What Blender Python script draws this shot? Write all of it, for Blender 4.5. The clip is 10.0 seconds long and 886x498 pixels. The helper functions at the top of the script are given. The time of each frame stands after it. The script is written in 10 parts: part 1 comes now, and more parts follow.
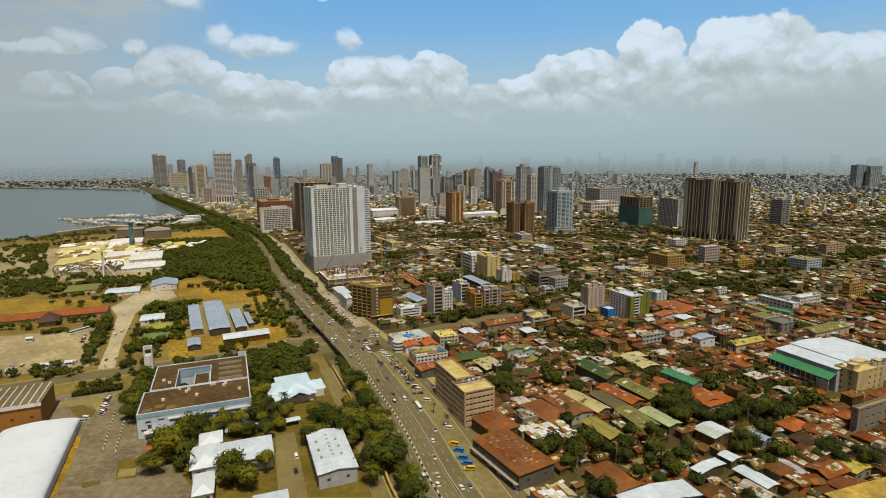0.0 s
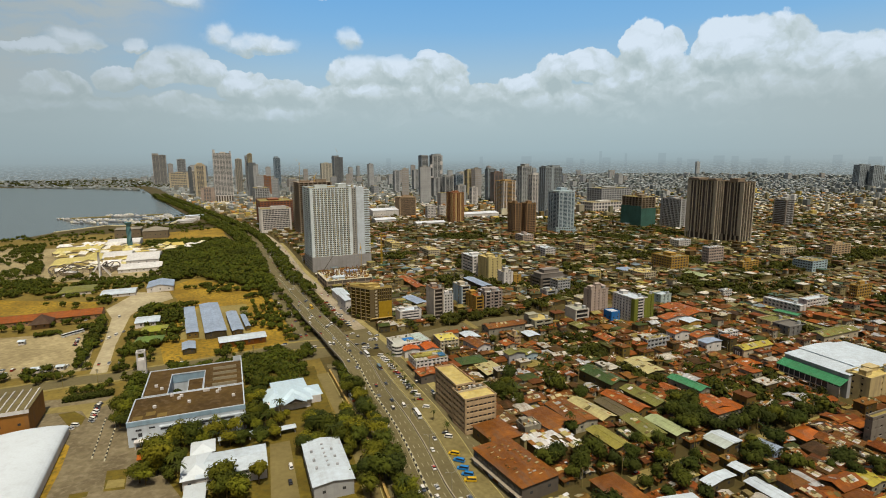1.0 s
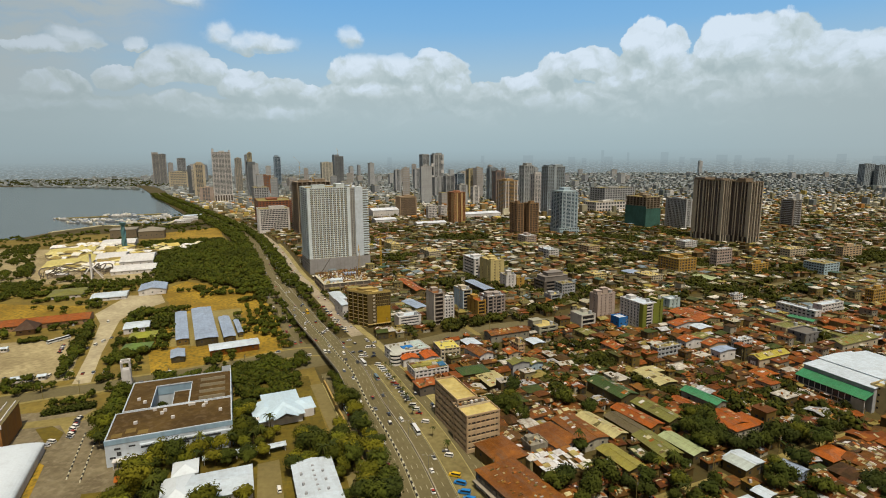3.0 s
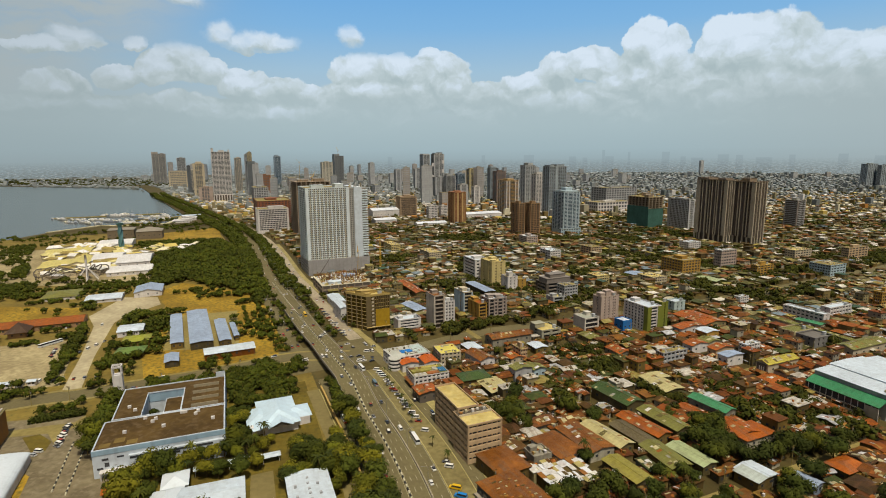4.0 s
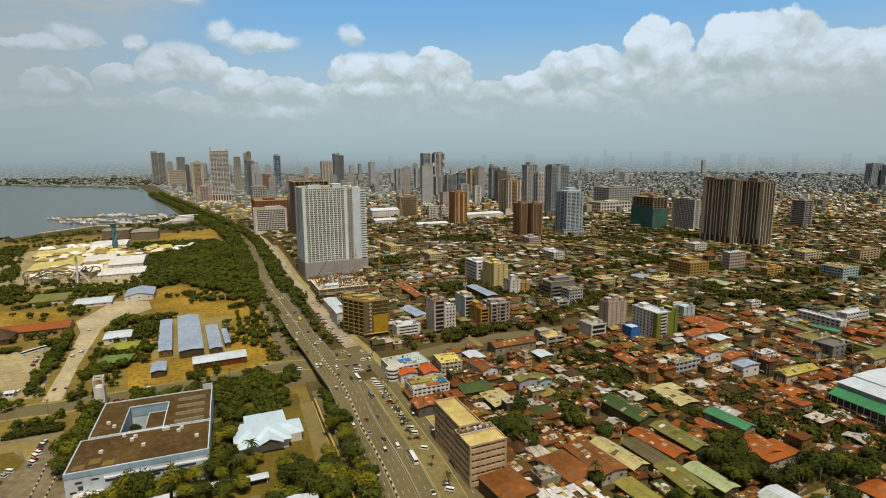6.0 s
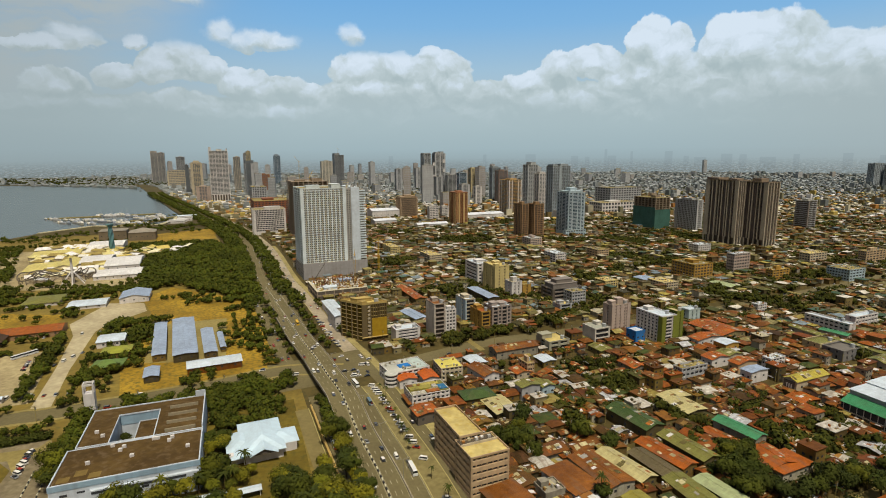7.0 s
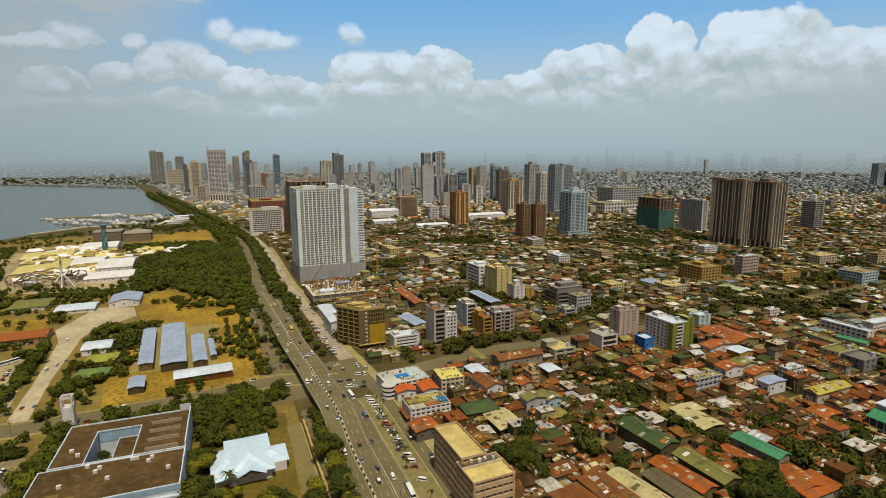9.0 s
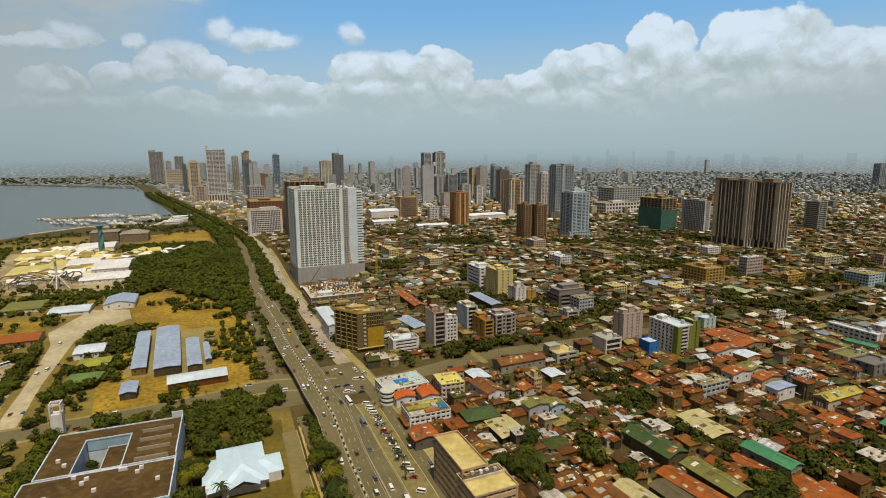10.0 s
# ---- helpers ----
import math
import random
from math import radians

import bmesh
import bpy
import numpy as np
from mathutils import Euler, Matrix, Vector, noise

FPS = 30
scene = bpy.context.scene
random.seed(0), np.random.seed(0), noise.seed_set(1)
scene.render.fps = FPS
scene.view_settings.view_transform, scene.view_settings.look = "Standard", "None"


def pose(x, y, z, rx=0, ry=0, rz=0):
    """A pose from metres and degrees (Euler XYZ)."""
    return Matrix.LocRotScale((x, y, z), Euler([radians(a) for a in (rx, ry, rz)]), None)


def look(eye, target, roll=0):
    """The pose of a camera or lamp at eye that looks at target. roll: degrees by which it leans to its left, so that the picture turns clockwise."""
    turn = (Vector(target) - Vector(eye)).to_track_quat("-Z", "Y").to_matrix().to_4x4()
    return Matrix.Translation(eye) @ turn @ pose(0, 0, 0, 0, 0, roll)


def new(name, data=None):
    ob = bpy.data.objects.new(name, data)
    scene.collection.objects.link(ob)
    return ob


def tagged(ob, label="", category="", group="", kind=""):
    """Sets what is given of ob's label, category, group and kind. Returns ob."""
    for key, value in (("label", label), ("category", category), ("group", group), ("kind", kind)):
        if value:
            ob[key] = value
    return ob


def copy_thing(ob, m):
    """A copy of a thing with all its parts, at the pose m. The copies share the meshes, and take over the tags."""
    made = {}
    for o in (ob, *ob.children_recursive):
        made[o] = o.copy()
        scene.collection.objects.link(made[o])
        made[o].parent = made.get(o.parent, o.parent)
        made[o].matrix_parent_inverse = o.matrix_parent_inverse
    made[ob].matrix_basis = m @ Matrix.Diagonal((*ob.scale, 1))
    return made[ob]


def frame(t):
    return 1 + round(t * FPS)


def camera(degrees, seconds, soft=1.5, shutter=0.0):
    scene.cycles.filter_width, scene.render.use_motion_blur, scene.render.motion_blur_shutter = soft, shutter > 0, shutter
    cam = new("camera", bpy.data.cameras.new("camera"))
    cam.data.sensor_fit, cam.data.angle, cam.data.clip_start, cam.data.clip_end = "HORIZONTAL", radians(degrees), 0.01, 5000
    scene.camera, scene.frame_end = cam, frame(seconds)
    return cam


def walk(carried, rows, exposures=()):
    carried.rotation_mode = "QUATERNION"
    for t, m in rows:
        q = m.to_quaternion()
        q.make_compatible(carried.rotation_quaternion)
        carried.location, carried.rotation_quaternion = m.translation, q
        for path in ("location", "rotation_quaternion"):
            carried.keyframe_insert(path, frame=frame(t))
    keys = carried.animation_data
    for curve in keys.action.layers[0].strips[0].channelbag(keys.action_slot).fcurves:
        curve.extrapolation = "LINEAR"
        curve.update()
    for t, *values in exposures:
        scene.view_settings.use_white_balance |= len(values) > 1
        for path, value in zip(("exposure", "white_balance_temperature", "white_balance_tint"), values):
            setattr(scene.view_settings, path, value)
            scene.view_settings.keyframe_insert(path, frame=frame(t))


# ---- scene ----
import colorsys

cam = camera(78.47, 10.0, soft=1.0)
ROWS = [
    (0, 0.00, 0.00, 140.00, 80.538, 0.400, 0.000),
    (0.5, 0.18, 4.50, 140.10, 80.507, 0.393, 0.041),
    (1, 0.34, 9.04, 140.19, 80.478, 0.386, 0.079),
    (1.5, 0.48, 13.62, 140.27, 80.451, 0.380, 0.116),
    (2, 0.61, 18.21, 140.35, 80.425, 0.373, 0.152),
    (2.5, 0.72, 22.83, 140.41, 80.401, 0.367, 0.185),
    (3.25, 0.86, 29.78, 140.48, 80.368, 0.357, 0.232),
    (4, 0.97, 36.75, 140.53, 80.339, 0.347, 0.275),
    (4.5, 1.02, 41.39, 140.55, 80.322, 0.341, 0.301),
    (5, 1.07, 46.02, 140.56, 80.307, 0.334, 0.326),
    (5.5, 1.10, 50.64, 140.55, 80.293, 0.328, 0.348),
    (6.25, 1.12, 57.52, 140.52, 80.275, 0.318, 0.379),
    (7, 1.13, 64.34, 140.46, 80.261, 0.308, 0.406),
    (7.5, 1.12, 68.84, 140.40, 80.253, 0.302, 0.421),
    (8, 1.10, 73.29, 140.32, 80.248, 0.295, 0.435),
    (8.5, 1.08, 77.70, 140.23, 80.244, 0.288, 0.447),
    (9, 1.04, 82.05, 140.13, 80.242, 0.282, 0.457),
    (9.5, 1.01, 86.33, 140.01, 80.241, 0.275, 0.465),
    (10, 0.96, 90.55, 139.87, 80.242, 0.269, 0.472),
]
walk(cam, [(t, pose(x, y, z, rx, ry, rz)) for t, x, y, z, rx, ry, rz in ROWS], exposures=[(0.0, 0.0), (10.0, 0.0)])

# ---- light: high sun behind the shoulder, thin cloud ----
SUN_EL, SUN_AZ = 67.0, 160.0
world = bpy.data.worlds.new("sky")
scene.world = world
world.use_nodes = True
wn = world.node_tree
sky = wn.nodes.new("ShaderNodeTexSky")
sky.sky_type, sky.sun_disc = "NISHITA", False
sky.sun_elevation, sky.sun_rotation = radians(SUN_EL), radians(SUN_AZ)
sky.air_density, sky.dust_density, sky.ozone_density = 1.0, 6.0, 0.4
bg = wn.nodes["Background"]
wn.links.new(sky.outputs[0], bg.inputs[0])
bg.inputs[1].default_value = 0.047
lamp = bpy.data.lights.new("sun", "SUN")
lamp.energy, lamp.angle, lamp.color = 3.75, radians(0.8), (1.0, 0.925, 0.78)
sun = new("sun", lamp)
_e, _a = radians(SUN_EL), radians(SUN_AZ)
sun.matrix_world = look((0, 0, 600), (-math.sin(_a) * math.cos(_e), -math.cos(_a) * math.cos(_e), 600 - math.sin(_e)))

# ---- materials ----
MATS = {}


def ramp(nt, colours, constant=True):
    r = nt.nodes.new("ShaderNodeValToRGB")
    r.color_ramp.interpolation = "CONSTANT" if constant else "LINEAR"
    el = r.color_ramp.elements
    n = len(colours)
    for i, c in enumerate(colours):
        p = i / n if constant else i / max(1, n - 1)
        e = el[i] if i < 2 else el.new(p)
        e.position, e.color = p, (*c, 1)
    return r


def sunburnt(c, k=0.5):
    """Dusty tropical palette: the stronger a warm colour, the less blue it holds; greys stay grey."""
    if c[2] >= c[0]:
        return c
    sat = (max(c) - min(c)) / max(c)
    return (c[0] * 1.03, c[1], c[2] * (1 - k * min(1.0, sat / 0.45)))


def surface(name, colours, rough=0.85, grain=1.2, blotch=0.06, amount=0.35, bump=0.15, metal=0.0, by="object", ribs=0.0, streak=0.0, stain=(0.12, 0.08, 0.05), patch=None, burn=0.5, patchy=0.75):
    """A weathered surface. colours: one, or several picked by object (by='object') or loose piece (by='island')."""
    if name in MATS:
        return MATS[name]
    m = bpy.data.materials.new(name)
    m.use_nodes = True
    nt = m.node_tree
    N, L = nt.nodes, nt.links
    b = N["Principled BSDF"]
    b.inputs["Roughness"].default_value, b.inputs["Metallic"].default_value = rough, metal
    b.inputs["Specular IOR Level"].default_value = 0.2
    tc = N.new("ShaderNodeTexCoord")
    if isinstance(colours[0], (int, float)):
        colours = [colours]
    colours = [sunburnt(c, burn) for c in colours]
    if len(colours) == 1:
        rgb = N.new("ShaderNodeRGB")
        rgb.outputs[0].default_value = (*colours[0], 1)
        col = rgb.outputs[0]
    else:
        src = N.new("ShaderNodeObjectInfo").outputs["Random"] if by == "object" else N.new("ShaderNodeNewGeometry").outputs["Random Per Island"]
        r = ramp(nt, colours)
        L.new(src, r.inputs[0])
        col = r.outputs[0]

    def noise_fac(scale, stretch=None, detail=5.0, lo=0.35, hi=0.65):
        n = N.new("ShaderNodeTexNoise")
        n.inputs["Scale"].default_value, n.inputs["Detail"].default_value = scale, detail
        if stretch:
            mp = N.new("ShaderNodeMapping")
            mp.inputs["Scale"].default_value = stretch
            L.new(tc.outputs["Object"], mp.inputs[0])
            L.new(mp.outputs[0], n.inputs["Vector"])
        else:
            L.new(tc.outputs["Object"], n.inputs["Vector"])
        mr = N.new("ShaderNodeMapRange")
        mr.inputs[1].default_value, mr.inputs[2].default_value = lo, hi
        L.new(n.outputs[0], mr.inputs[0])
        return mr.outputs[0]

    def mix(fac, a, bcol, mode="MIX", k=1.0):
        x = N.new("ShaderNodeMix")
        x.data_type, x.blend_type = "RGBA", mode
        mm = N.new("ShaderNodeMath")
        mm.operation = "MULTIPLY"
        mm.inputs[1].default_value = k
        L.new(fac, mm.inputs[0])
        L.new(mm.outputs[0], x.inputs["Factor"])
        L.new(a, x.inputs["A"])
        x.inputs["B"].default_value = (*bcol, 1)
        return x.outputs["Result"]

    if patch is not None:
        # single sheets, each weathered in its own way; patch: the turn of the rows in degrees
        mp = N.new("ShaderNodeMapping")
        mp.inputs["Rotation"].default_value = (0, 0, radians(-patch))
        L.new(tc.outputs["Object"], mp.inputs[0])
        bk = N.new("ShaderNodeTexBrick")
        bk.inputs["Scale"].default_value, bk.inputs["Brick Width"].default_value, bk.inputs["Row Height"].default_value = 1.0, 2.6, 1.1
        bk.inputs["Mortar Size"].default_value, bk.inputs["Bias"].default_value = 0.03, -0.25
        bk.inputs["Color1"].default_value, bk.inputs["Color2"].default_value, bk.inputs["Mortar"].default_value = (1, 1, 1, 1), (0.42, 0.36, 0.32, 1), (0.5, 0.45, 0.42, 1)
        L.new(mp.outputs[0], bk.inputs["Vector"])
        px = N.new("ShaderNodeMix")
        px.data_type, px.blend_type = "RGBA", "MULTIPLY"
        px.inputs["Factor"].default_value = patchy
        L.new(col, px.inputs["A"])
        L.new(bk.outputs["Color"], px.inputs["B"])
        col = px.outputs["Result"]
    col = mix(noise_fac(blotch), col, (0.45, 0.42, 0.38), "MULTIPLY", amount)
    col = mix(noise_fac(grain), col, (0.55, 0.52, 0.5), "MULTIPLY", amount)
    if streak:
        col = mix(noise_fac(0.35, (1.0, 1.0, 0.15) if not ribs else (1.6, 0.25, 0.25), 6.0, 0.5, 0.72), col, stain, "MIX", streak)
    L.new(col, b.inputs["Base Color"])
    bp = N.new("ShaderNodeBump")
    bp.inputs["Strength"].default_value = bump
    if ribs:
        w = N.new("ShaderNodeTexWave")
        w.inputs["Scale"].default_value, w.inputs["Distortion"].default_value = ribs, 0.0
        L.new(tc.outputs["Object"], w.inputs[0])
        bp.inputs["Strength"].default_value = max(bump, 0.5)
        bp.inputs["Distance"].default_value = 0.1
        L.new(w.outputs[0], bp.inputs["Height"])
    else:
        L.new(noise_fac(grain * 2), bp.inputs["Height"])
    L.new(bp.outputs[0], b.inputs["Normal"])
    MATS[name] = m
    return m


def glass_dark(name, col=(0.03, 0.04, 0.05), rough=0.15):
    if name in MATS:
        return MATS[name]
    m = surface(name, col, rough=rough, grain=0.3, blotch=0.1, amount=0.3, bump=0.02)
    m.node_tree.nodes["Principled BSDF"].inputs["Specular IOR Level"].default_value = 0.6
    return m


GROUND = surface("town_ground", (0.095, 0.074, 0.042), grain=0.15, blotch=0.012, amount=0.6, streak=0.5, stain=(0.04, 0.045, 0.015))
ASPHALT = surface("asphalt", (0.155, 0.133, 0.100), rough=0.9, grain=0.6, blotch=0.04, amount=0.35)
CONCRETE = surface("concrete_pavement", (0.29, 0.24, 0.155), grain=0.4, blotch=0.03, amount=0.45)
DRY_GRASS = surface("dry_grass", (0.385, 0.25, 0.045), grain=0.35, blotch=0.03, amount=0.75, streak=0.95, stain=(0.105, 0.095, 0.022))
LOT = surface("pale_concrete_lot", (0.43, 0.365, 0.245), grain=0.25, blotch=0.03, amount=0.7, streak=0.65, stain=(0.24, 0.185, 0.095), burn=0.25)
LINE = surface("road_paint", (0.45, 0.43, 0.36), amount=0.5)
LEAF = surface("leaves", [(0.041, 0.054, 0.015), (0.049, 0.060, 0.013), (0.059, 0.069, 0.011), (0.082, 0.088, 0.012), (0.111, 0.113, 0.014), (0.064, 0.079, 0.015), (0.148, 0.138, 0.017), (0.185, 0.174, 0.020), (0.135, 0.144, 0.018), (0.047, 0.060, 0.012)], by="object", rough=0.9, grain=0.8, blotch=0.15, amount=0.4)
LEAF_TOWN = surface("shade_tree_leaves", [(0.034, 0.046, 0.013), (0.043, 0.053, 0.013), (0.051, 0.062, 0.013), (0.066, 0.077, 0.015), (0.039, 0.050, 0.016), (0.089, 0.096, 0.016), (0.045, 0.060, 0.015)], by="object", rough=0.9, grain=0.8, blotch=0.15, amount=0.4)
LEAF_FAR = surface("forest_leaves", [(0.056, 0.076, 0.012), (0.066, 0.085, 0.013), (0.075, 0.091, 0.013), (0.089, 0.097, 0.014)], by="island", rough=0.9, grain=0.10, blotch=0.022, amount=0.6)
LEAF_YARD = surface("yard_tree_leaves", [(0.044, 0.054, 0.014), (0.053, 0.062, 0.014), (0.062, 0.068, 0.014), (0.076, 0.079, 0.015)], by="island", rough=0.9, grain=0.10, blotch=0.03, amount=0.6)
for _m in (LEAF, LEAF_FAR, LEAF_TOWN, LEAF_YARD):
    _m.node_tree.nodes["Principled BSDF"].inputs["Specular IOR Level"].default_value = 0.15
BARK = surface("bark", (0.10, 0.07, 0.045), amount=0.4)
ROOF_COLS = [(0.24, 0.085, 0.028), (0.36, 0.115, 0.03), (0.14, 0.075, 0.035), (0.46, 0.15, 0.04), (0.19, 0.085, 0.04), (0.46, 0.41, 0.30), (0.11, 0.12, 0.055), (0.28, 0.115, 0.045), (0.30, 0.19, 0.075), (0.56, 0.55, 0.51),
             (0.18, 0.062, 0.025), (0.30, 0.11, 0.035), (0.13, 0.08, 0.042), (0.34, 0.16, 0.055), (0.20, 0.11, 0.055), (0.42, 0.125, 0.035), (0.095, 0.055, 0.03), (0.26, 0.12, 0.05), (0.085, 0.13, 0.07), (0.50, 0.52, 0.52), (0.31, 0.095, 0.03), (0.20, 0.08, 0.034), (0.15, 0.07, 0.035), (0.22, 0.09, 0.035)]
ROOF_COLS = [c if min(c) > 0.3 else (c[0] * 0.69, c[1] * 0.645, c[2] * 0.45) for c in ROOF_COLS]
ROOF = surface("painted_iron_roof", ROOF_COLS, by="object", rough=0.65, grain=0.5, blotch=0.15, amount=0.4, ribs=1.6, streak=0.5, stain=(0.13, 0.055, 0.025), patch=0)
ROOF_I = surface("iron_roofs_mixed", ROOF_COLS, by="island", rough=0.7, grain=0.35, blotch=0.06, amount=0.4, streak=0.4, stain=(0.13, 0.055, 0.025), patch=24)
ROOF_MID_COLS = [(0.24, 0.11, 0.05), (0.42, 0.15, 0.05), (0.74, 0.74, 0.72), (0.08, 0.065, 0.045), (0.46, 0.17, 0.045), (0.34, 0.10, 0.03), (0.52, 0.45, 0.30), (0.09, 0.20, 0.13), (0.30, 0.42, 0.55), (0.60, 0.50, 0.20), (0.62, 0.62, 0.58), (0.20, 0.12, 0.07), (0.30, 0.14, 0.06), (0.15, 0.12, 0.08), (0.24, 0.21, 0.15), (0.40, 0.36, 0.28), (0.13, 0.14, 0.08), (0.22, 0.15, 0.09), (0.34, 0.29, 0.18), (0.66, 0.66, 0.63), (0.17, 0.15, 0.10), (0.20, 0.20, 0.12), (0.16, 0.10, 0.06), (0.36, 0.14, 0.05), (0.30, 0.28, 0.22), (0.10, 0.09, 0.06), (0.12, 0.15, 0.09), (0.50, 0.48, 0.42), (0.26, 0.16, 0.08)]
WALL_COLS = [(0.24, 0.19, 0.13), (0.42, 0.37, 0.28), (0.30, 0.24, 0.17), (0.48, 0.46, 0.41), (0.27, 0.18, 0.08), (0.15, 0.12, 0.085), (0.20, 0.14, 0.08), (0.11, 0.092, 0.07), (0.27, 0.20, 0.10), (0.42, 0.40, 0.36), (0.16, 0.11, 0.065)]
WALL_COLS = [c if min(c) > 0.4 else tuple(q * 0.78 for q in c) for c in WALL_COLS]
ROOF_MID_COLS = [tuple(0.84 * q + 0.16 * sum(c) / 3 * k for q, k in zip(c, (1.10, 0.96, 0.70))) for c in ROOF_MID_COLS]
ROOF_MID_COLS = [c if min(c) > 0.4 else (c[0] * 0.66, c[1] * 0.67, c[2] * 0.60) for c in ROOF_MID_COLS]
ROOF_M = surface("iron_roofs_faded", ROOF_MID_COLS, by="island", rough=0.7, grain=0.3, blotch=0.05, amount=0.4, streak=0.35, stain=(0.13, 0.075, 0.04), patch=24)
WALL = surface("stained_plaster", WALL_COLS, by="object", grain=0.5, blotch=0.1, amount=0.5, streak=0.5, stain=(0.09, 0.075, 0.05))
WALL_I = surface("stained_plaster_mixed", WALL_COLS, by="island", grain=0.3, blotch=0.1, amount=0.5, streak=0.4, stain=(0.09, 0.075, 0.05))
# far roofs in narrow pale greys: haze over the distance put into their colour
FAR_HAZE_COLS = [(0.197, 0.219, 0.213), (0.233, 0.255, 0.249), (0.260, 0.283, 0.276), (0.242, 0.246, 0.231), (0.323, 0.347, 0.337), (0.179, 0.201, 0.187), (0.251, 0.264, 0.249), (0.170, 0.201, 0.187), (0.394, 0.420, 0.409)]
MID_COLS = [(0.264, 0.231, 0.187), (0.748, 0.748, 0.726), (0.396, 0.187, 0.088), (0.506, 0.396, 0.198), (0.638, 0.605, 0.528), (0.352, 0.330, 0.286), (0.220, 0.165, 0.121), (0.308, 0.209, 0.143), (0.440, 0.429, 0.396), (0.209, 0.209, 0.165), (0.572, 0.572, 0.550), (0.286, 0.264, 0.209), (0.187, 0.154, 0.121)]
MID_TOWN = surface("mid_town_mix", MID_COLS, by="island", grain=0.08, blotch=0.01, amount=0.35, bump=0.0)
FAR_TOWN = surface("far_town_haze_mix", FAR_HAZE_COLS, by="island", grain=0.05, blotch=0.01, amount=0.3, bump=0.0)
WINDOW = glass_dark("window_glass", (0.055, 0.06, 0.065))
# far panes get a paler glass colour, which puts haze into it
HAZED_GLASS = glass_dark("hazed_tower_glass", (0.15, 0.165, 0.17), 0.35)
ROOF_UNIT = surface("roof_units", [(0.62, 0.62, 0.60), (0.40, 0.40, 0.38), (0.22, 0.20, 0.17), (0.52, 0.48, 0.40), (0.30, 0.14, 0.07), (0.12, 0.11, 0.10), (0.66, 0.66, 0.64)], by="island", amount=0.3)


def plaster(name, col, **kw):
    return surface(name, col, rough=0.8, grain=0.35, blotch=0.05, amount=kw.pop("amount", 0.25), streak=kw.pop("streak", 0.25), stain=(0.12, 0.10, 0.08), burn=0.12, **kw)


def sheet(name, col, **kw):
    return surface(name, col, rough=0.55, grain=0.4, blotch=0.06, amount=kw.pop("amount", 0.25), ribs=1.2, patch=0, patchy=kw.pop("patchy", 0.4), streak=kw.pop("streak", 0.25), **kw)


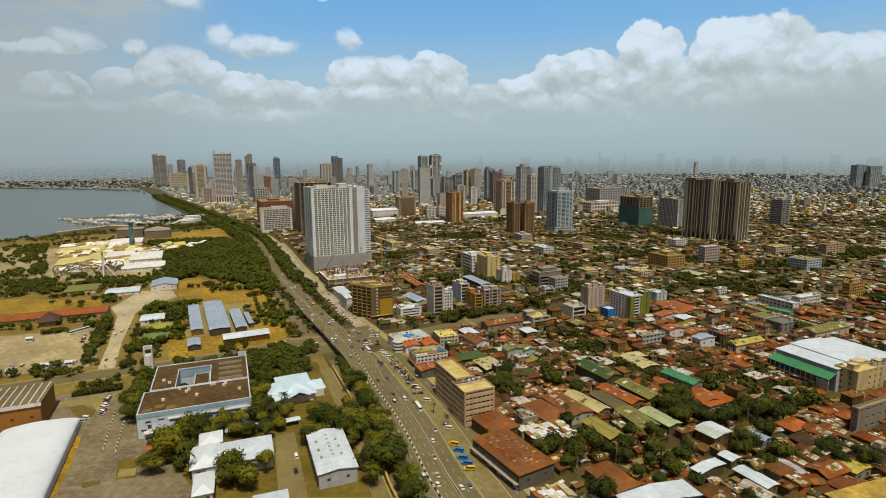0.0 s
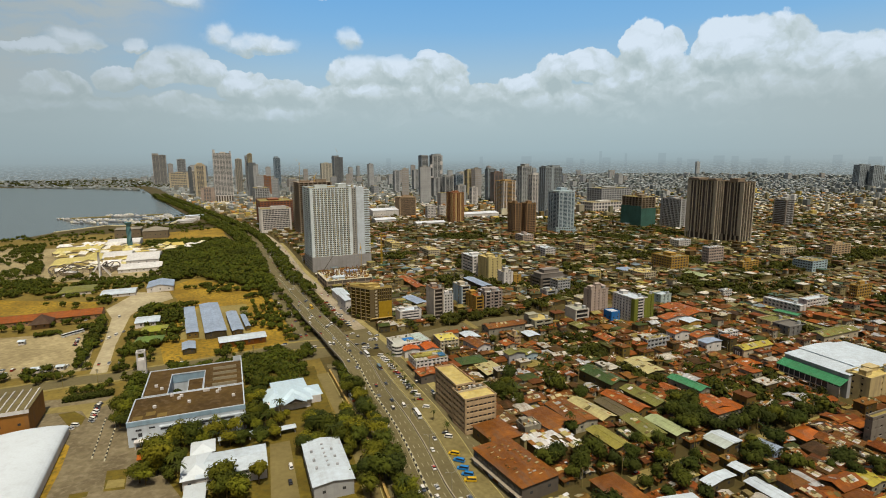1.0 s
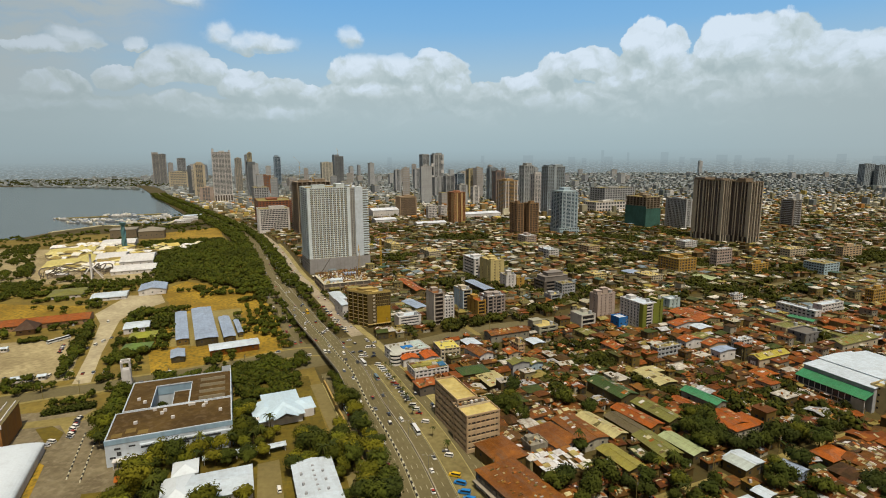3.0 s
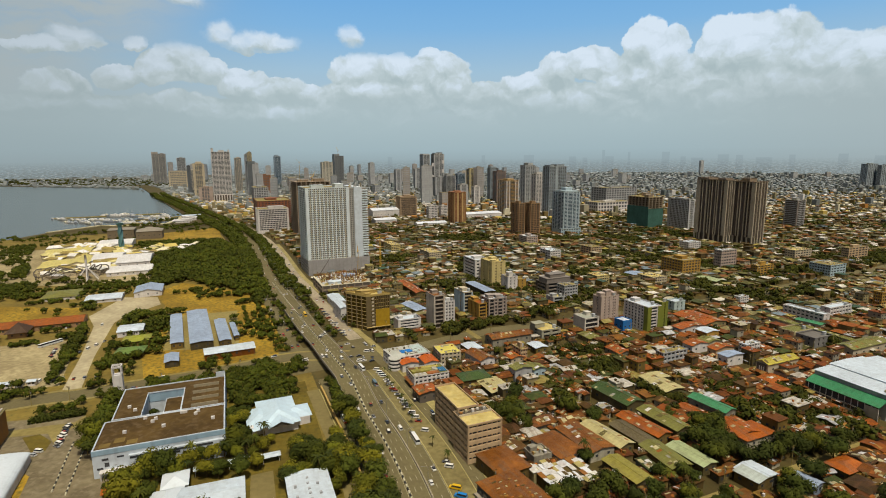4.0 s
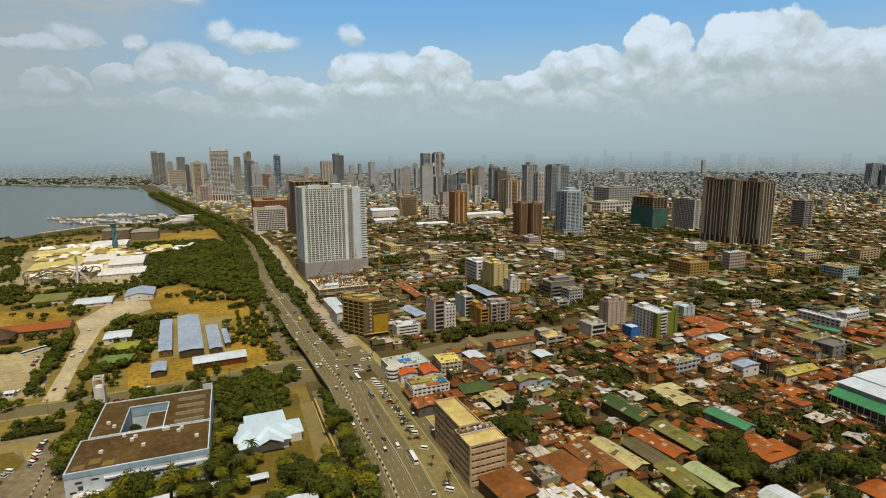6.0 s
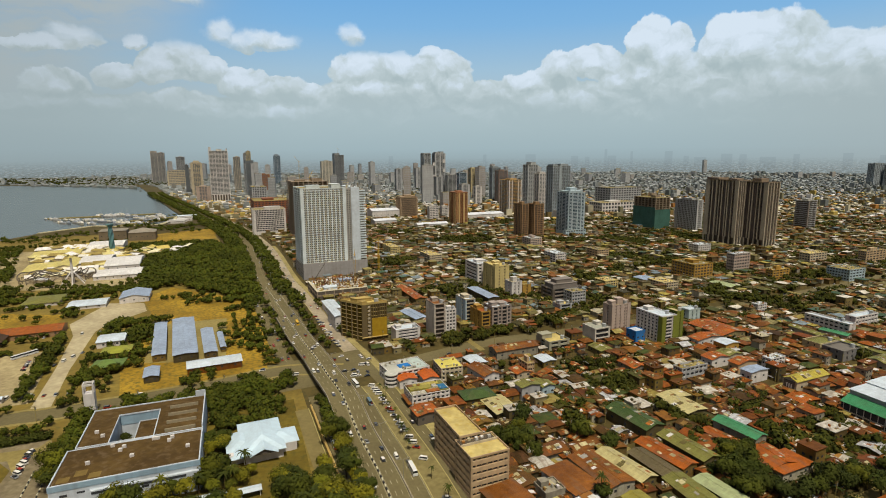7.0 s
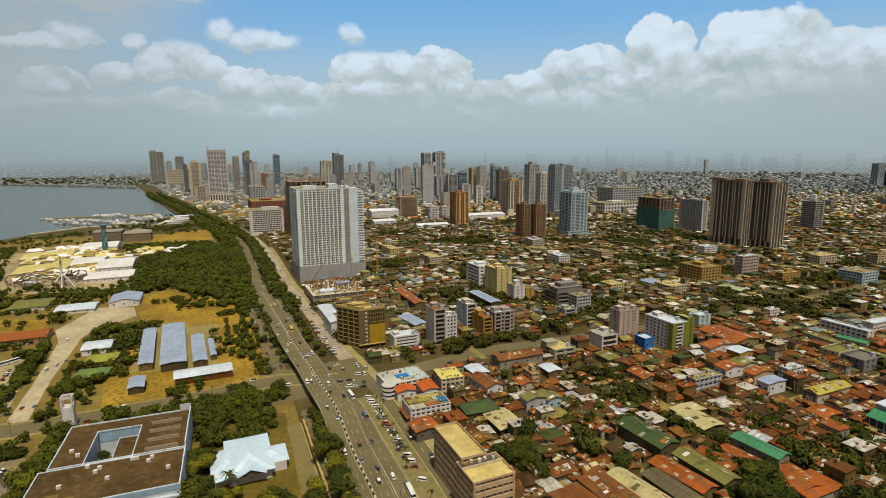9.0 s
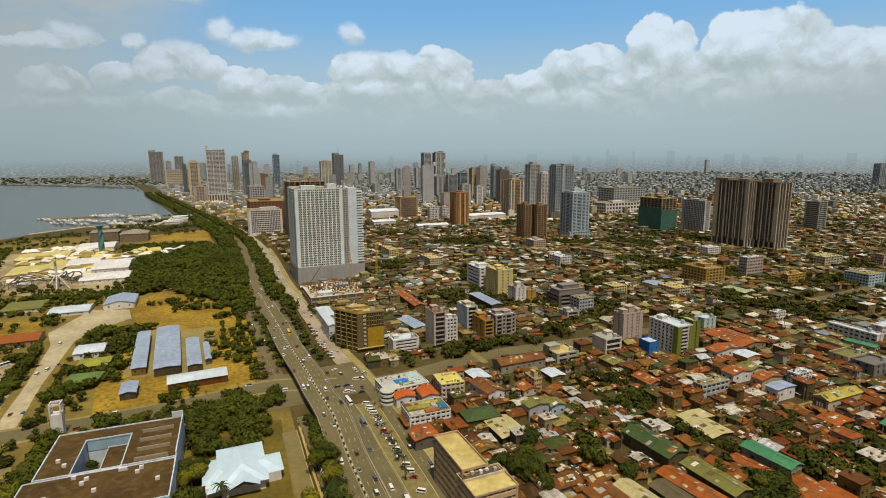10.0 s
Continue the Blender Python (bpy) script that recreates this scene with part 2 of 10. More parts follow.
# ---- mesh building ----
class Mesh:
    def __init__(self):
        self.v, self.f = [], []

    def add(self, verts, faces):
        n = len(self.v)
        self.v += verts
        self.f += [tuple(i + n for i in f) for f in faces]

    def box(self, x0, y0, z0, x1, y1, z1, taper=0.0):
        k = taper
        self.add([(x0, y0, z0), (x1, y0, z0), (x1, y1, z0), (x0, y1, z0), (x0 + k, y0 + k, z1), (x1 - k, y0 + k, z1), (x1 - k, y1 - k, z1), (x0 + k, y1 - k, z1)],
                 [(3, 2, 1, 0), (4, 5, 6, 7), (0, 1, 5, 4), (1, 2, 6, 5), (2, 3, 7, 6), (3, 0, 4, 7)])

    def gable(self, x0, y0, x1, y1, z, rise, along="x", over=0.5, thick=0.15):
        """A pitched roof sheet with thickness; the ridge runs along x or y."""
        x0, y0, x1, y1 = x0 - over, y0 - over, x1 + over, y1 + over
        if along == "x":
            ym = (y0 + y1) / 2
            prof = [(y0, z), (ym, z + rise), (y1, z), (y1, z - thick), (ym, z + rise - thick), (y0, z - thick)]
            vs = [(x, p, q) for x in (x0, x1) for p, q in prof]
        else:
            xm = (x0 + x1) / 2
            prof = [(x0, z), (xm, z + rise), (x1, z), (x1, z - thick), (xm, z + rise - thick), (x0, z - thick)]
            vs = [(p, y, q) for y in (y0, y1) for p, q in prof]
        fs = [(i, (i + 1) % 6, (i + 1) % 6 + 6, i + 6) for i in range(6)]
        fs += [(0, 5, 4, 1), (1, 4, 3, 2), (6, 7, 10, 11), (7, 8, 9, 10)]
        self.add(vs, fs)

    def hip(self, x0, y0, x1, y1, z, rise, over=0.5, thick=0.15):
        x0, y0, x1, y1 = x0 - over, y0 - over, x1 + over, y1 + over
        k = min(x1 - x0, y1 - y0) / 2
        if x1 - x0 >= y1 - y0:
            a, b = (x0 + k, (y0 + y1) / 2, z + rise), (x1 - k + 1e-3, (y0 + y1) / 2, z + rise)
            top = [(0, 1, 5, 4), (1, 2, 5), (2, 3, 4, 5), (3, 0, 4)]
        else:
            a, b = ((x0 + x1) / 2, y0 + k, z + rise), ((x0 + x1) / 2, y1 - k + 1e-3, z + rise)
            top = [(0, 1, 4), (1, 2, 5, 4), (2, 3, 5), (3, 0, 4, 5)]
        vs = [(x0, y0, z), (x1, y0, z), (x1, y1, z), (x0, y1, z), a, b] + [(x, y, z - thick) for x, y in ((x0, y0), (x1, y0), (x1, y1), (x0, y1))]
        self.add(vs, top + [(9, 8, 7, 6), (0, 6, 7, 1), (1, 7, 8, 2), (2, 8, 9, 3), (3, 9, 6, 0)])

    def tube(self, x, y, z0, z1, r0, r1=None, n=8, cap=True):
        r1 = r0 if r1 is None else r1
        vs = [(x + r * math.cos(2 * math.pi * i / n), y + r * math.sin(2 * math.pi * i / n), z) for z, r in ((z0, r0), (z1, r1)) for i in range(n)]
        fs = [(i, (i + 1) % n, (i + 1) % n + n, i + n) for i in range(n)]
        if cap:
            fs += [tuple(range(n - 1, -1, -1)), tuple(range(n, 2 * n))]
        self.add(vs, fs)

    def beam(self, a, b, r=0.1, n=5, r1=None):
        a, b = Vector(a), Vector(b)
        r1 = r if r1 is None else r1
        w = (b - a).normalized()
        s = w.cross(Vector((0.31, 0.17, 0.93))).normalized()
        u = w.cross(s)
        vs = [tuple(p + (s * math.cos(2 * math.pi * i / n) + u * math.sin(2 * math.pi * i / n)) * q) for p, q in ((a, r), (b, r1)) for i in range(n)]
        self.add(vs, [(i, (i + 1) % n, (i + 1) % n + n, i + n) for i in range(n)] + [tuple(range(n - 1, -1, -1)), tuple(range(n, 2 * n))])

    def make(self, name):
        me = bpy.data.meshes.new(name)
        me.from_pydata(self.v, [], self.f)
        me.update()
        return me


def part(name, mesh, material, parent=None, label="", loc=None, smooth=False):
    me = mesh.make(name) if isinstance(mesh, Mesh) else mesh
    if not me.materials:
        me.materials.append(material)
    if smooth:
        me.polygons.foreach_set("use_smooth", [True] * len(me.polygons))
    ob = new(name, me)
    ob.parent = parent
    if loc:
        ob.location = loc
    if label:
        tagged(ob, label)
    return ob


def thing(name, label, category, x, y, rot=0, group="", z=0.0):
    ob = new(name)
    ob.empty_display_size = 0.5
    ob.matrix_basis = pose(x, y, z, 0, 0, rot)
    return tagged(ob, label, category, group)


def setting(name, mesh, material, label="", category=""):
    ob = part(name, mesh, material)
    return tagged(ob, label, category, kind="structure")


FOOT = []  # plots already taken: x, y, turn, width, depth


def taken(px, py, margin=4.0):
    for x, y, c, s, w, d in FOOT:
        dx, dy = px - x, py - y
        a, b = dx * c + dy * s, -dx * s + dy * c
        if -margin < a < w + margin and -margin < b < d + margin:
            return True
    return False


def claim(x, y, rot, w, d):
    FOOT.append((x, y, math.cos(radians(rot)), math.sin(radians(rot)), w, d))


def ring(m, x0, y0, x1, y1, z0, z1, t):
    m.box(x0, y0, z0, x1, y0 + t, z1)
    m.box(x0, y1 - t, z0, x1, y1, z1)
    m.box(x0, y0 + t, z0, x0 + t, y1 - t, z1)
    m.box(x1 - t, y0 + t, z0, x1, y1 - t, z1)


def block(name, label, category, x, y, rot, w, d, h, wall, floors, bays=(8, 5), glass=None, band=0.4, pier=0.35, roofmat=None, parapet=1.0, base=0.0, penthouse=True, group="", balcony=0.0, mark=True, out=0.35, far=False, units=True):
    """A storeyed building: a glazed core, a proud band at each floor, piers between the bays, a parapet and a roof house."""
    t = thing(name, label, category, x, y, rot, group)
    if mark:
        claim(x, y, rot, w, d)
    glass = glass or WINDOW
    far = far or y > 1000
    core = Mesh()
    core.box(out, out, 0, w - out, d - out, h - 0.3)
    part("glazing", core, glass, t)
    fh = (h - base) / floors
    if base > 0:
        m = Mesh()
        ring(m, -0.15, -0.15, w + 0.15, d + 0.15, 0, base, 0.5)
        part("base_wall", m, wall, t)
    bm = Mesh()
    ring(bm, 0, 0, w, d, 0, fh * band, out + 0.05)
    if far:
        jm = Mesh()
        for i in range(floors):
            ring(jm, 0, 0, w, d, base + i * fh, base + i * fh + fh * band, out + 0.05)
        tagged(part("band_grid", jm, wall, t), kind="stuff")
    me = bm.make("floor_band")
    for i in range(0 if far else floors):
        part("floor_band", me, wall, t, loc=(0, 0, base + i * fh))
    if balcony:
        b1, b2 = Mesh(), Mesh()
        b1.box(w * 0.08, -balcony, 0, w * 0.92, 0.0, 1.0)
        b2.box(-balcony, d * 0.1, 0, 0.0, d * 0.9, 1.0)
        b1, b2 = b1.make("balcony"), b2.make("balcony")
        for i in range(floors):
            part("balcony", b1, wall, t, loc=(0, 0, base + i * fh))
            part("balcony", b2, wall, t, loc=(0, 0, base + i * fh))
    pm = Mesh()
    pw = w / bays[0] * pier
    pd = d / bays[1] * pier
    e = 0.06
    for i in range(bays[0] + 1):
        xc = min(max(i * w / bays[0], pw / 2), w - pw / 2)
        pm.box(xc - pw / 2, e, base, xc + pw / 2, out, h)
        pm.box(xc - pw / 2, d - out, base, xc + pw / 2, d - e, h)
    for j in range(bays[1] + 1):
        yc = min(max(j * d / bays[1], pd / 2), d - pd / 2)
        pm.box(e, yc - pd / 2, base, out, yc + pd / 2, h)
        pm.box(w - out, yc - pd / 2, base, w - e, yc + pd / 2, h)
    tagged(part("pier_grid", pm, wall, t), kind="stuff")
    rm = Mesh()
    rm.box(0.05, 0.05, h - 0.3, w - 0.05, d - 0.05, h)
    part("roof_slab", rm, roofmat or CONCRETE, t)
    if parapet:
        m = Mesh()
        ring(m, -0.1, -0.1, w + 0.1, d + 0.1, h, h + parapet, 0.3)
        part("parapet", m, wall, t)
    if penthouse:
        m = Mesh()
        m.box(w * 0.3, d * 0.3, h, w * 0.62, d * 0.68, h + 3.4)
        m.box(w * 0.29, d * 0.29, h + 3.4, w * 0.63, d * 0.69, h + 3.7)
        part("roof_house", m, wall, t)
        m = Mesh()
        m.tube(w * 0.78, d * 0.5, h, h + 2.2, 1.1, n=10)
        part("water_tank", m, plaster("tank_grey", (0.4, 0.42, 0.42)), t)
    if units and mark and not far and w > 6 and d > 4:
        # cooling units, ducts and stacked things on the roof
        g = random.Random(int(abs(x) * 10 + abs(y)))
        m = Mesh()
        for _ in range(int(4 + w * d / 45)):
            a, b = g.uniform(0.08, 0.9) * w, g.uniform(0.08, 0.9) * d
            p_, q_, r_ = g.uniform(0.4, 1.5), g.uniform(0.4, 1.2), g.uniform(0.5, 1.6)
            m.box(a - p_ / 2, b - q_ / 2, h + 0.02, a + p_ / 2, b + q_ / 2, h + r_)
        for _ in range(3):
            a, b, l_ = g.uniform(0.1, 0.6) * w, g.uniform(0.1, 0.9) * d, g.uniform(0.2, 0.35) * w
            m.box(a, b, h + 0.3, a + l_, b + 0.3, h + 0.6)
        tagged(part("roof_plant", m, ROOF_UNIT, t), kind="stuff")
        # room coolers under the windows
        m = Mesh()
        for _ in range(int(floors * bays[0] * 0.35)):
            i_, k_ = g.randrange(floors), g.randrange(bays[0])
            a = (k_ + 0.5) * w / bays[0] + g.uniform(-0.4, 0.4)
            m.box(a - 0.45, -0.45, base + i_ * fh + fh * band * 0.55, a + 0.45, 0.02, base + i_ * fh + fh * band * 0.55 + 0.6)
        for _ in range(int(floors * bays[1] * 0.35)):
            i_, k_ = g.randrange(floors), g.randrange(bays[1])
            a = (k_ + 0.5) * d / bays[1] + g.uniform(-0.4, 0.4)
            m.box(-0.45, a - 0.45, base + i_ * fh + fh * band * 0.55, 0.02, a + 0.45, base + i_ * fh + fh * band * 0.55 + 0.6)
        if m.v:
            tagged(part("cooler_grid", m, ROOF_UNIT, t), kind="stuff")
    return t


STRIP = {"p": 0.4, "s": 1.6, "w": 1.0, "b": 1.3, "r": 0.8, "n": 0.22, "v": 0.62}


def tower(name, label, category, x, y, rot, w, d, h, wall, floors, front, flank, glass=None, band=0.32, base=0.0, out=0.9, deep=1.1, parapet=1.2, roofs=((0.3, 0.3, 0.4, 0.4, 4.0),), group="", trim=None, roofmat=None, pilotis=0.0, skew=0.0):
    """A tall block whose faces are made of upright strips: p pier, n thin rib, s solid wall, w windows, b balconies, r recess.
    roofs: roof houses as x, y, width, depth (shares of the plan) and height."""
    t = thing(name, label, category, x, y, rot, group)
    claim(x, y, rot, w, d)

    def put(part_name, mesh, mat):
        # skew: degrees by which the flanks lean away from the front's normal
        if skew:
            c_, s_ = math.cos(radians(90 + skew)), math.sin(radians(90 + skew))
            mesh.v = [(px + py * c_, py * s_, pz) for px, py, pz in mesh.v]
        return part(part_name, mesh, mat, t)
    glass, trim = glass or (WINDOW if y < 1200 else HAZED_GLASS), trim or wall
    z0 = base + pilotis
    fh = (h - z0) / floors
    m = Mesh()
    m.box(out, out, pilotis, w - out, d - out, h - 0.3)
    put("glazing", m, glass)
    walls_, bands_, balc = Mesh(), Mesh(), Mesh()

    def bar(dst, side_, u0, u1, v0, v1, za, zb):
        # u along the face, v outwards from its plane
        if side_ == 0:
            dst.box(u0, -v1, za, u1, -v0, zb)
        elif side_ == 1:
            dst.box(-v1, u0, za, -v0, u1, zb)
        elif side_ == 2:
            dst.box(w + v0, u0, za, w + v1, u1, zb)
        else:
            dst.box(u0, d + v0, za, u1, d + v1, zb)
    for side_, pat in ((0, front), (1, flank), (2, flank), (3, front)):
        length = w if side_ in (0, 3) else d
        unit = length / sum(STRIP[c] for c in pat)
        u = 0.0
        for k, c in enumerate(pat):
            a, b = u, u + STRIP[c] * unit
            u = b
            # the corner pieces of two faces butt against each other
            ca, cb = (max(a, out + 0.02), min(b, length - out - 0.02)) if side_ in (1, 2) else (a, b)
            if cb - ca < 0.05:
                continue
            if c in "psn":
                bar(walls_, side_, ca, cb, -out - 0.05, 0.15 if c == "n" else 0.0, pilotis, h)
            elif c in "wvb" and side_ != 3:
                for i in range(floors):
                    bar(bands_, side_, ca, cb, -out - 0.04, -0.12, z0 + i * fh, z0 + i * fh + fh * (0.12 if c == "b" else band))
                    if c == "b":
                        bar(balc, side_, a + 0.1, b - 0.1, -0.1, deep, z0 + i * fh, z0 + i * fh + 0.25)
                        bar(balc, side_, a + 0.1, b - 0.1, deep - 0.12, deep, z0 + i * fh + 0.25, z0 + i * fh + 1.15)
    tagged(put("pier_grid", walls_, wall), kind="stuff")
    if bands_.v:
        tagged(put("band_grid", bands_, trim), kind="stuff")
    if balc.v:
        tagged(put("balcony_grid", balc, trim), kind="stuff")
    if base:
        m = Mesh()
        ring(m, -0.2, -0.2, w + 0.2, d + 0.2, pilotis, base + pilotis, 0.5)
        put("base_wall", m, wall)
    if pilotis:
        m = Mesh()
        for i in range(5):
            for j in range(7):
                m.box((w - 2) * i / 4, (d - 2) * j / 6, 0, (w - 2) * i / 4 + 2, (d - 2) * j / 6 + 2, pilotis)
        tagged(put("column_grid", m, wall), kind="stuff")
        m = Mesh()
        m.box(4, 4, 0, w - 4, d - 4, pilotis)
        put("lobby_wall", m, DARKP)
    m = Mesh()
    m.box(0.05, 0.05, h - 0.3, w - 0.05, d - 0.05, h)
    put("roof_slab", m, roofmat or CONCRETE)
    if parapet:
        m = Mesh()
        ring(m, -0.1, -0.1, w + 0.1, d + 0.1, h, h + parapet, 0.35)
        put("parapet", m, trim)
    for rx, ry, rw, rd, rh in roofs:
        m = Mesh()
        m.box(w * rx, d * ry, h, w * (rx + rw), d * (ry + rd), h + rh)
        m.box(w * rx - 0.3, d * ry - 0.3, h + rh, w * (rx + rw) + 0.3, d * (ry + rd) + 0.3, h + rh + 0.4)
        put("roof_house", m, trim)
    m = Mesh()
    m.tube(w * 0.8, d * 0.25, h, h + 2.6, 1.4, n=10)
    put("water_tank", m, plaster("tank_grey", (0.4, 0.42, 0.42)))
    return t


BITS = surface("patched_sheets", [(0.40, 0.37, 0.30), (0.30, 0.10, 0.03), (0.44, 0.15, 0.04), (0.16, 0.08, 0.04), (0.50, 0.46, 0.36), (0.09, 0.07, 0.05), (0.36, 0.36, 0.34), (0.24, 0.13, 0.06), (0.70, 0.70, 0.69), (0.12, 0.10, 0.06), (0.26, 0.16, 0.08), (0.34, 0.18, 0.07), (0.44, 0.40, 0.32)], by="island", rough=0.6, grain=0.8, blotch=0.2, amount=0.45, streak=0.3, stain=(0.16, 0.07, 0.03))


def roof_bits(m, g, kind, w, d, h, rise, n):
    """Loose and patched sheets, tanks and boxes lying on a roof. kind: 0 ridge along x, 1 ridge along y, 2 hipped, 3 flat, 4 lean-to."""
    def top(px, py):
        if kind == 0:
            return h + 0.1 + rise * (1 - abs(py - d / 2) / (d / 2 + 0.6))
        if kind == 1:
            return h + 0.1 + rise * (1 - abs(px - w / 2) / (w / 2 + 0.6))
        if kind == 4:
            return h + rise * (py + 0.5) / (d + 1)
        return h + 0.3
    if kind == 2:
        n = 0
    for _ in range(n):
        a, b = g.uniform(0.4, 1.6), g.uniform(0.4, 1.4)
        px, py = g.uniform(a, max(a + 0.1, w - a)), g.uniform(b, max(b + 0.1, d - b))
        if kind == 0 and abs(py - d / 2) < b:
            py = d / 2 + (b + 0.1 if py > d / 2 else -b - 0.1)
        if kind == 1 and abs(px - w / 2) < a:
            px = w / 2 + (a + 0.1 if px > w / 2 else -a - 0.1)
        t_ = g.choice((0.07, 0.07, 0.08, 0.10)) if kind != 3 else g.choice((0.08, 0.5, 1.1, 1.3))
        k = 1.0 if t_ < 0.2 else 0.5
        c4 = [(px - a * k, py - b * k), (px + a * k, py - b * k), (px + a * k, py + b * k), (px - a * k, py + b * k)]
        m.add([(u, v, top(u, v) - 0.04) for u, v in c4] + [(u, v, top(u, v) + t_) for u, v in c4], [(4, 5, 6, 7), (0, 1, 5, 4), (1, 2, 6, 5), (2, 3, 7, 6), (3, 0, 4, 7)])


PALE_SHEETS = surface("pale_patched_sheets", [(0.70, 0.72, 0.72), (0.62, 0.62, 0.60), (0.74, 0.75, 0.75), (0.50, 0.46, 0.36), (0.30, 0.13, 0.05), (0.66, 0.66, 0.62), (0.42, 0.36, 0.24), (0.72, 0.73, 0.74)], by="object", rough=0.6, grain=0.8, blotch=0.2, amount=0.35, streak=0.3, stain=(0.16, 0.07, 0.03))


def patchwork(label, x, y, rot, w, d, h, seed):
    """A low roof of many small sheets laid in broken rows at different heights."""
    t = thing("patched_roof", label, "roof", x, y, rot, "large sheet roofs")
    claim(x, y, rot, w, d)
    g = random.Random(seed)
    m = Mesh()
    m.box(0.3, 0.3, 0, w - 0.3, d - 0.3, h - 0.4)
    part("wall", m, WALL, t)
    u = 0.0
    while u < w - 1:
        a = min(g.uniform(1.6, 3.4), w - u)
        v = 0.0
        while v < d - 0.8:
            b = min(g.uniform(1.4, 5.0), d - v)
            z, tilt = h + g.uniform(-0.5, 0.7), g.uniform(-0.5, 0.5)
            if g.random() > 0.10:
                m = Mesh()
                m.add([(u, v, z), (u + a + 0.2, v, z + tilt), (u + a + 0.2, v + b + 0.2, z + tilt), (u, v + b + 0.2, z), (u, v, z - 0.08), (u + a + 0.2, v, z + tilt - 0.08), (u + a + 0.2, v + b + 0.2, z + tilt - 0.08), (u, v + b + 0.2, z - 0.08)],
                      [(0, 1, 2, 3), (7, 6, 5, 4), (0, 4, 5, 1), (1, 5, 6, 2), (2, 6, 7, 3), (3, 7, 4, 0)])
                part("sheet", m, PALE_SHEETS, t)
            v += b
        u += a
    return t


def shed(name, label, category, x, y, rot, w, d, h, roof, wall=None, rise=2.0, along="y", kind="gable", group="", posts=False, over=0.6):
    """A low building: walls with door and windows, and a pitched sheet roof."""
    t = thing(name, label, category, x, y, rot, group)
    claim(x, y, rot, w, d)
    wall = wall or WALL
    if not posts:
        m = Mesh()
        m.box(0, 0, 0, w, d, h)
        if kind == "gable":
            if along == "x":
                m.add([(0, 0, h), (0, d, h), (0, d / 2, h + rise - 0.2), (w, 0, h), (w, d, h), (w, d / 2, h + rise - 0.2)], [(0, 1, 2), (5, 4, 3)])
            else:
                m.add([(0, 0, h), (w, 0, h), (w / 2, 0, h + rise - 0.2), (0, d, h), (w, d, h), (w / 2, d, h + rise - 0.2)], [(0, 1, 2), (5, 4, 3)])
        part("wall", m, wall, t)
        n = max(2, int(w / 8))
        wm = Mesh()
        wm.box(-0.7, -0.06, 0, 0.7, 0.04, 1.2)
        wme = wm.make("window")
        for i in range(n):
            part("window", wme, WINDOW, t, loc=((i + 0.5) * w / n, 0, h * 0.45))
        n = max(2, int(d / 9))
        wm = Mesh()
        wm.box(-0.06, -0.7, 0, 0.04, 0.7, 1.2)
        wme = wm.make("window")
        for i in range(n):
            part("window", wme, WINDOW, t, loc=(0, (i + 0.5) * d / n, h * 0.45))
    else:
        pm = Mesh()
        pm.box(-0.12, -0.12, 0, 0.12, 0.12, h)
        pme = pm.make("post")
        n = max(1, int(w / 6))
        for i in range(n + 1):
            for yy in (0.2, d - 0.2):
                part("post", pme, wall, t, loc=(0.2 + i * (w - 0.4) / n, yy, 0))
    m = Mesh()
    if kind == "hip":
        m.hip(0, 0, w, d, h + 0.15, rise, over)
    elif kind == "flat":
        m.box(-over, -over, h, w + over, d + over, h + 0.3)
    else:
        m.gable(0, 0, w, d, h + 0.15, rise, along, over)
    part("roof", m, roof, t)
    if kind != "hip" and roof in (SHEET_RUST, SHEET_RED, SHEET_OLIVE, SHEET_TAN, SHEET_YEL, SHEET_DKGREEN) and y < 600 and name != "red_long_hall":
        m = Mesh()
        roof_bits(m, random.Random(int(abs(x) * 7 + y)), (0 if along == "x" else 1) if kind == "gable" else 3, w, d, h + 0.05, rise, int(w * d / 22))
        tagged(part("roof_sheeting", m, BITS, t), kind="stuff")
    if kind == "gable":
        m = Mesh()
        if along == "x":
            m.box(-over, d / 2 - 0.25, h + rise + 0.1, w + over, d / 2 + 0.25, h + rise + 0.22)
        else:
            m.box(w / 2 - 0.25, -over, h + rise + 0.1, w / 2 + 0.25, d + over, h + rise + 0.22)
        part("ridge_cap", m, roof, t)
    return t


# ---- ground, water, roads ----
def sheet_mesh(pts, z, depth=0.0):
    m = Mesh()
    n = len(pts)
    vs = [(x, y, z) for x, y in pts]
    fs = [tuple(range(n))]
    if depth:
        vs += [(x, y, z - depth) for x, y in pts]
        fs += [(i, i + n, (i + 1) % n + n, (i + 1) % n) for i in range(n)]
    m.add(vs, fs)
    return m


SHORE = [(-5200, 700), (-1500, 820), (-775.2, 939.0), (-768.8, 1071.0), (-733.6, 1179.3), (-676.0, 1172.0), (-606.0, 1204.0), (-625.0, 1300.0), (-655.0, 1390.0), (-736.2, 1515.7), (-1000, 1930), (-1505.3, 2724.0), (-1800, 2780), (-2500, 2960), (-5200, 3300)]
setting("ground", sheet_mesh([(-5200, -1500), (5200, -1500), (5200, 5000), (-5200, 5000)] + SHORE[::-1], 0.0, 3.0), GROUND, "sprawling low town ground of dusty earth and concrete", "ground")
WATER = bpy.data.materials.new("bay_water")
WATER.use_nodes = True
_b = WATER.node_tree.nodes["Principled BSDF"]
_b.inputs["Base Color"].default_value, _b.inputs["Roughness"].default_value = (0.055, 0.064, 0.056, 1), 0.22
_n = WATER.node_tree.nodes.new("ShaderNodeTexNoise")
_n.inputs["Scale"].default_value, _n.inputs["Detail"].default_value = 0.05, 8
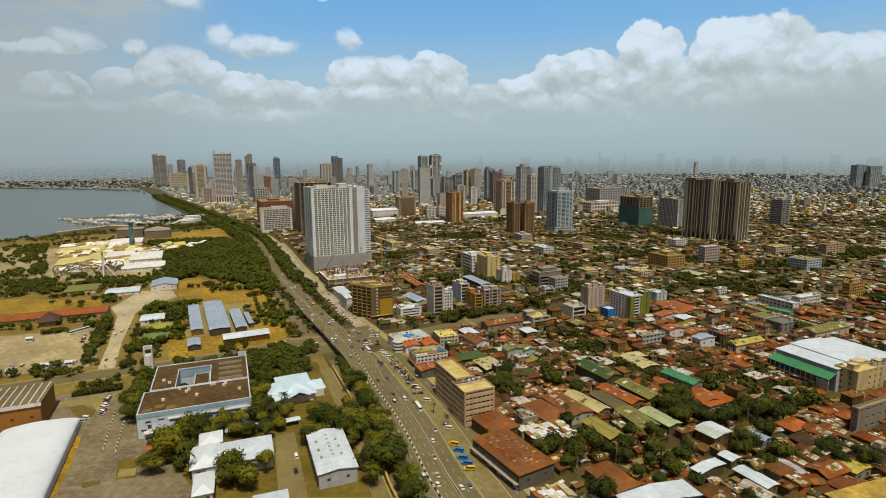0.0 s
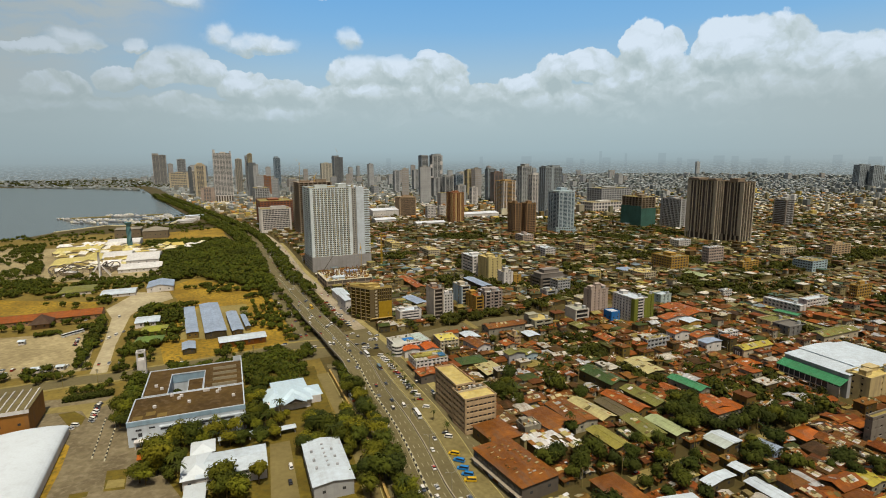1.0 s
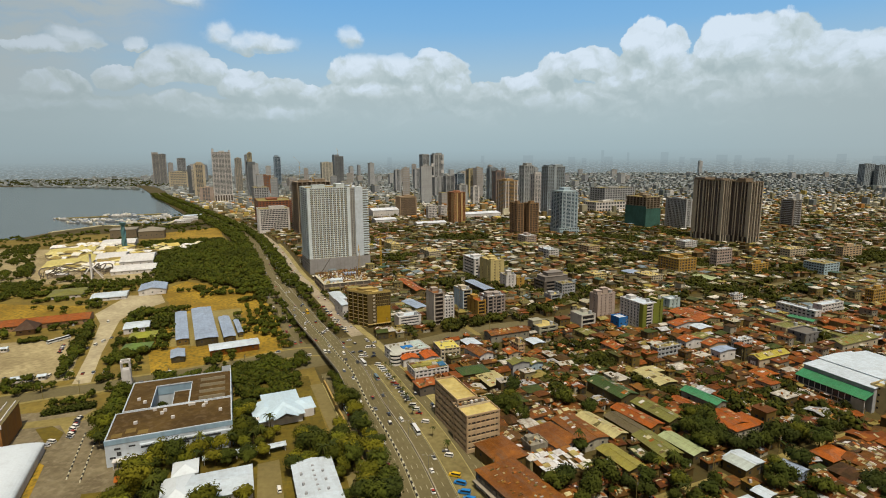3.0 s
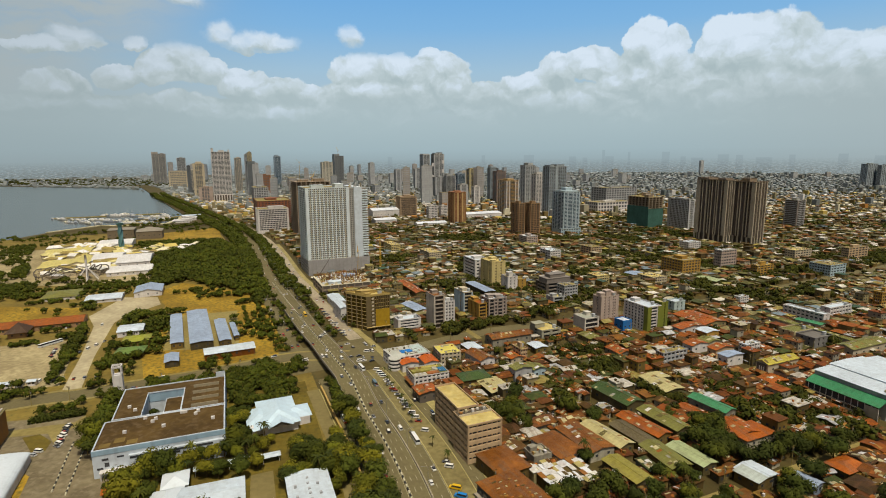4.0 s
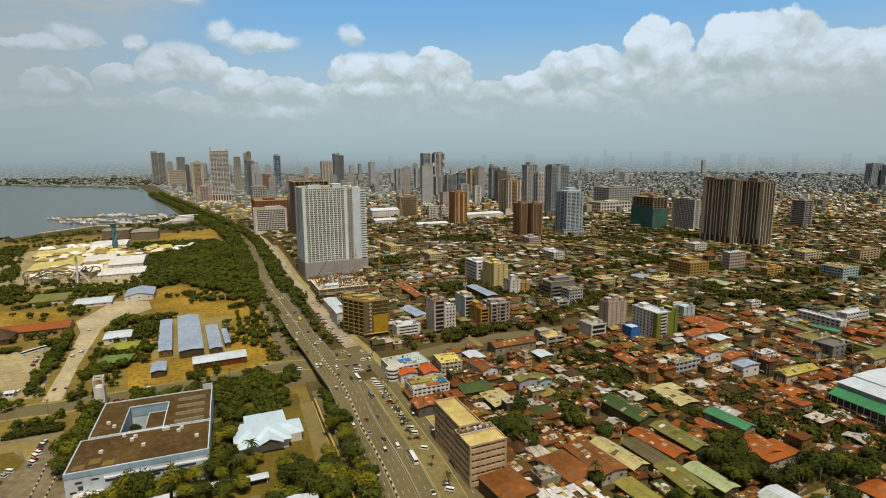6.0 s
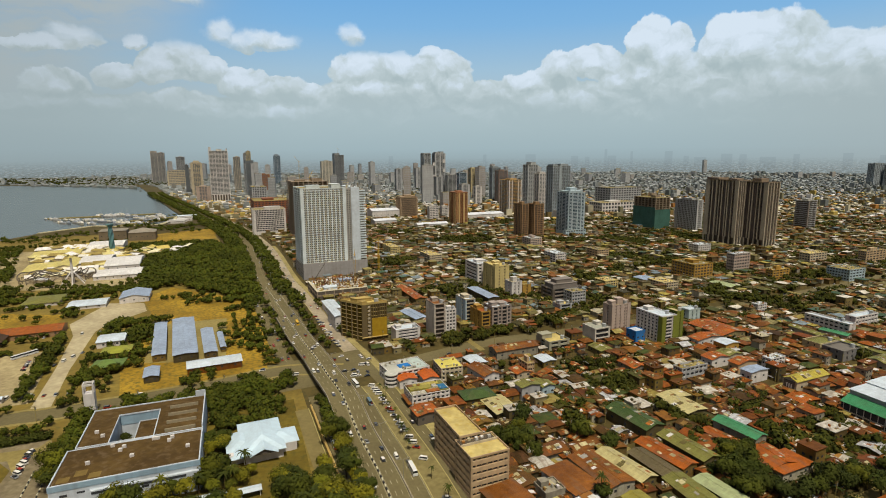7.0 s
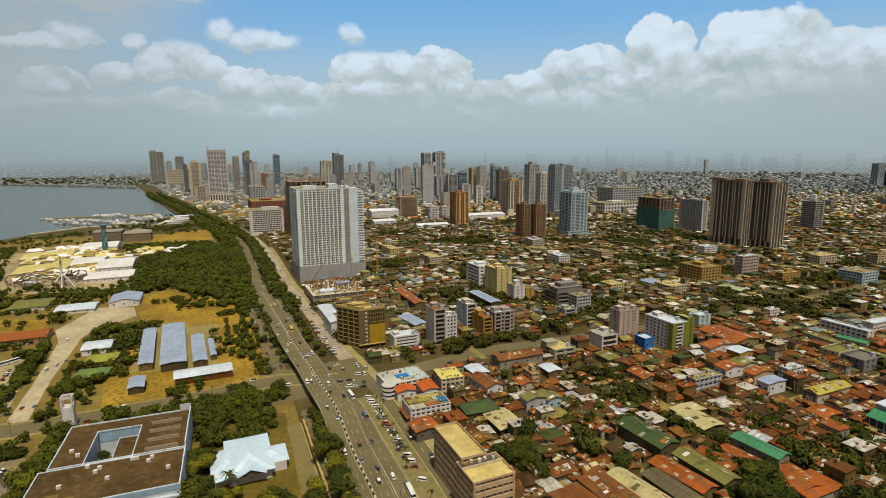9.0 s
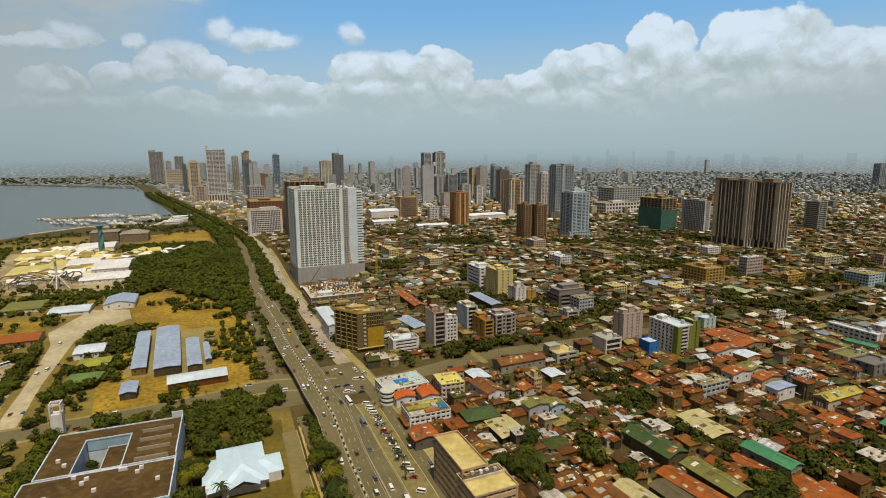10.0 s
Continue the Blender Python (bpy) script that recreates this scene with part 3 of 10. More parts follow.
_c = WATER.node_tree.nodes.new("ShaderNodeTexCoord")
_p = WATER.node_tree.nodes.new("ShaderNodeBump")
_p.inputs["Strength"].default_value, _p.inputs["Distance"].default_value = 0.25, 2.0
WATER.node_tree.links.new(_c.outputs["Object"], _n.inputs["Vector"])
WATER.node_tree.links.new(_n.outputs[0], _p.inputs["Height"])
WATER.node_tree.links.new(_p.outputs[0], _b.inputs["Normal"])
setting("water", sheet_mesh([(-5200, 500), (0, 500), (0, 3600), (-5200, 3600)], -1.5), WATER, "calm grey bay water with faint ripples", "water")

sw_m = Mesh()
for (xa, ya), (xb, yb) in zip(SHORE[3:8], SHORE[4:9]):
    d_ = Vector((xb - xa, yb - ya, 0))
    n_ = Vector((-d_.y, d_.x, 0)).normalized() * 4.5
    sw_m.add([(xa - n_.x, ya - n_.y, -3), (xb - n_.x, yb - n_.y, -3), (xb + n_.x, yb + n_.y, -3), (xa + n_.x, ya + n_.y, -3), (xa - n_.x, ya - n_.y, 1.2), (xb - n_.x, yb - n_.y, 1.2), (xb + n_.x, yb + n_.y, 1.2), (xa + n_.x, ya + n_.y, 1.2)], [(4, 5, 6, 7), (0, 1, 5, 4), (1, 2, 6, 5), (2, 3, 7, 6), (3, 0, 4, 7)])
setting("wall_sea", sw_m, surface("sea_wall_stone", (0.50, 0.46, 0.38), grain=0.3, amount=0.4), "pale stone sea wall along the bay", "wall")

MEDIAN = [(19, 150), (-2, 207), (-8, 222.5), (-19, 258), (-30.5, 289), (-44, 320), (-60.5, 359), (-74, 385), (-89, 416), (-103, 442), (-118.5, 473), (-141.5, 524), (-162, 568), (-185, 616), (-212, 672), (-310, 900), (-415, 1094), (-567, 1330), (-800, 1680), (-1060, 2060), (-1330, 2500), (-1600, 2900)]


def spline(pts, step=12.0):
    """An even, smooth line through the points (Catmull-Rom)."""
    out = []
    for i in range(len(pts) - 1):
        p0, p1, p2, p3 = (Vector(pts[min(max(k, 0), len(pts) - 1)]) for k in (i - 1, i, i + 1, i + 2))
        n = max(2, int((p2 - p1).length / step))
        for j in range(n):
            u = j / n
            out.append(0.5 * (2 * p1 + (p2 - p0) * u + (2 * p0 - 5 * p1 + 4 * p2 - p3) * u * u + (3 * p1 - p0 - 3 * p2 + p3) * u ** 3))
    out.append(Vector(pts[-1]))
    return out


MID = spline(MEDIAN)


def side(line, i):
    a, b = line[max(i - 1, 0)], line[min(i + 1, len(line) - 1)]
    w = (b - a).normalized()
    return Vector((w.y, -w.x))


def deck_z(y):
    """Height of the flyover's deck along the boulevard."""
    def ease(u):
        u = min(max(u, 0), 1)
        return u * u * (3 - 2 * u)
    return 5.6 * ease((y - 312) / 55) * ease((580 - y) / 130)


def ribbon(line, o0, o1, z=0.05, depth=0.05, ymin=-1e9, ymax=1e9, lift=None):
    """A strip along a line between two offsets to its right, with a skirt down both sides."""
    m = Mesh()
    vs, fs = [], []
    for i, p in enumerate(line):
        if not ymin <= p.y <= ymax:
            continue
        s = side(line, i)
        zz = z + (lift(p.y) if lift else 0)
        a, b = p + s * o0, p + s * o1
        vs += [(a.x, a.y, zz - depth), (a.x, a.y, zz), (b.x, b.y, zz), (b.x, b.y, zz - depth)]
    for k in range(len(vs) // 4 - 1):
        q = 4 * k
        for j in range(3):
            fs.append((q + j, q + j + 4, q + j + 5, q + j + 1))
        fs.append((q + 3, q + 7, q + 4, q))
    m.add(vs, fs)
    return m


CROSS = spline([(-620, 130), (-276.4, 319.0), (-224.3, 343.2), (-181.1, 363.8), (-140.9, 385.7), (-106.1, 406.5), (-42.7, 413.3), (32.4, 460.6), (113.8, 491.1), (321.5, 583.6), (900, 900)])
setting("road_1", ribbon(MID, 8.8, 16.6, 0.06, 0.06, ymax=440), ASPHALT, "worn asphalt lanes beside the flyover", "road")
setting("road_2", ribbon(CROSS, -7.5, 7.5, 0.03, 0.03), ASPHALT, "asphalt cross street with light traffic", "road")
for k, o in enumerate((-10.2, 7.6)):
    setting("pavement_%d" % (k + 4), ribbon([q for q in CROSS if q.x < -60], o, o + 2.6, 0.12, 0.12), CONCRETE, "pale concrete shoulder of the cross street", "pavement")
setting("road_7", ribbon(MID, 8.8, 12.5, 0.05, 0.05, ymin=430, ymax=1200), ASPHALT, "single side lane beside the flyover", "road")
setting("road_3", ribbon(MID, 27.7, 34.8, 0.05, 0.05, ymax=440), ASPHALT, "narrow service road in front of the shops", "road")
setting("road_4", ribbon(MID, -16.0, -11.0, 0.06, 0.06, ymax=380), ASPHALT, "narrow frontage lane under trees", "road")
setting("road_5", ribbon(MID, -21.5, -11.5, 0.06, 0.06, ymin=420, ymax=1500), ASPHALT, "frontage lanes beside the woodland", "road")
setting("road_6", ribbon(MID, -26.5, -19.2, 0.05, 0.05, ymax=368), surface("drive_asphalt", (0.20, 0.165, 0.115), grain=0.4, amount=0.35), "pale asphalt drive of the compound", "road")
setting("road_8", ribbon(MID, -7.5, 7.5, 0.10, 0.10, ymin=640, ymax=2300), ASPHALT, "asphalt boulevard running along the bay", "road")
setting("flyover", ribbon(MID, -8.5, 8.5, 0.12, 1.3, lift=deck_z, ymax=650), ASPHALT, "raised concrete flyover deck with asphalt lanes", "road")
PARA = plaster("parapet_concrete", (0.36, 0.33, 0.27))
for k, o in enumerate((-8.55, 8.3)):
    setting("trim_%d" % (k + 1), ribbon(MID, o, o + 0.28, 1.0, 1.6, lift=deck_z, ymax=650), PARA, "low concrete parapet of the flyover", "parapet")
for k, (ya, yb) in enumerate(((300, 345), (500, 590))):
    setting("wall_%d" % (k + 2), ribbon(MID, -8.45, 8.45, -0.9, 5.0, lift=deck_z, ymin=ya, ymax=yb), PARA, "concrete retaining wall of the flyover ramp", "wall")
setting("pavement_1", ribbon(MID, 16.8, 27.5, 0.18, 0.18, ymax=378), surface("island_dust", (0.235, 0.20, 0.14), grain=0.4, blotch=0.05, amount=0.55, streak=0.4, stain=(0.12, 0.095, 0.04)), "dusty concrete island with parking bays", "pavement")
setting("pavement_2", ribbon(MID, 35.0, 40.0, 0.17, 0.17, ymax=900), surface("stained_pavement", (0.36, 0.31, 0.215), grain=0.4, blotch=0.05, amount=0.55), "concrete pavement along the shops", "pavement")
setting("pavement_3", ribbon(MID, 24.0, 34.8, 0.14, 0.14, ymin=425, ymax=2200), surface("service_concrete", (0.40, 0.35, 0.26), grain=0.4, blotch=0.04, amount=0.5, streak=0.4, stain=(0.15, 0.125, 0.08), burn=0.1), "pale dusty side strip beside the boulevard", "pavement")
setting("wall_1", ribbon(MID, -18.2, -17.2, 2.2, 2.2, ymin=180, ymax=372), plaster("ochre_wall", (0.42, 0.29, 0.10)), "long ochre boundary wall", "wall")
pier_m = Mesh()
pier_m.box(-6.0, -1.0, 0, 6.0, 1.0, 4.6)
pier_me = pier_m.make("pier")
for i in range(4, len(MID)):
    p = MID[i]
    if deck_z(p.y) > 5.2:
        s_ = side(MID, i)
        ob = part("pier", pier_me, PARA)
        ob.matrix_basis = pose(p.x, p.y, 0, 0, 0, math.degrees(math.atan2(s_.y, s_.x)))
        tagged(ob, "wide concrete pier under the flyover deck", "pier", "flyover piers")


def along(line, y):
    for i in range(len(line) - 1):
        if line[i].y <= y < line[i + 1].y:
            u = (y - line[i].y) / (line[i + 1].y - line[i].y)
            return line[i].lerp(line[i + 1], u), side(line, i)
    return line[-1], side(line, len(line) - 1)


# kerb stones round the island and the service road, and solid edge lines
KERB_PALE = surface("kerb_stone", (0.46, 0.41, 0.28), amount=0.4)
for k, (o, ya, yb) in enumerate(((16.6, 160, 378), (27.5, 160, 378), (34.8, 160, 380), (24.0, 425, 900), (-11.0, 160, 372), (-19.2, 160, 368))):
    setting("trim_kerb_%d" % (k + 1), ribbon(MID, o, o + 0.35, 0.32, 0.30, ymin=ya, ymax=yb), KERB_PALE, "pale kerb stones beside the carriageway", "kerb")
for k, (o, up_) in enumerate(((-8.1, 1), (-0.75, 1), (0.75, 1), (8.0, 1), (9.2, 0), (16.2, 0))):
    tagged(part("edge_line", ribbon(MID, o - 0.09, o + 0.09, 0.14 if up_ else 0.085, 0.01, ymin=190, ymax=640 if up_ else 372, lift=deck_z if up_ else None), LINE), "solid pale edge line on the asphalt", "road marking", kind="structure")

# painted lane dashes
dash = Mesh()
for o, lifted, yend in ((-5.7, 1, 900), (-3.0, 1, 900), (3.0, 1, 900), (5.7, 1, 900), (12.7, 0, 430), (-16.5, 0, 700), (31.2, 0, 430)):
    y = 190.0
    while y < yend:
        p, s_ = along(MID, y)
        w_ = Vector((-s_.y, s_.x))
        z = 0.135 + deck_z(y) if lifted else 0.075
        a, b = p + s_ * (o - 0.11), p + s_ * (o + 0.11)
        c, d = b + w_ * 3.0, a + w_ * 3.0
        z2 = 0.135 + deck_z(c.y) if lifted else 0.075
        if not (not lifted and 372 < y < 420):
            dash.add([(a.x, a.y, z), (b.x, b.y, z), (c.x, c.y, z2), (d.x, d.y, z2)], [(0, 1, 2, 3)])
        y += 8.0
tagged(part("lane_marking", dash, LINE), "white painted lane dashes on the boulevard", "road marking", kind="structure")

setting("road_9", ribbon(MID, -30.0, 41.0, 0.09, 0.03, ymin=374, ymax=430), ASPHALT, "worn asphalt crossing under the flyover", "road")

# ground covers
OPEN_GROUND = []  # no trees stand here


def cover(name, pts, z, mat, label, cat):
    if "field" not in name and "lawn" not in name and "compound" not in name and "park" not in name:
        OPEN_GROUND.append(pts)
    return setting(name, sheet_mesh(pts, z, 0.02), mat, label, cat)


cover("ground_lawn", [(-200.0, 317.7), (-89.5, 363.1), (-58.3, 281.8), (-23.0, 207.5), (-111.3, 208.5), (-153.5, 250.1)], 0.015, surface("tired_lawn", (0.165, 0.125, 0.03), grain=0.3, blotch=0.05, amount=0.6, streak=0.6, stain=(0.05, 0.055, 0.015)), "tired brown and green lawn", "grass")
cover("ground_compound", [(-900, 150), (30, 150), (-43.4, 265.7), (-97.6, 398.5), (-226.6, 678.5), (-414.8, 1028.5), (-604.7, 1079.3), (-900, 900)], 0.010, surface("compound_dust", (0.235, 0.175, 0.07), grain=0.25, blotch=0.03, amount=0.55, streak=0.6, stain=(0.09, 0.085, 0.025)), "dusty tan ground with worn grass", "ground")
cover("ground_lot", [(-389.8, 415.2), (-288.8, 445.2), (-242.8, 357.5), (-315.9, 331.8)], 0.022, LOT, "pale concrete parking lot", "ground")
cover("ground_lane", [(-222.0, 345.0), (-233.5, 345.0), (-263.0, 408.3), (-298.8, 478.8), (-322.0, 508.0), (-330.0, 576.0), (-296.0, 577.0), (-278.0, 549.0), (-290.0, 507.0), (-287.0, 487.7), (-253.0, 408.0)], 0.025, surface("bleached_concrete", (0.47, 0.415, 0.30), grain=0.25, blotch=0.03, amount=0.5, streak=0.35, stain=(0.30, 0.24, 0.14), burn=0.2), "pale concrete lane", "ground")
cover("ground_field", [(-509.2, 549.9), (-344.8, 536.3), (-329.4, 502.4), (-449.7, 482.7)], 0.021, DRY_GRASS, "dry yellow grass field", "grass")
cover("ground_field_2", [(-307.5, 594.4), (-299.9, 641.0), (-196.8, 585.7), (-154.2, 503.9), (-106.0, 411.9), (-123.0, 396.5), (-193.7, 365.1), (-222.7, 414.4), (-252.2, 516.6)], 0.023, DRY_GRASS, "dry yellow grass round the blue sheds", "grass")
cover("ground_yard", [(-209.4, 419.7), (-247.4, 506.3), (-194.4, 525.7), (-154.1, 424.2)], 0.03, CONCRETE, "dusty yard round the blue sheds", "ground")
cover("ground_park", [(-576.1, 625.3), (-326.4, 632.5), (-441.4, 864.3), (-801.6, 879.6)], 0.02, LOT, "pale paved amusement park ground", "ground")
cover("ground_court", [(-240.2, 310.2), (-200.0, 317.7), (-146.0, 253.0), (-96.0, 201.0), (-172.8, 201.7)], 0.024, surface("court_asphalt", (0.205, 0.172, 0.118), grain=0.3, blotch=0.04, amount=0.6, streak=0.5, stain=(0.30, 0.25, 0.16), burn=0.2), "worn asphalt court in front of the office", "ground")
cover("ground_drive", [(-87.2, 259.2), (-78.4, 263.2), (-55.0, 200.4), (-67.9, 200.6)], 0.028, MATS["drive_asphalt"], "asphalt drive between the halls", "ground")
cover("ground_bay_edge", [(-538.0, 1059.0), (-466.4, 1144.4), (-405.6, 1005.0), (-460.7, 964.5), (-491.9, 966.0)], 0.02, DRY_GRASS, "dry yellow ground by the bay", "grass")
cover("ground_verge", [(-188.5, 560.0), (-154.2, 503.9), (-105.1, 411.9), (-108.3, 406.6), (-156.3, 475.6)], 0.03, DRY_GRASS, "dry grass strip by the road", "grass")

cover("ground_track", [(-187.0, 580.0), (-181.0, 577.0), (-140.0, 492.0), (-101.5, 413.0), (-107.5, 404.5), (-147.0, 486.0)], 0.034, LOT, "pale dirt track along the dry field", "ground")
cover("ground_oval", [(-216.6, 293.2), (-209.8, 296.7), (-198.6, 289.4), (-195.4, 280.5), (-201.5, 279.3)], 0.04, MATS["tired_lawn"], "small oval lawn by the court", "grass")
cover("ground_bed", [(-184.4, 242.7), (-192.3, 261.8), (-186.8, 258.9), (-176.6, 237.6), (-164.8, 208.4), (-168.4, 209.2)], 0.04, DRY_GRASS, "strip of dry grass along the tent hall", "grass")
cover("ground_bed_2", [(-154.7, 236.8), (-146.1, 238.7), (-138.3, 222.8), (-146.7, 221.2)], 0.05, MATS["tired_lawn"], "planted bed in the court", "grass")
cover("ground_slab", [(-149.6, 229.2), (-142.6, 230.5), (-139.8, 224.6), (-147.0, 222.9)], 0.09, CONCRETE, "pale slab in the planted bed", "ground")
cover("ground_bed_3", [(-160.0, 219.2), (-153.0, 221.3), (-151.6, 217.8), (-157.7, 215.0)], 0.05, MATS["tired_lawn"], "narrow planted bed in the court", "grass")
cover("ground_path", [(-233.5, 298.6), (-200.4, 309.6), (-200.0, 317.7), (-194.2, 309.5), (-199.6, 297.3), (-196.0, 287.3), (-206.3, 297.4), (-224.8, 293.3)], 0.045, CONCRETE, "curved pale concrete path", "pavement")
cover("ground_slab_2", [(44.2, 336.5), (52.3, 344.1), (58.1, 316.8), (49.2, 308.7)], 0.05, LOT, "bare tan yard beside the office", "ground")

# striped kerb blocks down the middle
KW, KB = surface("kerb_white", (0.6, 0.58, 0.5), amount=0.3), surface("kerb_black", (0.03, 0.03, 0.03), amount=0.3)
km = Mesh()
km.box(-0.35, -1.1, 0, 0.35, 1.1, 0.7, 0.06)
kme = [km.make("kerb_block"), km.make("kerb_block")]
kerb = new("median_kerb")
tagged(kerb, "black and white painted median kerb", "kerb", kind="structure")
y, k = 192.0, 0
while y < 640 and k < 290:
    p, s_ = along(MID, y)
    ob = part("kerb_block", kme[k % 2], (KW, KB)[k % 2], kerb)
    ob.matrix_basis = pose(p.x, p.y, 0.12 + deck_z(y), 0, 0, math.degrees(math.atan2(s_.y, s_.x)))
    y += 2.25
    k += 1

# ---- colours of the larger buildings ----
WHITE = plaster("white_paint", (0.66, 0.65, 0.62))
CREAM = plaster("cream_paint", (0.52, 0.46, 0.35))
GREYP = plaster("grey_paint", (0.40, 0.41, 0.41))
DARKP = plaster("dark_concrete", (0.12, 0.105, 0.09))
TAN = plaster("tan_concrete", (0.50, 0.375, 0.25))
BROWN = plaster("brown_tile", (0.34, 0.22, 0.13))
OCHRE = plaster("ochre_paint", (0.42, 0.26, 0.06))
PINK = plaster("pink_grey_paint", (0.46, 0.38, 0.34))
CYAN = plaster("pale_blue_paint", (0.40, 0.52, 0.56))
RAWC = plaster("raw_concrete", (0.32, 0.26, 0.20), streak=0.5)
BLUEGL = glass_dark("blue_glass", (0.05, 0.09, 0.12), 0.12)
BRONZE = glass_dark("bronze_glass", (0.05, 0.035, 0.015), 0.15)
SHEET_WHITE = sheet("white_sheet_roof", (0.60, 0.68, 0.73), streak=0.14, patchy=0.18)
SHEET_BLUE = sheet("blue_sheet_roof", (0.34, 0.42, 0.54), streak=0.15)
SHEET_GREEN = sheet("green_sheet_roof", (0.07, 0.27, 0.12))
SHEET_DKGREEN = sheet("dark_green_sheet_roof", (0.06, 0.10, 0.05))
SHEET_OLIVE = sheet("olive_sheet_roof", (0.20, 0.20, 0.09))
SHEET_RUST = sheet("rusted_sheet_roof", (0.285, 0.105, 0.028), streak=0.65, amount=0.6)
SHEET_RED = sheet("red_sheet_roof", (0.42, 0.115, 0.022), streak=0.55, amount=0.5)
SHEET_TAN = sheet("tan_sheet_roof", (0.52, 0.47, 0.34))
SHEET_YEL = sheet("yellow_sheet_roof", (0.46, 0.40, 0.11))
TERRACE = surface("stained_terrace", (0.58, 0.48, 0.25), grain=0.3, blotch=0.09, amount=0.5, streak=0.75, stain=(0.40, 0.28, 0.05), burn=0.3)
BITUMEN = surface("brown_roof_felt", (0.098, 0.060, 0.028), grain=0.3, blotch=0.06, amount=0.6, streak=0.55, stain=(0.15, 0.10, 0.05))
NET = surface("green_scaffold_net", (0.06, 0.15, 0.12), grain=0.5, amount=0.4)

TW = "towers along the bay"
# paints of the far towers are paled in base colour to stand for haze
HAZED_TAN = plaster("hazed_tan", (0.52, 0.49, 0.42))
# ---- towers ----
# the tall white tower on its grey podium
tx, ty_, trot, tw, td, th = -164.0, 672.9, 24, 75.5, 55.7, 104.0
t = block("podium_block", "grey concrete parking podium under the white tower", "podium", tx, ty_, trot, tw, td, 18.0, plaster("podium_grey", (0.34, 0.34, 0.33)), 5, (2, 8), band=0.55, parapet=1.0, penthouse=False)
m = Mesh()
m.box(1.2, -0.35, 0.5, tw + 0.2, 0.05, 18.6)
part("blank_front_wall", m, MATS["podium_grey"], t)
TWH = plaster("tower_white", (0.70, 0.775, 0.785), streak=0.12)
TGLASS = glass_dark("shaded_flat_glass", (0.07, 0.065, 0.05), 0.2)
t = tower("apartment_tower", "tall white apartment tower with a grid of windows", "tower", tx - 0.4, ty_ + 3.0, trot, tw * 0.69, td - 4, th, TWH, 33, "s" + "vp" * 19 + "vs", "sbbpbbpbbs", glass=TGLASS, band=0.42, base=18.2, out=0.7, deep=1.7, group=TW, roofs=((0.72, 0.2, 0.2, 0.3, 4.5), (0.2, 0.4, 0.3, 0.2, 3.0)))
led = Mesh()
for i in range(33):
    for k in range(10):
        a = tw * 0.69 * (0.09 + 0.0875 * k)
        z = 18.2 + i * (th - 18.2) / 33
        led.box(a, -0.75, z + 0.15, a + 1.5, -0.02, z + 0.75)
tagged(part("ledge_grid", led, plaster("ledge_tan", (0.55, 0.45, 0.26)), t), kind="stuff")
wing = Mesh()
wing.box(tw * 0.69, 1.6, 18.3, tw * 0.77, td - 4, th - 0.4)
wg = part("recess_wall", wing, plaster("recess_tan", (0.36, 0.36, 0.33)), t)
m = Mesh()
for i in range(33):
    z = 20.5 + i * (th - 20) / 33.5
    m.box(tw * 0.71, 1.5, z, tw * 0.725, 1.62, z + 1.1)
    m.box(tw * 0.742, 1.5, z, tw * 0.757, 1.62, z + 1.1)
tagged(part("window_column", m, WINDOW, wg), kind="stuff")
wing = Mesh()
wing.box(tw * 0.77, -0.6, 18.3, tw * 0.90, td - 4, th + 0.8)
part("stair_core_wall", wing, plaster("core_grey", (0.62, 0.69, 0.74), streak=0.1), t)
wing = Mesh()
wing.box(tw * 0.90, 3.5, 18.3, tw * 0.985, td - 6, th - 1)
# wing wall coloured dark, shade behind the balconies put into its paint
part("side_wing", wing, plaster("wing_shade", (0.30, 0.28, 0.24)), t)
bm_ = Mesh()
bm_.box(tw * 0.902, 0.6, 0, tw * 1.0, 3.5, 1.45)
bme = bm_.make("balcony")
for i in range(28):
    part("balcony", bme, TWH, t, loc=(0, 0, 20 + i * (th - 21) / 28))
m = Mesh()
for k in range(9):
    m.box(tw * (0.70 + 0.03 * k), 6 + 3 * (k % 3), th, tw * (0.715 + 0.03 * k), 9 + 3 * (k % 3), th + 1.5 + (k * 7 % 5))
tagged(part("roof_plant", m, ROOF_UNIT, t), kind="stuff")
# yellow boom leaning on the podium
cr_ = thing("boom_crane", "dark lattice crane boom raised in front of the podium", "crane", tx + 20, ty_ - 10, trot)
m = Mesh()
m.beam((-6, 0, 2.5), (9, 0, 24), 0.5, 4, 0.3)
part("boom", m, DARKP, cr_)
m = Mesh()
m.box(-9, -1.6, 0.6, -4, 1.6, 3.2, 0.2)
part("cab", m, OCHRE, cr_)
m = Mesh()
m.box(-9.5, -2.0, 0, -3.5, 2.0, 0.9)
part("tracks", m, DARKP, cr_)

# core behind the open floors is coloured dark to stand for their shade
uf = tower("unfinished_tower", "bare brown concrete tower under construction", "tower", -265.6, 1007.6, 24, 60.7, 60.0, 97.3, RAWC, 27, "nrnrnrnrnrnrnrn", "nrnrnrnrnrnrnrnrn", glass=plaster("shaded_core", (0.10, 0.075, 0.05)), out=2.2, parapet=0, roofs=((0.55, 0.1, 0.3, 0.2, 5.0), (0.1, 0.3, 0.3, 0.2, 3.0)), group=TW, roofmat=RAWC)
m = Mesh()
for i in range(28):
    z = 97.0 * i / 27
    ring(m, -0.6, -0.6, 48.8, 95.6, z, z + 0.55, 3.0)
tagged(part("slab_grid", m, RAWC, uf), kind="stuff")
m = Mesh()
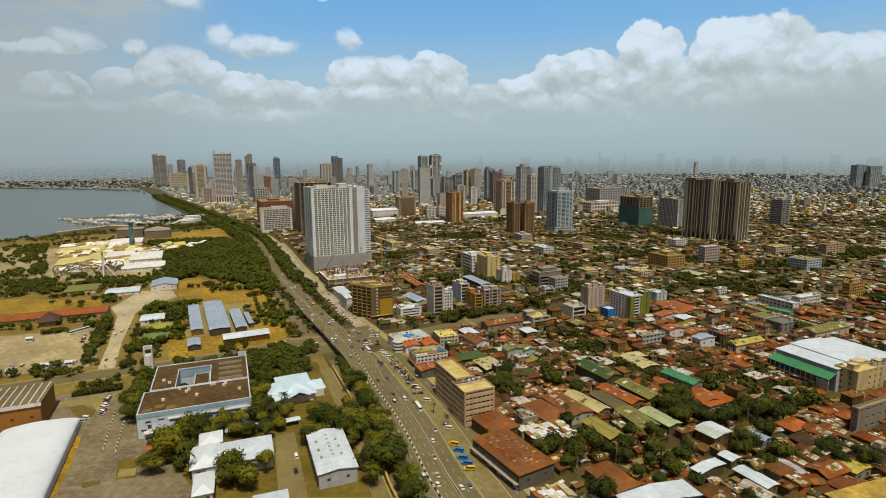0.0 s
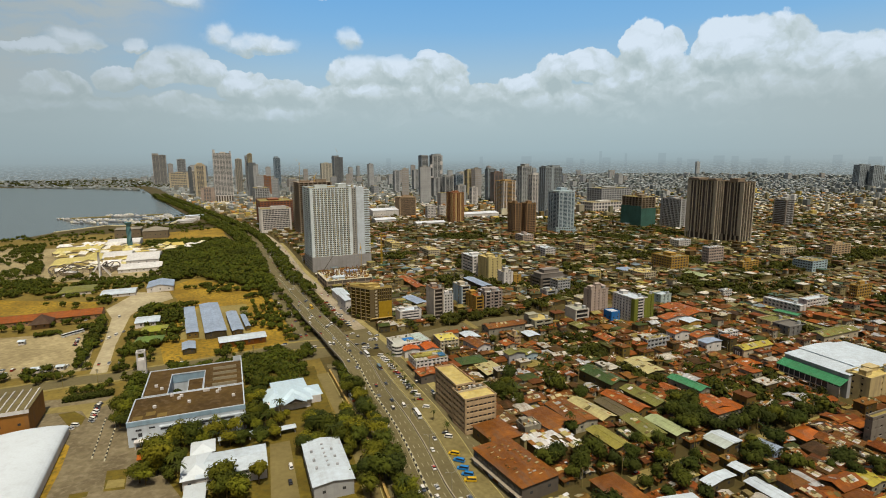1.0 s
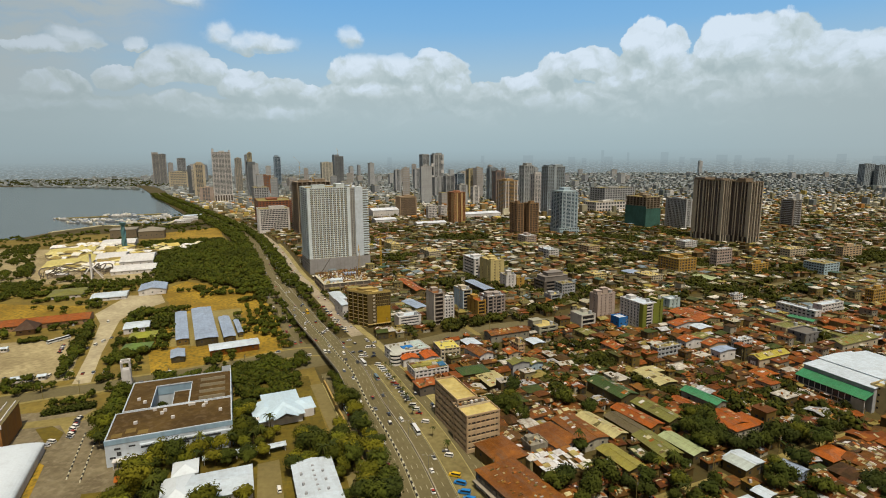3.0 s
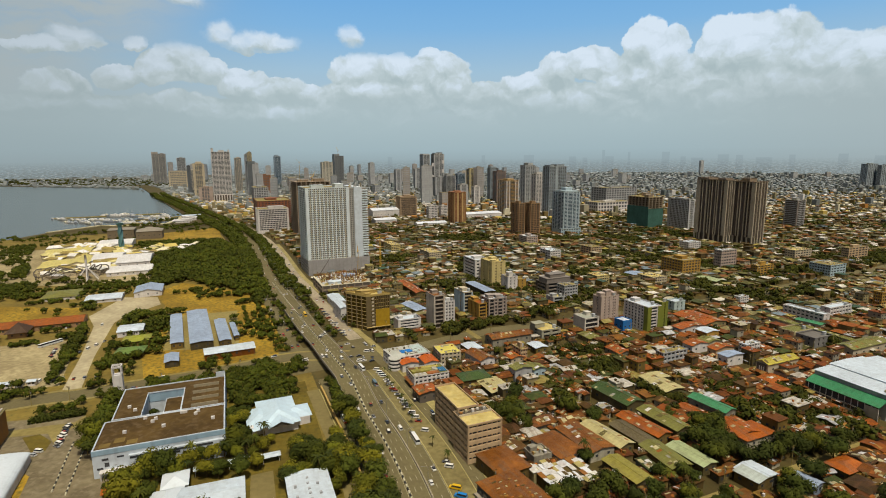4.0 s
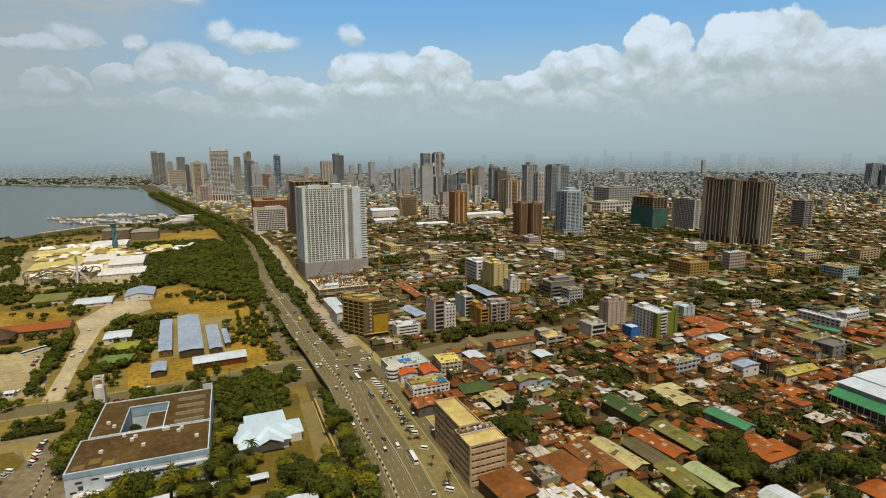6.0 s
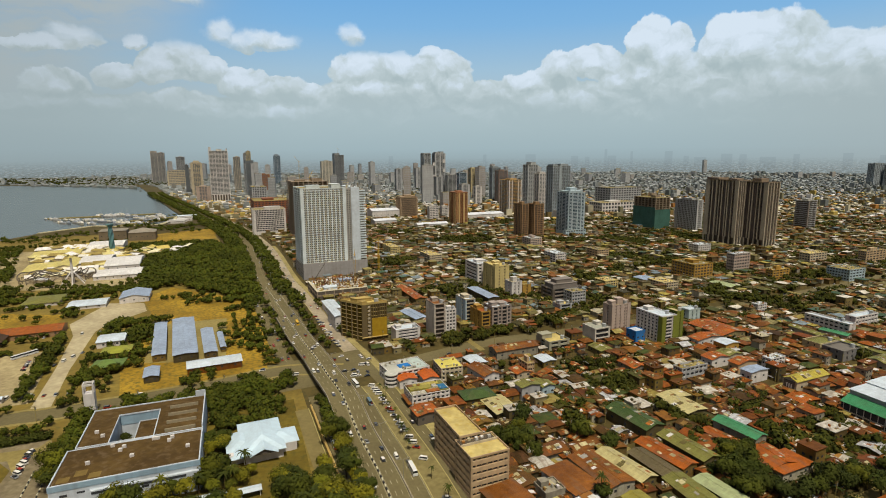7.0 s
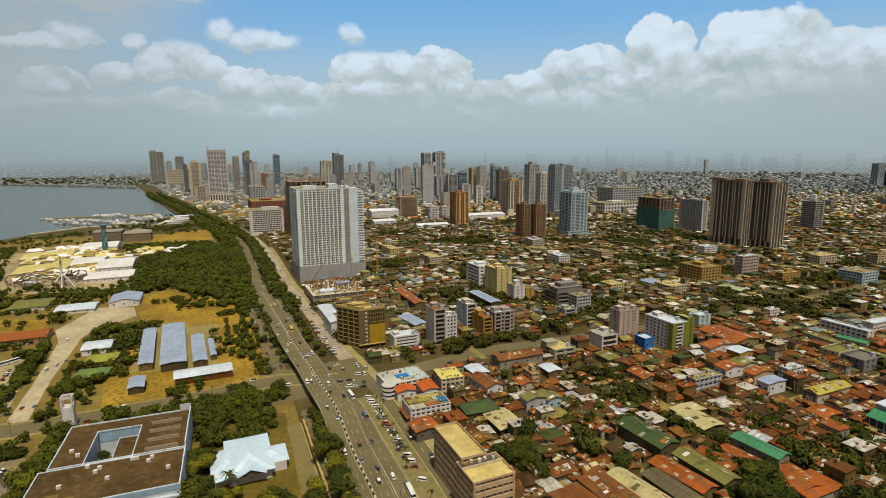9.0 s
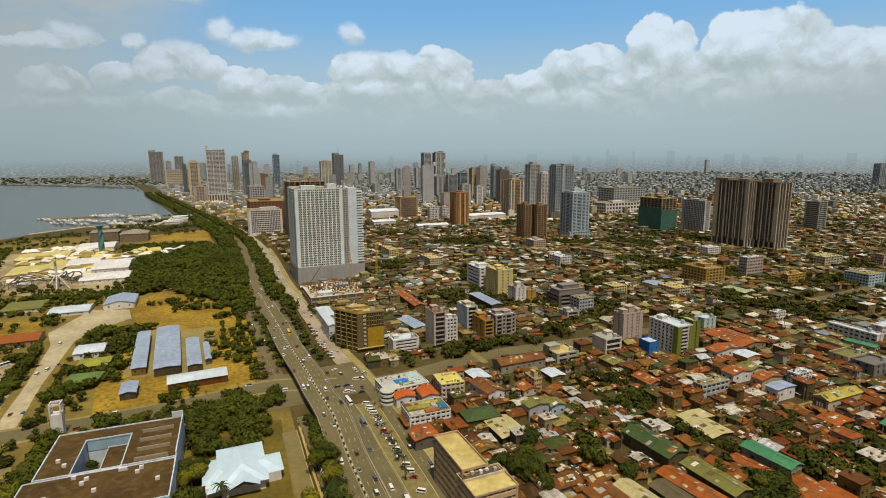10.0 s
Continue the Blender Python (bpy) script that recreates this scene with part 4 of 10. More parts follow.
for k in range(14):
    m.box(2 + 3.3 * k, 4 + (k * 5 % 9), 97.3, 2.5 + 3.3 * k, 4.5 + (k * 5 % 9), 99.5 + (k * 7 % 4))
tagged(part("rebar_grid", m, BROWN, uf), kind="stuff")
tower("grid_hotel", "white hotel block with a close window grid", "hotel", -349.8, 1041.1, 24, 56.6, 45.0, 44.9, WHITE, 11, "s" + "wn" * 17 + "ws", "s" + "wn" * 9 + "ws", band=0.30, out=1.0, base=5.0, group=TW, roofs=((0.35, 0.1, 0.5, 0.3, 5.0),))
block("red_block", "red brown office block behind the hotel", "office block", -389.8, 1159.7, 24, 67.7, 98.3, 51.0, plaster("red_brown", (0.28, 0.11, 0.06)), 12, (10, 5), band=0.5, group=TW)
sl = tower("slender_white_tower", "white concrete tower with dense balconies", "tower", -747.7, 1789.5, 24, 55.8, 45.0, 159.6, WHITE, 34, "pwwnwwpwwnwwpwwnwwp", "pbbbp", band=0.34, base=24.0, group=TW, deep=1.5, roofs=((0.0, 0.0, 0.12, 0.12, 12.0), (0.9, 0.0, 0.08, 0.12, 7.0), (0.4, 0.3, 0.3, 0.3, 5.0)))
# dark panels on the base wall stand for shaded openings between columns
m = Mesh()
for k in range(7):
    m.box(1.5 + 8.0 * k, -0.5, 3, 6.5 + 8.0 * k, -0.18, 22)
tagged(part("colonnade", m, DARKP, sl), kind="stuff")
tower("round_white_tower", "pale cream tower on a stepped base", "tower", -911.4, 2009.4, 24, 38.4, 36.0, 118.0, CREAM, 26, "swnwnwnws", "swnwnws", group=TW, roofs=((0.1, 0.1, 0.8, 0.8, 5.0), (0.25, 0.25, 0.5, 0.5, 10.0)))
tower("twin_bay_tower", "dark grey brown apartment tower by the bay", "tower", -1597.0, 3017.1, 24, 67.1, 50.0, 165.0, plaster("bay_grey", (0.40, 0.39, 0.36)), 34, "pwwnwwpwwnwwp", "pwwp", band=0.3, group=TW, roofs=((0.0, 0.1, 0.45, 0.8, 10.0), (0.62, 0.1, 0.25, 0.7, 3.0)))
tower("dark_top_tower", "slim grey tower with a dark crown", "tower", -708.2, 1990.0, 24, 27.6, 40.0, 118.0, GREYP, 28, "rwwwps", "swws", glass=plaster("slate_dark", (0.17, 0.19, 0.20)), group=TW, trim=plaster("slate_dark", (0.17, 0.19, 0.20)), roofs=((0.0, 0.0, 1.0, 1.0, 10.0),))
tower("cream_slab", "cream apartment slab by the boulevard", "apartment block", -1354.8, 2705.1, 24, 86.6, 60.0, 75.0, CREAM, 9, "s" + "wp" * 10 + "s", "swpwps", group=TW, band=0.5)
tower("brick_slab", "red brown slab block of flats", "apartment block", -752.8, 2214.9, 24, 53.1, 60.0, 70.7, plaster("red_brown2", (0.30, 0.15, 0.09)), 11, "s" + "wp" * 8 + "s", "swpwps", group=TW, band=0.45)
block("low_grey_slab", "grey office slab near the boulevard", "office block", -597.8, 1732.2, 24, 43.3, 98.6, 48.5, GREYP, 9, (6, 4), group=TW)
tower("blue_far_tower", "slim blue grey glass tower", "tower", -899.0, 2920.4, 24, 32.2, 40.0, 146.2, plaster("steel_blue", (0.33, 0.40, 0.46)), 34, "pwwwnwwwp", "pwwp", glass=BLUEGL, group=TW, roofs=((0.1, 0.1, 0.6, 0.6, 8.0),))
tower("dark_core_tower", "dark grey concrete tower with a crane", "tower", -528.2, 2650.7, 24, 44.5, 49.3, 146.0, plaster("charcoal", (0.27, 0.28, 0.28)), 36, "pwwnwwrwwp", "pwwwp", group=TW, roofs=((0.0, 0.0, 0.55, 0.9, 9.0),))
PALEG = plaster("pale_grey", (0.44, 0.45, 0.44))
tower("twin_grey_tower", "grey twin tower with white caps", "tower", -80.4, 2016.1, 24, 27.2, 34.4, 146.7, plaster("mid_grey", (0.42, 0.45, 0.46)), 36, "pwwnwwp", "pwwwp", group=TW, trim=PALEG, roofs=((0.0, 0.0, 0.9, 0.9, 4.0),))
tt_ = tower("twin_grey_tower", "pale twin tower with white caps", "tower", -40.9, 2013.0, 24, 40.2, 30.0, 148.5, PALEG, 36, "swwnwwswwnwws", "pwwp", group=TW, roofs=((0.1, 0.1, 0.35, 0.8, 5.0), (0.5, 0.1, 0.35, 0.8, 7.0)))
for xa, za in ((-9.0, 118.0), (-9.0, 75.0), (30.5, 128.0), (30.5, 95.0)):
    m = Mesh()
    m.box(xa, -1.2, za - 12, xa + 8.5, -0.2, za)
    part("white_bridge_panel", m, WHITE, tt_)
tower("grey_slab_tower", "grey apartment slab in the middle distance", "tower", -34.8, 1925.6, 24, 40.0, 30.0, 70.0, GREYP, 20, "swnwswnws", "pwwp", group=TW)
tower("grey_slab_tower", "grey apartment slab with rounded bays", "tower", 4.0, 1900.0, 24, 34.0, 26.0, 76.0, PALEG, 20, "pbbnbbp", "pwwp", group=TW)
tower("grey_slab_tower", "blue grey office slab", "tower", 44.0, 1990.0, 24, 30.0, 24.0, 80.0, plaster("steel_blue", (0.33, 0.40, 0.46)), 20, "pwwwwwp", "pwwp", group=TW, glass=BLUEGL)
tower("tan_slab_tower", "pale tan apartment tower", "tower", 60.0, 2100.0, 24, 36.0, 26.0, 84.0, HAZED_TAN, 20, "swnwswnws", "pwwp", group=TW)
tower("tan_slab_tower", "yellowish apartment tower with a brown crown", "tower", 84.0, 1950.0, 24, 32.0, 26.0, 96.0, plaster("faded_yellow", (0.50, 0.44, 0.28)), 22, "swnwswnws", "pwwp", group=TW, roofs=((0.2, 0.1, 0.6, 0.8, 4.0),))
tower("pale_slab_tower", "pale grey flats in the middle distance", "tower", 42.0, 1600.0, 24, 26.0, 20.0, 60.0, PALEG, 15, "swnwnws", "pwwp", group=TW)
tower("pale_slab_tower", "white flats beside the market hall", "tower", 84.0, 1640.0, 24, 20.0, 18.0, 52.0, WHITE, 13, "swnwnws", "pwwp", group=TW)
tower("brown_red_tower", "dark red brown apartment tower", "tower", 156.0, 1700.0, 24, 31.0, 24.0, 95.0, plaster("plum_brown", (0.26, 0.20, 0.18)), 26, "pwwnwwp", "pwwp", group=TW)
tower("ribbed_tan_tower", "ribbed tan apartment tower by the boulevard", "tower", -870.0, 2300.0, 24, 26.0, 28.0, 140.0, HAZED_TAN, 34, "nwnwnwnwn", "pwwp", group=TW)
tower("ribbed_tan_tower", "ribbed grey apartment tower by the boulevard", "tower", -846.0, 2350.0, 24, 18.0, 28.0, 155.0, PALEG, 36, "nwnwnwn", "pwwp", group=TW)
tower("ribbed_tan_tower", "tall pale ribbed apartment tower", "tower", -816.0, 2300.0, 24, 17.0, 28.0, 162.0, plaster("faded_yellow", (0.50, 0.44, 0.28)), 36, "nwnwnwn", "pwwp", group=TW)
tower("pale_wide_tower", "wide pale apartment tower behind the site", "tower", -522.0, 2350.0, 24, 46.0, 30.0, 120.0, plaster("pale_cream", (0.52, 0.50, 0.42)), 28, "swnwswnwswnws", "pwwp", group=TW)
tower("slim_dark_tower", "slim dark apartment tower", "tower", -1024.0, 2200.0, 24, 14.0, 20.0, 110.0, plaster("slate_dark", (0.17, 0.19, 0.20)), 26, "pwnwp", "pwp", group=TW)
tower("slim_dark_tower", "slim tan apartment tower", "tower", -1060.0, 2300.0, 24, 18.0, 20.0, 92.0, HAZED_TAN, 22, "pwnwp", "pwp", group=TW)
tower("hazy_grey_tower", "grey apartment tower deep in haze", "tower", -1601.0, 3300.0, 24, 48.0, 30.0, 142.0, PALEG, 34, "pwwwnwwwp", "pwwp", group=TW)
tower("hazy_grey_tower", "grey office tower deep in haze", "tower", -1300.0, 3200.0, 24, 30.0, 30.0, 150.0, plaster("steel_blue", (0.33, 0.40, 0.46)), 34, "pwwwp", "pwwp", group=TW)
tower("pale_slab_tower", "pale flats with dark windows", "tower", -131.0, 2400.0, 24, 50.0, 24.0, 88.0, PALEG, 18, "swnwswnws", "pwwp", group=TW)
tower("pale_slab_tower", "grey flats among low roofs", "tower", -206.0, 2300.0, 24, 25.0, 22.0, 88.0, GREYP, 20, "swnws", "pwwp", group=TW)
tower("pink_base_block", "pinkish slab at the foot of the white tower", "apartment block", -800.0, 1800.0, 24, 42.0, 40.0, 46.0, PINK, 10, "swpwpwps", "swwws", group=TW)
tower("orange_tower", "brown and tan apartment tower with a red roof", "tower", 18.7, 1166.4, 24, 27.2, 32.7, 65.8, plaster("orange_tan", (0.52, 0.36, 0.18)), 20, "pwnwsbnbswnwp", "pwnwpbpwnwp", glass=plaster("rust_recess", (0.20, 0.08, 0.04)), band=0.3, roofmat=SHEET_RED, group=TW, roofs=((0.05, 0.05, 0.9, 0.9, 1.5), (0.3, 0.3, 0.4, 0.4, 4.0)), trim=plaster("red_brown3", (0.36, 0.17, 0.09)))
tower("ribbed_hotel", "brown hotel with vertical fins", "hotel", -105.5, 1299.1, 24, 42.2, 33.2, 46.1, plaster("fin_tan", (0.36, 0.27, 0.19)), 11, "s" + "wn" * 16 + "s", "s" + "wn" * 10 + "s", glass=DARKP, band=0.15, group=TW, roofs=((0.05, 0.05, 0.9, 0.9, 3.0), (0.3, 0.3, 0.4, 0.3, 6.0)))
block("small_white_block", "small white apartment block", "apartment block", -37.7, 1258.1, 24, 21.5, 14.0, 30.3, WHITE, 8, (6, 4), group=TW)
block("small_white_block", "small pale apartment block", "apartment block", -10.2, 1280.5, 24, 16.2, 13.5, 28.2, WHITE, 8, (5, 4), group=TW)
tower("orange_white_tower", "white tower with an orange stripe", "tower", 147.1, 1348.0, 24, 34.4, 45.0, 82.6, WHITE, 25, "pwpbbpwp", "pwpbbpwwpbp", group=TW, deep=1.3, trim=plaster("orange_tan", (0.52, 0.36, 0.18)), roofs=((0.25, 0.2, 0.5, 0.5, 4.0),))
tower("slate_tower", "slate grey apartment tower", "tower", 142.0, 1758.1, 24, 30.0, 23.1, 103.3, plaster("slate", (0.33, 0.38, 0.40)), 28, "pwwnwwp", "pwwp", group=TW, roofs=((0.1, 0.1, 0.6, 0.8, 5.0),))
tower("brown_twin_block", "brown apartment block with tight balconies", "apartment block", 129.7, 993.4, 24, 13.4, 26.5, 57.5, BROWN, 18, "pbnbp", "pwnbnwnbnwp", band=0.35, group=TW, deep=0.8)
tower("brown_twin_block", "brown apartment block joined to its twin", "apartment block", 150.5, 992.3, 24, 19.7, 20.0, 57.4, BROWN, 18, "pbnwnbp", "pwnbnwnbp", band=0.35, group=TW, deep=0.8)
tower("white_point_tower", "narrow white apartment tower with balconies", "tower", 223.5, 1385.1, 24, 25.8, 21.2, 96.1, WHITE, 30, "pbpwpbp", "pbpwp", group=TW, roofs=((0.2, 0.2, 0.6, 0.6, 5.0),))
tower("grey_point_tower", "grey apartment tower with pale ribs", "tower", 210.7, 1478.9, 24, 30.0, 26.4, 116.0, plaster("warm_grey", (0.47, 0.49, 0.48)), 34, "pwnwpwnwp", "pwnwp", group=TW, roofs=((0.3, 0.1, 0.5, 0.8, 7.0),))
tower("dark_slab_tower", "dark grey blue apartment tower", "tower", 235.7, 1277.0, 24, 46.8, 26.1, 116.3, plaster("blue_grey", (0.36, 0.41, 0.43)), 36, "nwnwnwswnwnwnwn", "nwnwnwn", band=0.3, group=TW, out=1.2, roofs=((0.05, 0.1, 0.25, 0.8, 4.0), (0.45, 0.1, 0.45, 0.8, 5.0)))
cx_, cy_, crot, cw, cd, ch = 211.4, 1004.5, 24, 34.9, 34.7, 75.8
tower("cyan_tower", "pale blue apartment tower with stepped top", "tower", cx_, cy_, crot, cw, cd, ch, plaster("sky_paint", (0.44, 0.54, 0.58)), 27, "pbpwwpbpwp", "pbpwwpbpwp", glass=BLUEGL, band=0.35, base=9, group=TW, deep=1.0, out=1.1, roofs=((0.1, 0.1, 0.8, 0.8, 3.0), (0.3, 0.3, 0.4, 0.4, 8.0)))
block("cyan_podium", "pale blue podium of the tower", "podium", cx_ - 5, cy_ - 7, crot, cw + 8, 7.5, 11, CYAN, 2, (8, 2), band=0.6, penthouse=False)
RIB, REC = plaster("dark_rib", (0.42, 0.385, 0.31), streak=0.15), plaster("rib_recess", (0.135, 0.12, 0.11))
tower("great_dark_tower", "huge dark brown apartment slab with vertical ribs", "tower", 441.0, 889.8, 24, 26.0, 58.5, 101.0, RIB, 40, "pwnrnwnrnwp", "swnrrnrnrrnwnwpnrrnwps", glass=REC, band=0.16, pilotis=14, out=1.9, group=TW, trim=plaster("rib_band", (0.26, 0.21, 0.17)), roofs=((0.0, 0.62, 0.9, 0.36, 3.5), (0.1, 0.1, 0.6, 0.25, 3.0)))
tower("great_dark_tower", "huge dark brown apartment slab with tan ribs", "tower", 470.7, 864.4, 24, 26.5, 50.6, 99.0, RIB, 40, "pwnwpwnwp", "swnwnrrnrnrrnwnps", glass=REC, band=0.16, pilotis=14, out=1.9, group=TW, trim=plaster("rib_band", (0.26, 0.21, 0.17)), roofs=((0.2, 0.3, 0.6, 0.3, 5.5),))
# same dark core colour for the shade inside the open floors
nt_ = tower("netted_tower", "half built block wrapped in green netting", "tower", 386.5, 1069.5, 24, 35.5, 54.6, 62.0, RAWC, 15, "nrnrnrnrn", "nrnrnrnrnrnrn", glass=plaster("shaded_core", (0.10, 0.075, 0.05)), out=1.5, parapet=0, group=TW, roofs=((0.1, 0.1, 0.3, 0.2, 4.0), (0.5, 0.5, 0.3, 0.2, 6.0)))
m = Mesh()
for i in range(16):
    ring(m, -0.5, -0.5, 36.0, 55.1, 61.0 * i / 15, 61.0 * i / 15 + 0.5, 2.2)
tagged(part("slab_grid", m, RAWC, nt_), kind="stuff")
m = Mesh()
m.box(-1.0, -1.0, 3, 36.5, -0.6, 40)
m.box(-1.0, -0.55, 3, -0.6, 55.6, 44)
part("safety_net", m, NET, nt_, "green safety netting")
m = Mesh()
for k in range(16):
    m.box(2 + 2.1 * k, 3 + (k * 11 % 45), 62, 2.6 + 2.1 * k, 3.6 + (k * 11 % 45), 65 + (k * 7 % 5))
tagged(part("rebar_grid", m, BROWN, nt_), kind="stuff")
tower("grey_grid_block", "grey apartment block with a pale grid", "apartment block", 454.0, 1048.5, 24, 14.9, 50.6, 58.0, PALEG, 17, "swnwnws", "p" + "wn" * 12 + "wps", glass=DARKP, band=0.35, group=TW, roofs=((0.1, 0.3, 0.7, 0.4, 3.0),))
tower("small_dark_tower", "dark round-cornered apartment tower with pale bands", "tower", 676.2, 1080.3, 24, 24.0, 26.0, 53.2, plaster("plum_grey", (0.34, 0.30, 0.27)), 15, "pbwbp", "pbwwbp", glass=DARKP, band=0.35, group=TW, trim=PALEG, deep=1.2)
block("wide_grey_mall", "wide grey commercial block", "office block", 451.5, 1565.7, 24, 109.4, 66.1, 50.4, GREYP, 8, (12, 6), group=TW)
block("grey_cluster_tower", "blue grey office tower", "tower", 1844.4, 2439.8, 24, 75.8, 28.1, 97.6, plaster("slate", (0.36, 0.39, 0.40)), 24, (6, 5), group=TW)
block("grey_cluster_tower", "blue grey office tower", "tower", 1899.4, 2432.5, 24, 85.5, 18.2, 92.3, plaster("slate", (0.36, 0.39, 0.40)), 24, (6, 5), group=TW)

HALLW = sheet("bright_hall_roof", (0.72, 0.75, 0.77), streak=0.1, patchy=0.2)
shed("far_white_hall", "large white roofed hall beyond the tower", "hall", -166.7, 1278.2, 24, 66.5, 45, 18.8, HALLW, WHITE, rise=4.0, along="x", group="large sheet roofs")
shed("far_white_hall", "broad pale roofed hall beyond the tower", "hall", -146.2, 1165.8, 24, 46.4, 30, 9.8, HALLW, WHITE, rise=3.0, along="x", group="large sheet roofs")
shed("far_white_hall", "long white roofed market hall", "hall", 48.1, 1264.6, 24, 91.0, 40, 10.6, HALLW, WHITE, rise=3.0, along="x", group="large sheet roofs")
shed("far_white_hall", "row of small white roofs", "hall", -56.1, 1121.4, 24, 64.5, 20, 7.1, HALLW, WHITE, rise=3.0, along="x", group="large sheet roofs")
block("far_terrace", "white commercial block with long terraces", "building", 375.5, 1374.5, 24, 110.6, 50, 25.8, WHITE, 3, (12, 6), group=TW)

# ---- middle buildings ----
MR = "mid-rise blocks"
LR0 = "large sheet roofs"
FLATR = dict(parapet=0.9, group=MR)
GOLD = surface("gold_panel", (0.40, 0.26, 0.045), rough=0.35, grain=0.5, amount=0.3, bump=0.05)
RIM = plaster("gold_rim", (0.44, 0.33, 0.12), streak=0.3)
t = tower("gold_office", "bronze glass office with gold panels", "office block", -63.8, 463.7, 24.6, 19.6, 23.0, 28.7, plaster("bronze_frame", (0.15, 0.115, 0.06)), 9, "snvnpnvnvnvnvnvnvnvn", "nvvvnvvvnvvvnvvvn", glass=BRONZE, band=0.10, trim=RIM, out=0.5, group=MR, roofmat=TERRACE, skew=32, parapet=1.6, roofs=((0.1, 0.35, 0.35, 0.3, 3.2), (0.5, 0.5, 0.35, 0.3, 2.4), (0.08, 0.1, 0.2, 0.15, 2.0)))
m = Mesh()
m.box(7.4, -0.35, 2.6, 19.2, -0.02, 17.5)
part("gold_panel", m, GOLD, t)
m = Mesh()
for i in range(9):
    m.box(4.2, -0.5, 2.0 + i * 3.0, 6.0, -0.02, 3.4 + i * 3.0)
tagged(part("stair_glazing", m, CREAM, t), kind="stuff")
m = Mesh()
m.box(-0.8, -1.6, 2.6, 19.8, -0.02, 3.0)
part("canopy", m, RIM, t)
block("corner_office", "tan concrete office with deep banded floors", "office block", 6.2, 280.8, 24, 11.2, 28.5, 20.5, TAN, 6, (4, 8), band=0.6, pier=0.12, roofmat=TERRACE, group=MR, out=0.9, penthouse=False, units=False)
t = block("corner_office", "tan concrete office wing with deep banded floors", "office block", 10.4, 267.3, 24, 18.1, 15.6, 18.7, TAN, 6, (7, 4), band=0.6, pier=0.12, roofmat=TERRACE, group=MR, out=0.9, penthouse=False, parapet=0.8, units=False)
# strip across the wing's roof, darker than the deck around it
m = Mesh()
m.box(0.8, 10.4, 18.6, 17.3, 15.2, 18.98)
part("dark_terrace", m, plaster("dark_deck", (0.09, 0.075, 0.055)), t)
m = Mesh()
m.box(0.3, 9.9, 18.6, 17.8, 10.35, 19.7)
part("terrace_kerb", m, CREAM, t)
m = Mesh()
for k in range(5):
    m.box(2.0 + 3.1 * k, 12.0 + (k % 2), 18.98, 3.3 + 3.1 * k, 13.2 + (k % 2), 19.7 + 0.3 * (k % 3))
tagged(part("roof_plant", m, ROOF_UNIT, t), kind="stuff")
tower("narrow_tan_block", "tan apartment block with a blank wall", "apartment block", -9.1, 470.1, 24, 9.6, 17.5, 26.8, plaster("party_wall", (0.56, 0.51, 0.44)), 8, "pbbp", "ss", glass=DARKP, deep=1.0, roofmat=SHEET_RUST, trim=plaster("warm_balcony", (0.38, 0.33, 0.28)), roofs=((0.25, 0.55, 0.5, 0.3, 2.6),), **FLATR)
tower("narrow_white_block", "narrow white apartment block", "apartment block", -0.3, 479.5, 24, 9.2, 8.0, 19.5, WHITE, 7, "pvpvpvp", "pvpvp", band=0.4, roofs=((0.3, 0.4, 0.4, 0.4, 2.0),), roofmat=SHEET_WHITE, **FLATR)
tower("blue_white_block", "white and blue block with a blue tank", "apartment block", 16.5, 511.0, 24, 9.2, 20.0, 19.5, plaster("pale_sky_wall", (0.46, 0.56, 0.62)), 6, "pbbp", "svss", deep=0.9, trim=CREAM, roofmat=SHEET_WHITE, roofs=((0.15, 0.3, 0.6, 0.4, 2.4),), **FLATR)
tower("ochre_block", "ochre yellow painted apartment block", "apartment block", 29.0, 490.4, 24, 8.0, 21.0, 14.5, OCHRE, 5, "pbbp", "svsvs", deep=0.9, roofmat=SHEET_RED, roofs=((0.2, 0.6, 0.6, 0.3, 2.4),), **FLATR)
tower("grey_brown_block", "grey brown block with a cluttered roof", "apartment block", 37.7, 491.8, 24, 17.9, 15.5, 18.2, plaster("mauve_grey", (0.36, 0.31, 0.28)), 6, "pbpvpbpvp", "pvpvpvp", deep=1.0, roofmat=SHEET_WHITE, roofs=((0.1, 0.3, 0.3, 0.4, 2.6), (0.5, 0.2, 0.35, 0.5, 2.0)), **FLATR)
tower("white_flats", "white flats with dark window bands", "apartment block", 34.3, 648.1, 24, 17.9, 30.6, 22.7, WHITE, 6, "pvpvpvp", "pwwwwp", band=0.5, roofs=((0.2, 0.3, 0.6, 0.3, 2.6),), roofmat=SHEET_WHITE, **FLATR)
tower("yellow_flats", "pale yellow flats with small windows", "apartment block", 51.1, 621.2, 24, 17.2, 26.4, 25.5, plaster("pale_yellow", (0.58, 0.49, 0.24)), 8, "svsvs", "svssvs", band=0.55, roofs=((0.1, 0.1, 0.3, 0.2, 2.0), (0.4, 0.5, 0.4, 0.3, 2.6)), roofmat=TERRACE, **FLATR)
tower("white_small_block", "white painted flats of four storeys", "apartment block", 66.5, 601.2, 24, 12.1, 14.0, 13.3, WHITE, 4, "svsvs", "svs", band=0.4, **FLATR)
tower("ochre_annex", "small ochre annex beside white flats", "building", 78.5, 604.0, 24, 9.5, 9.0, 9.7, OCHRE, 3, "svs", "ss", band=0.4, roofs=(), **FLATR)
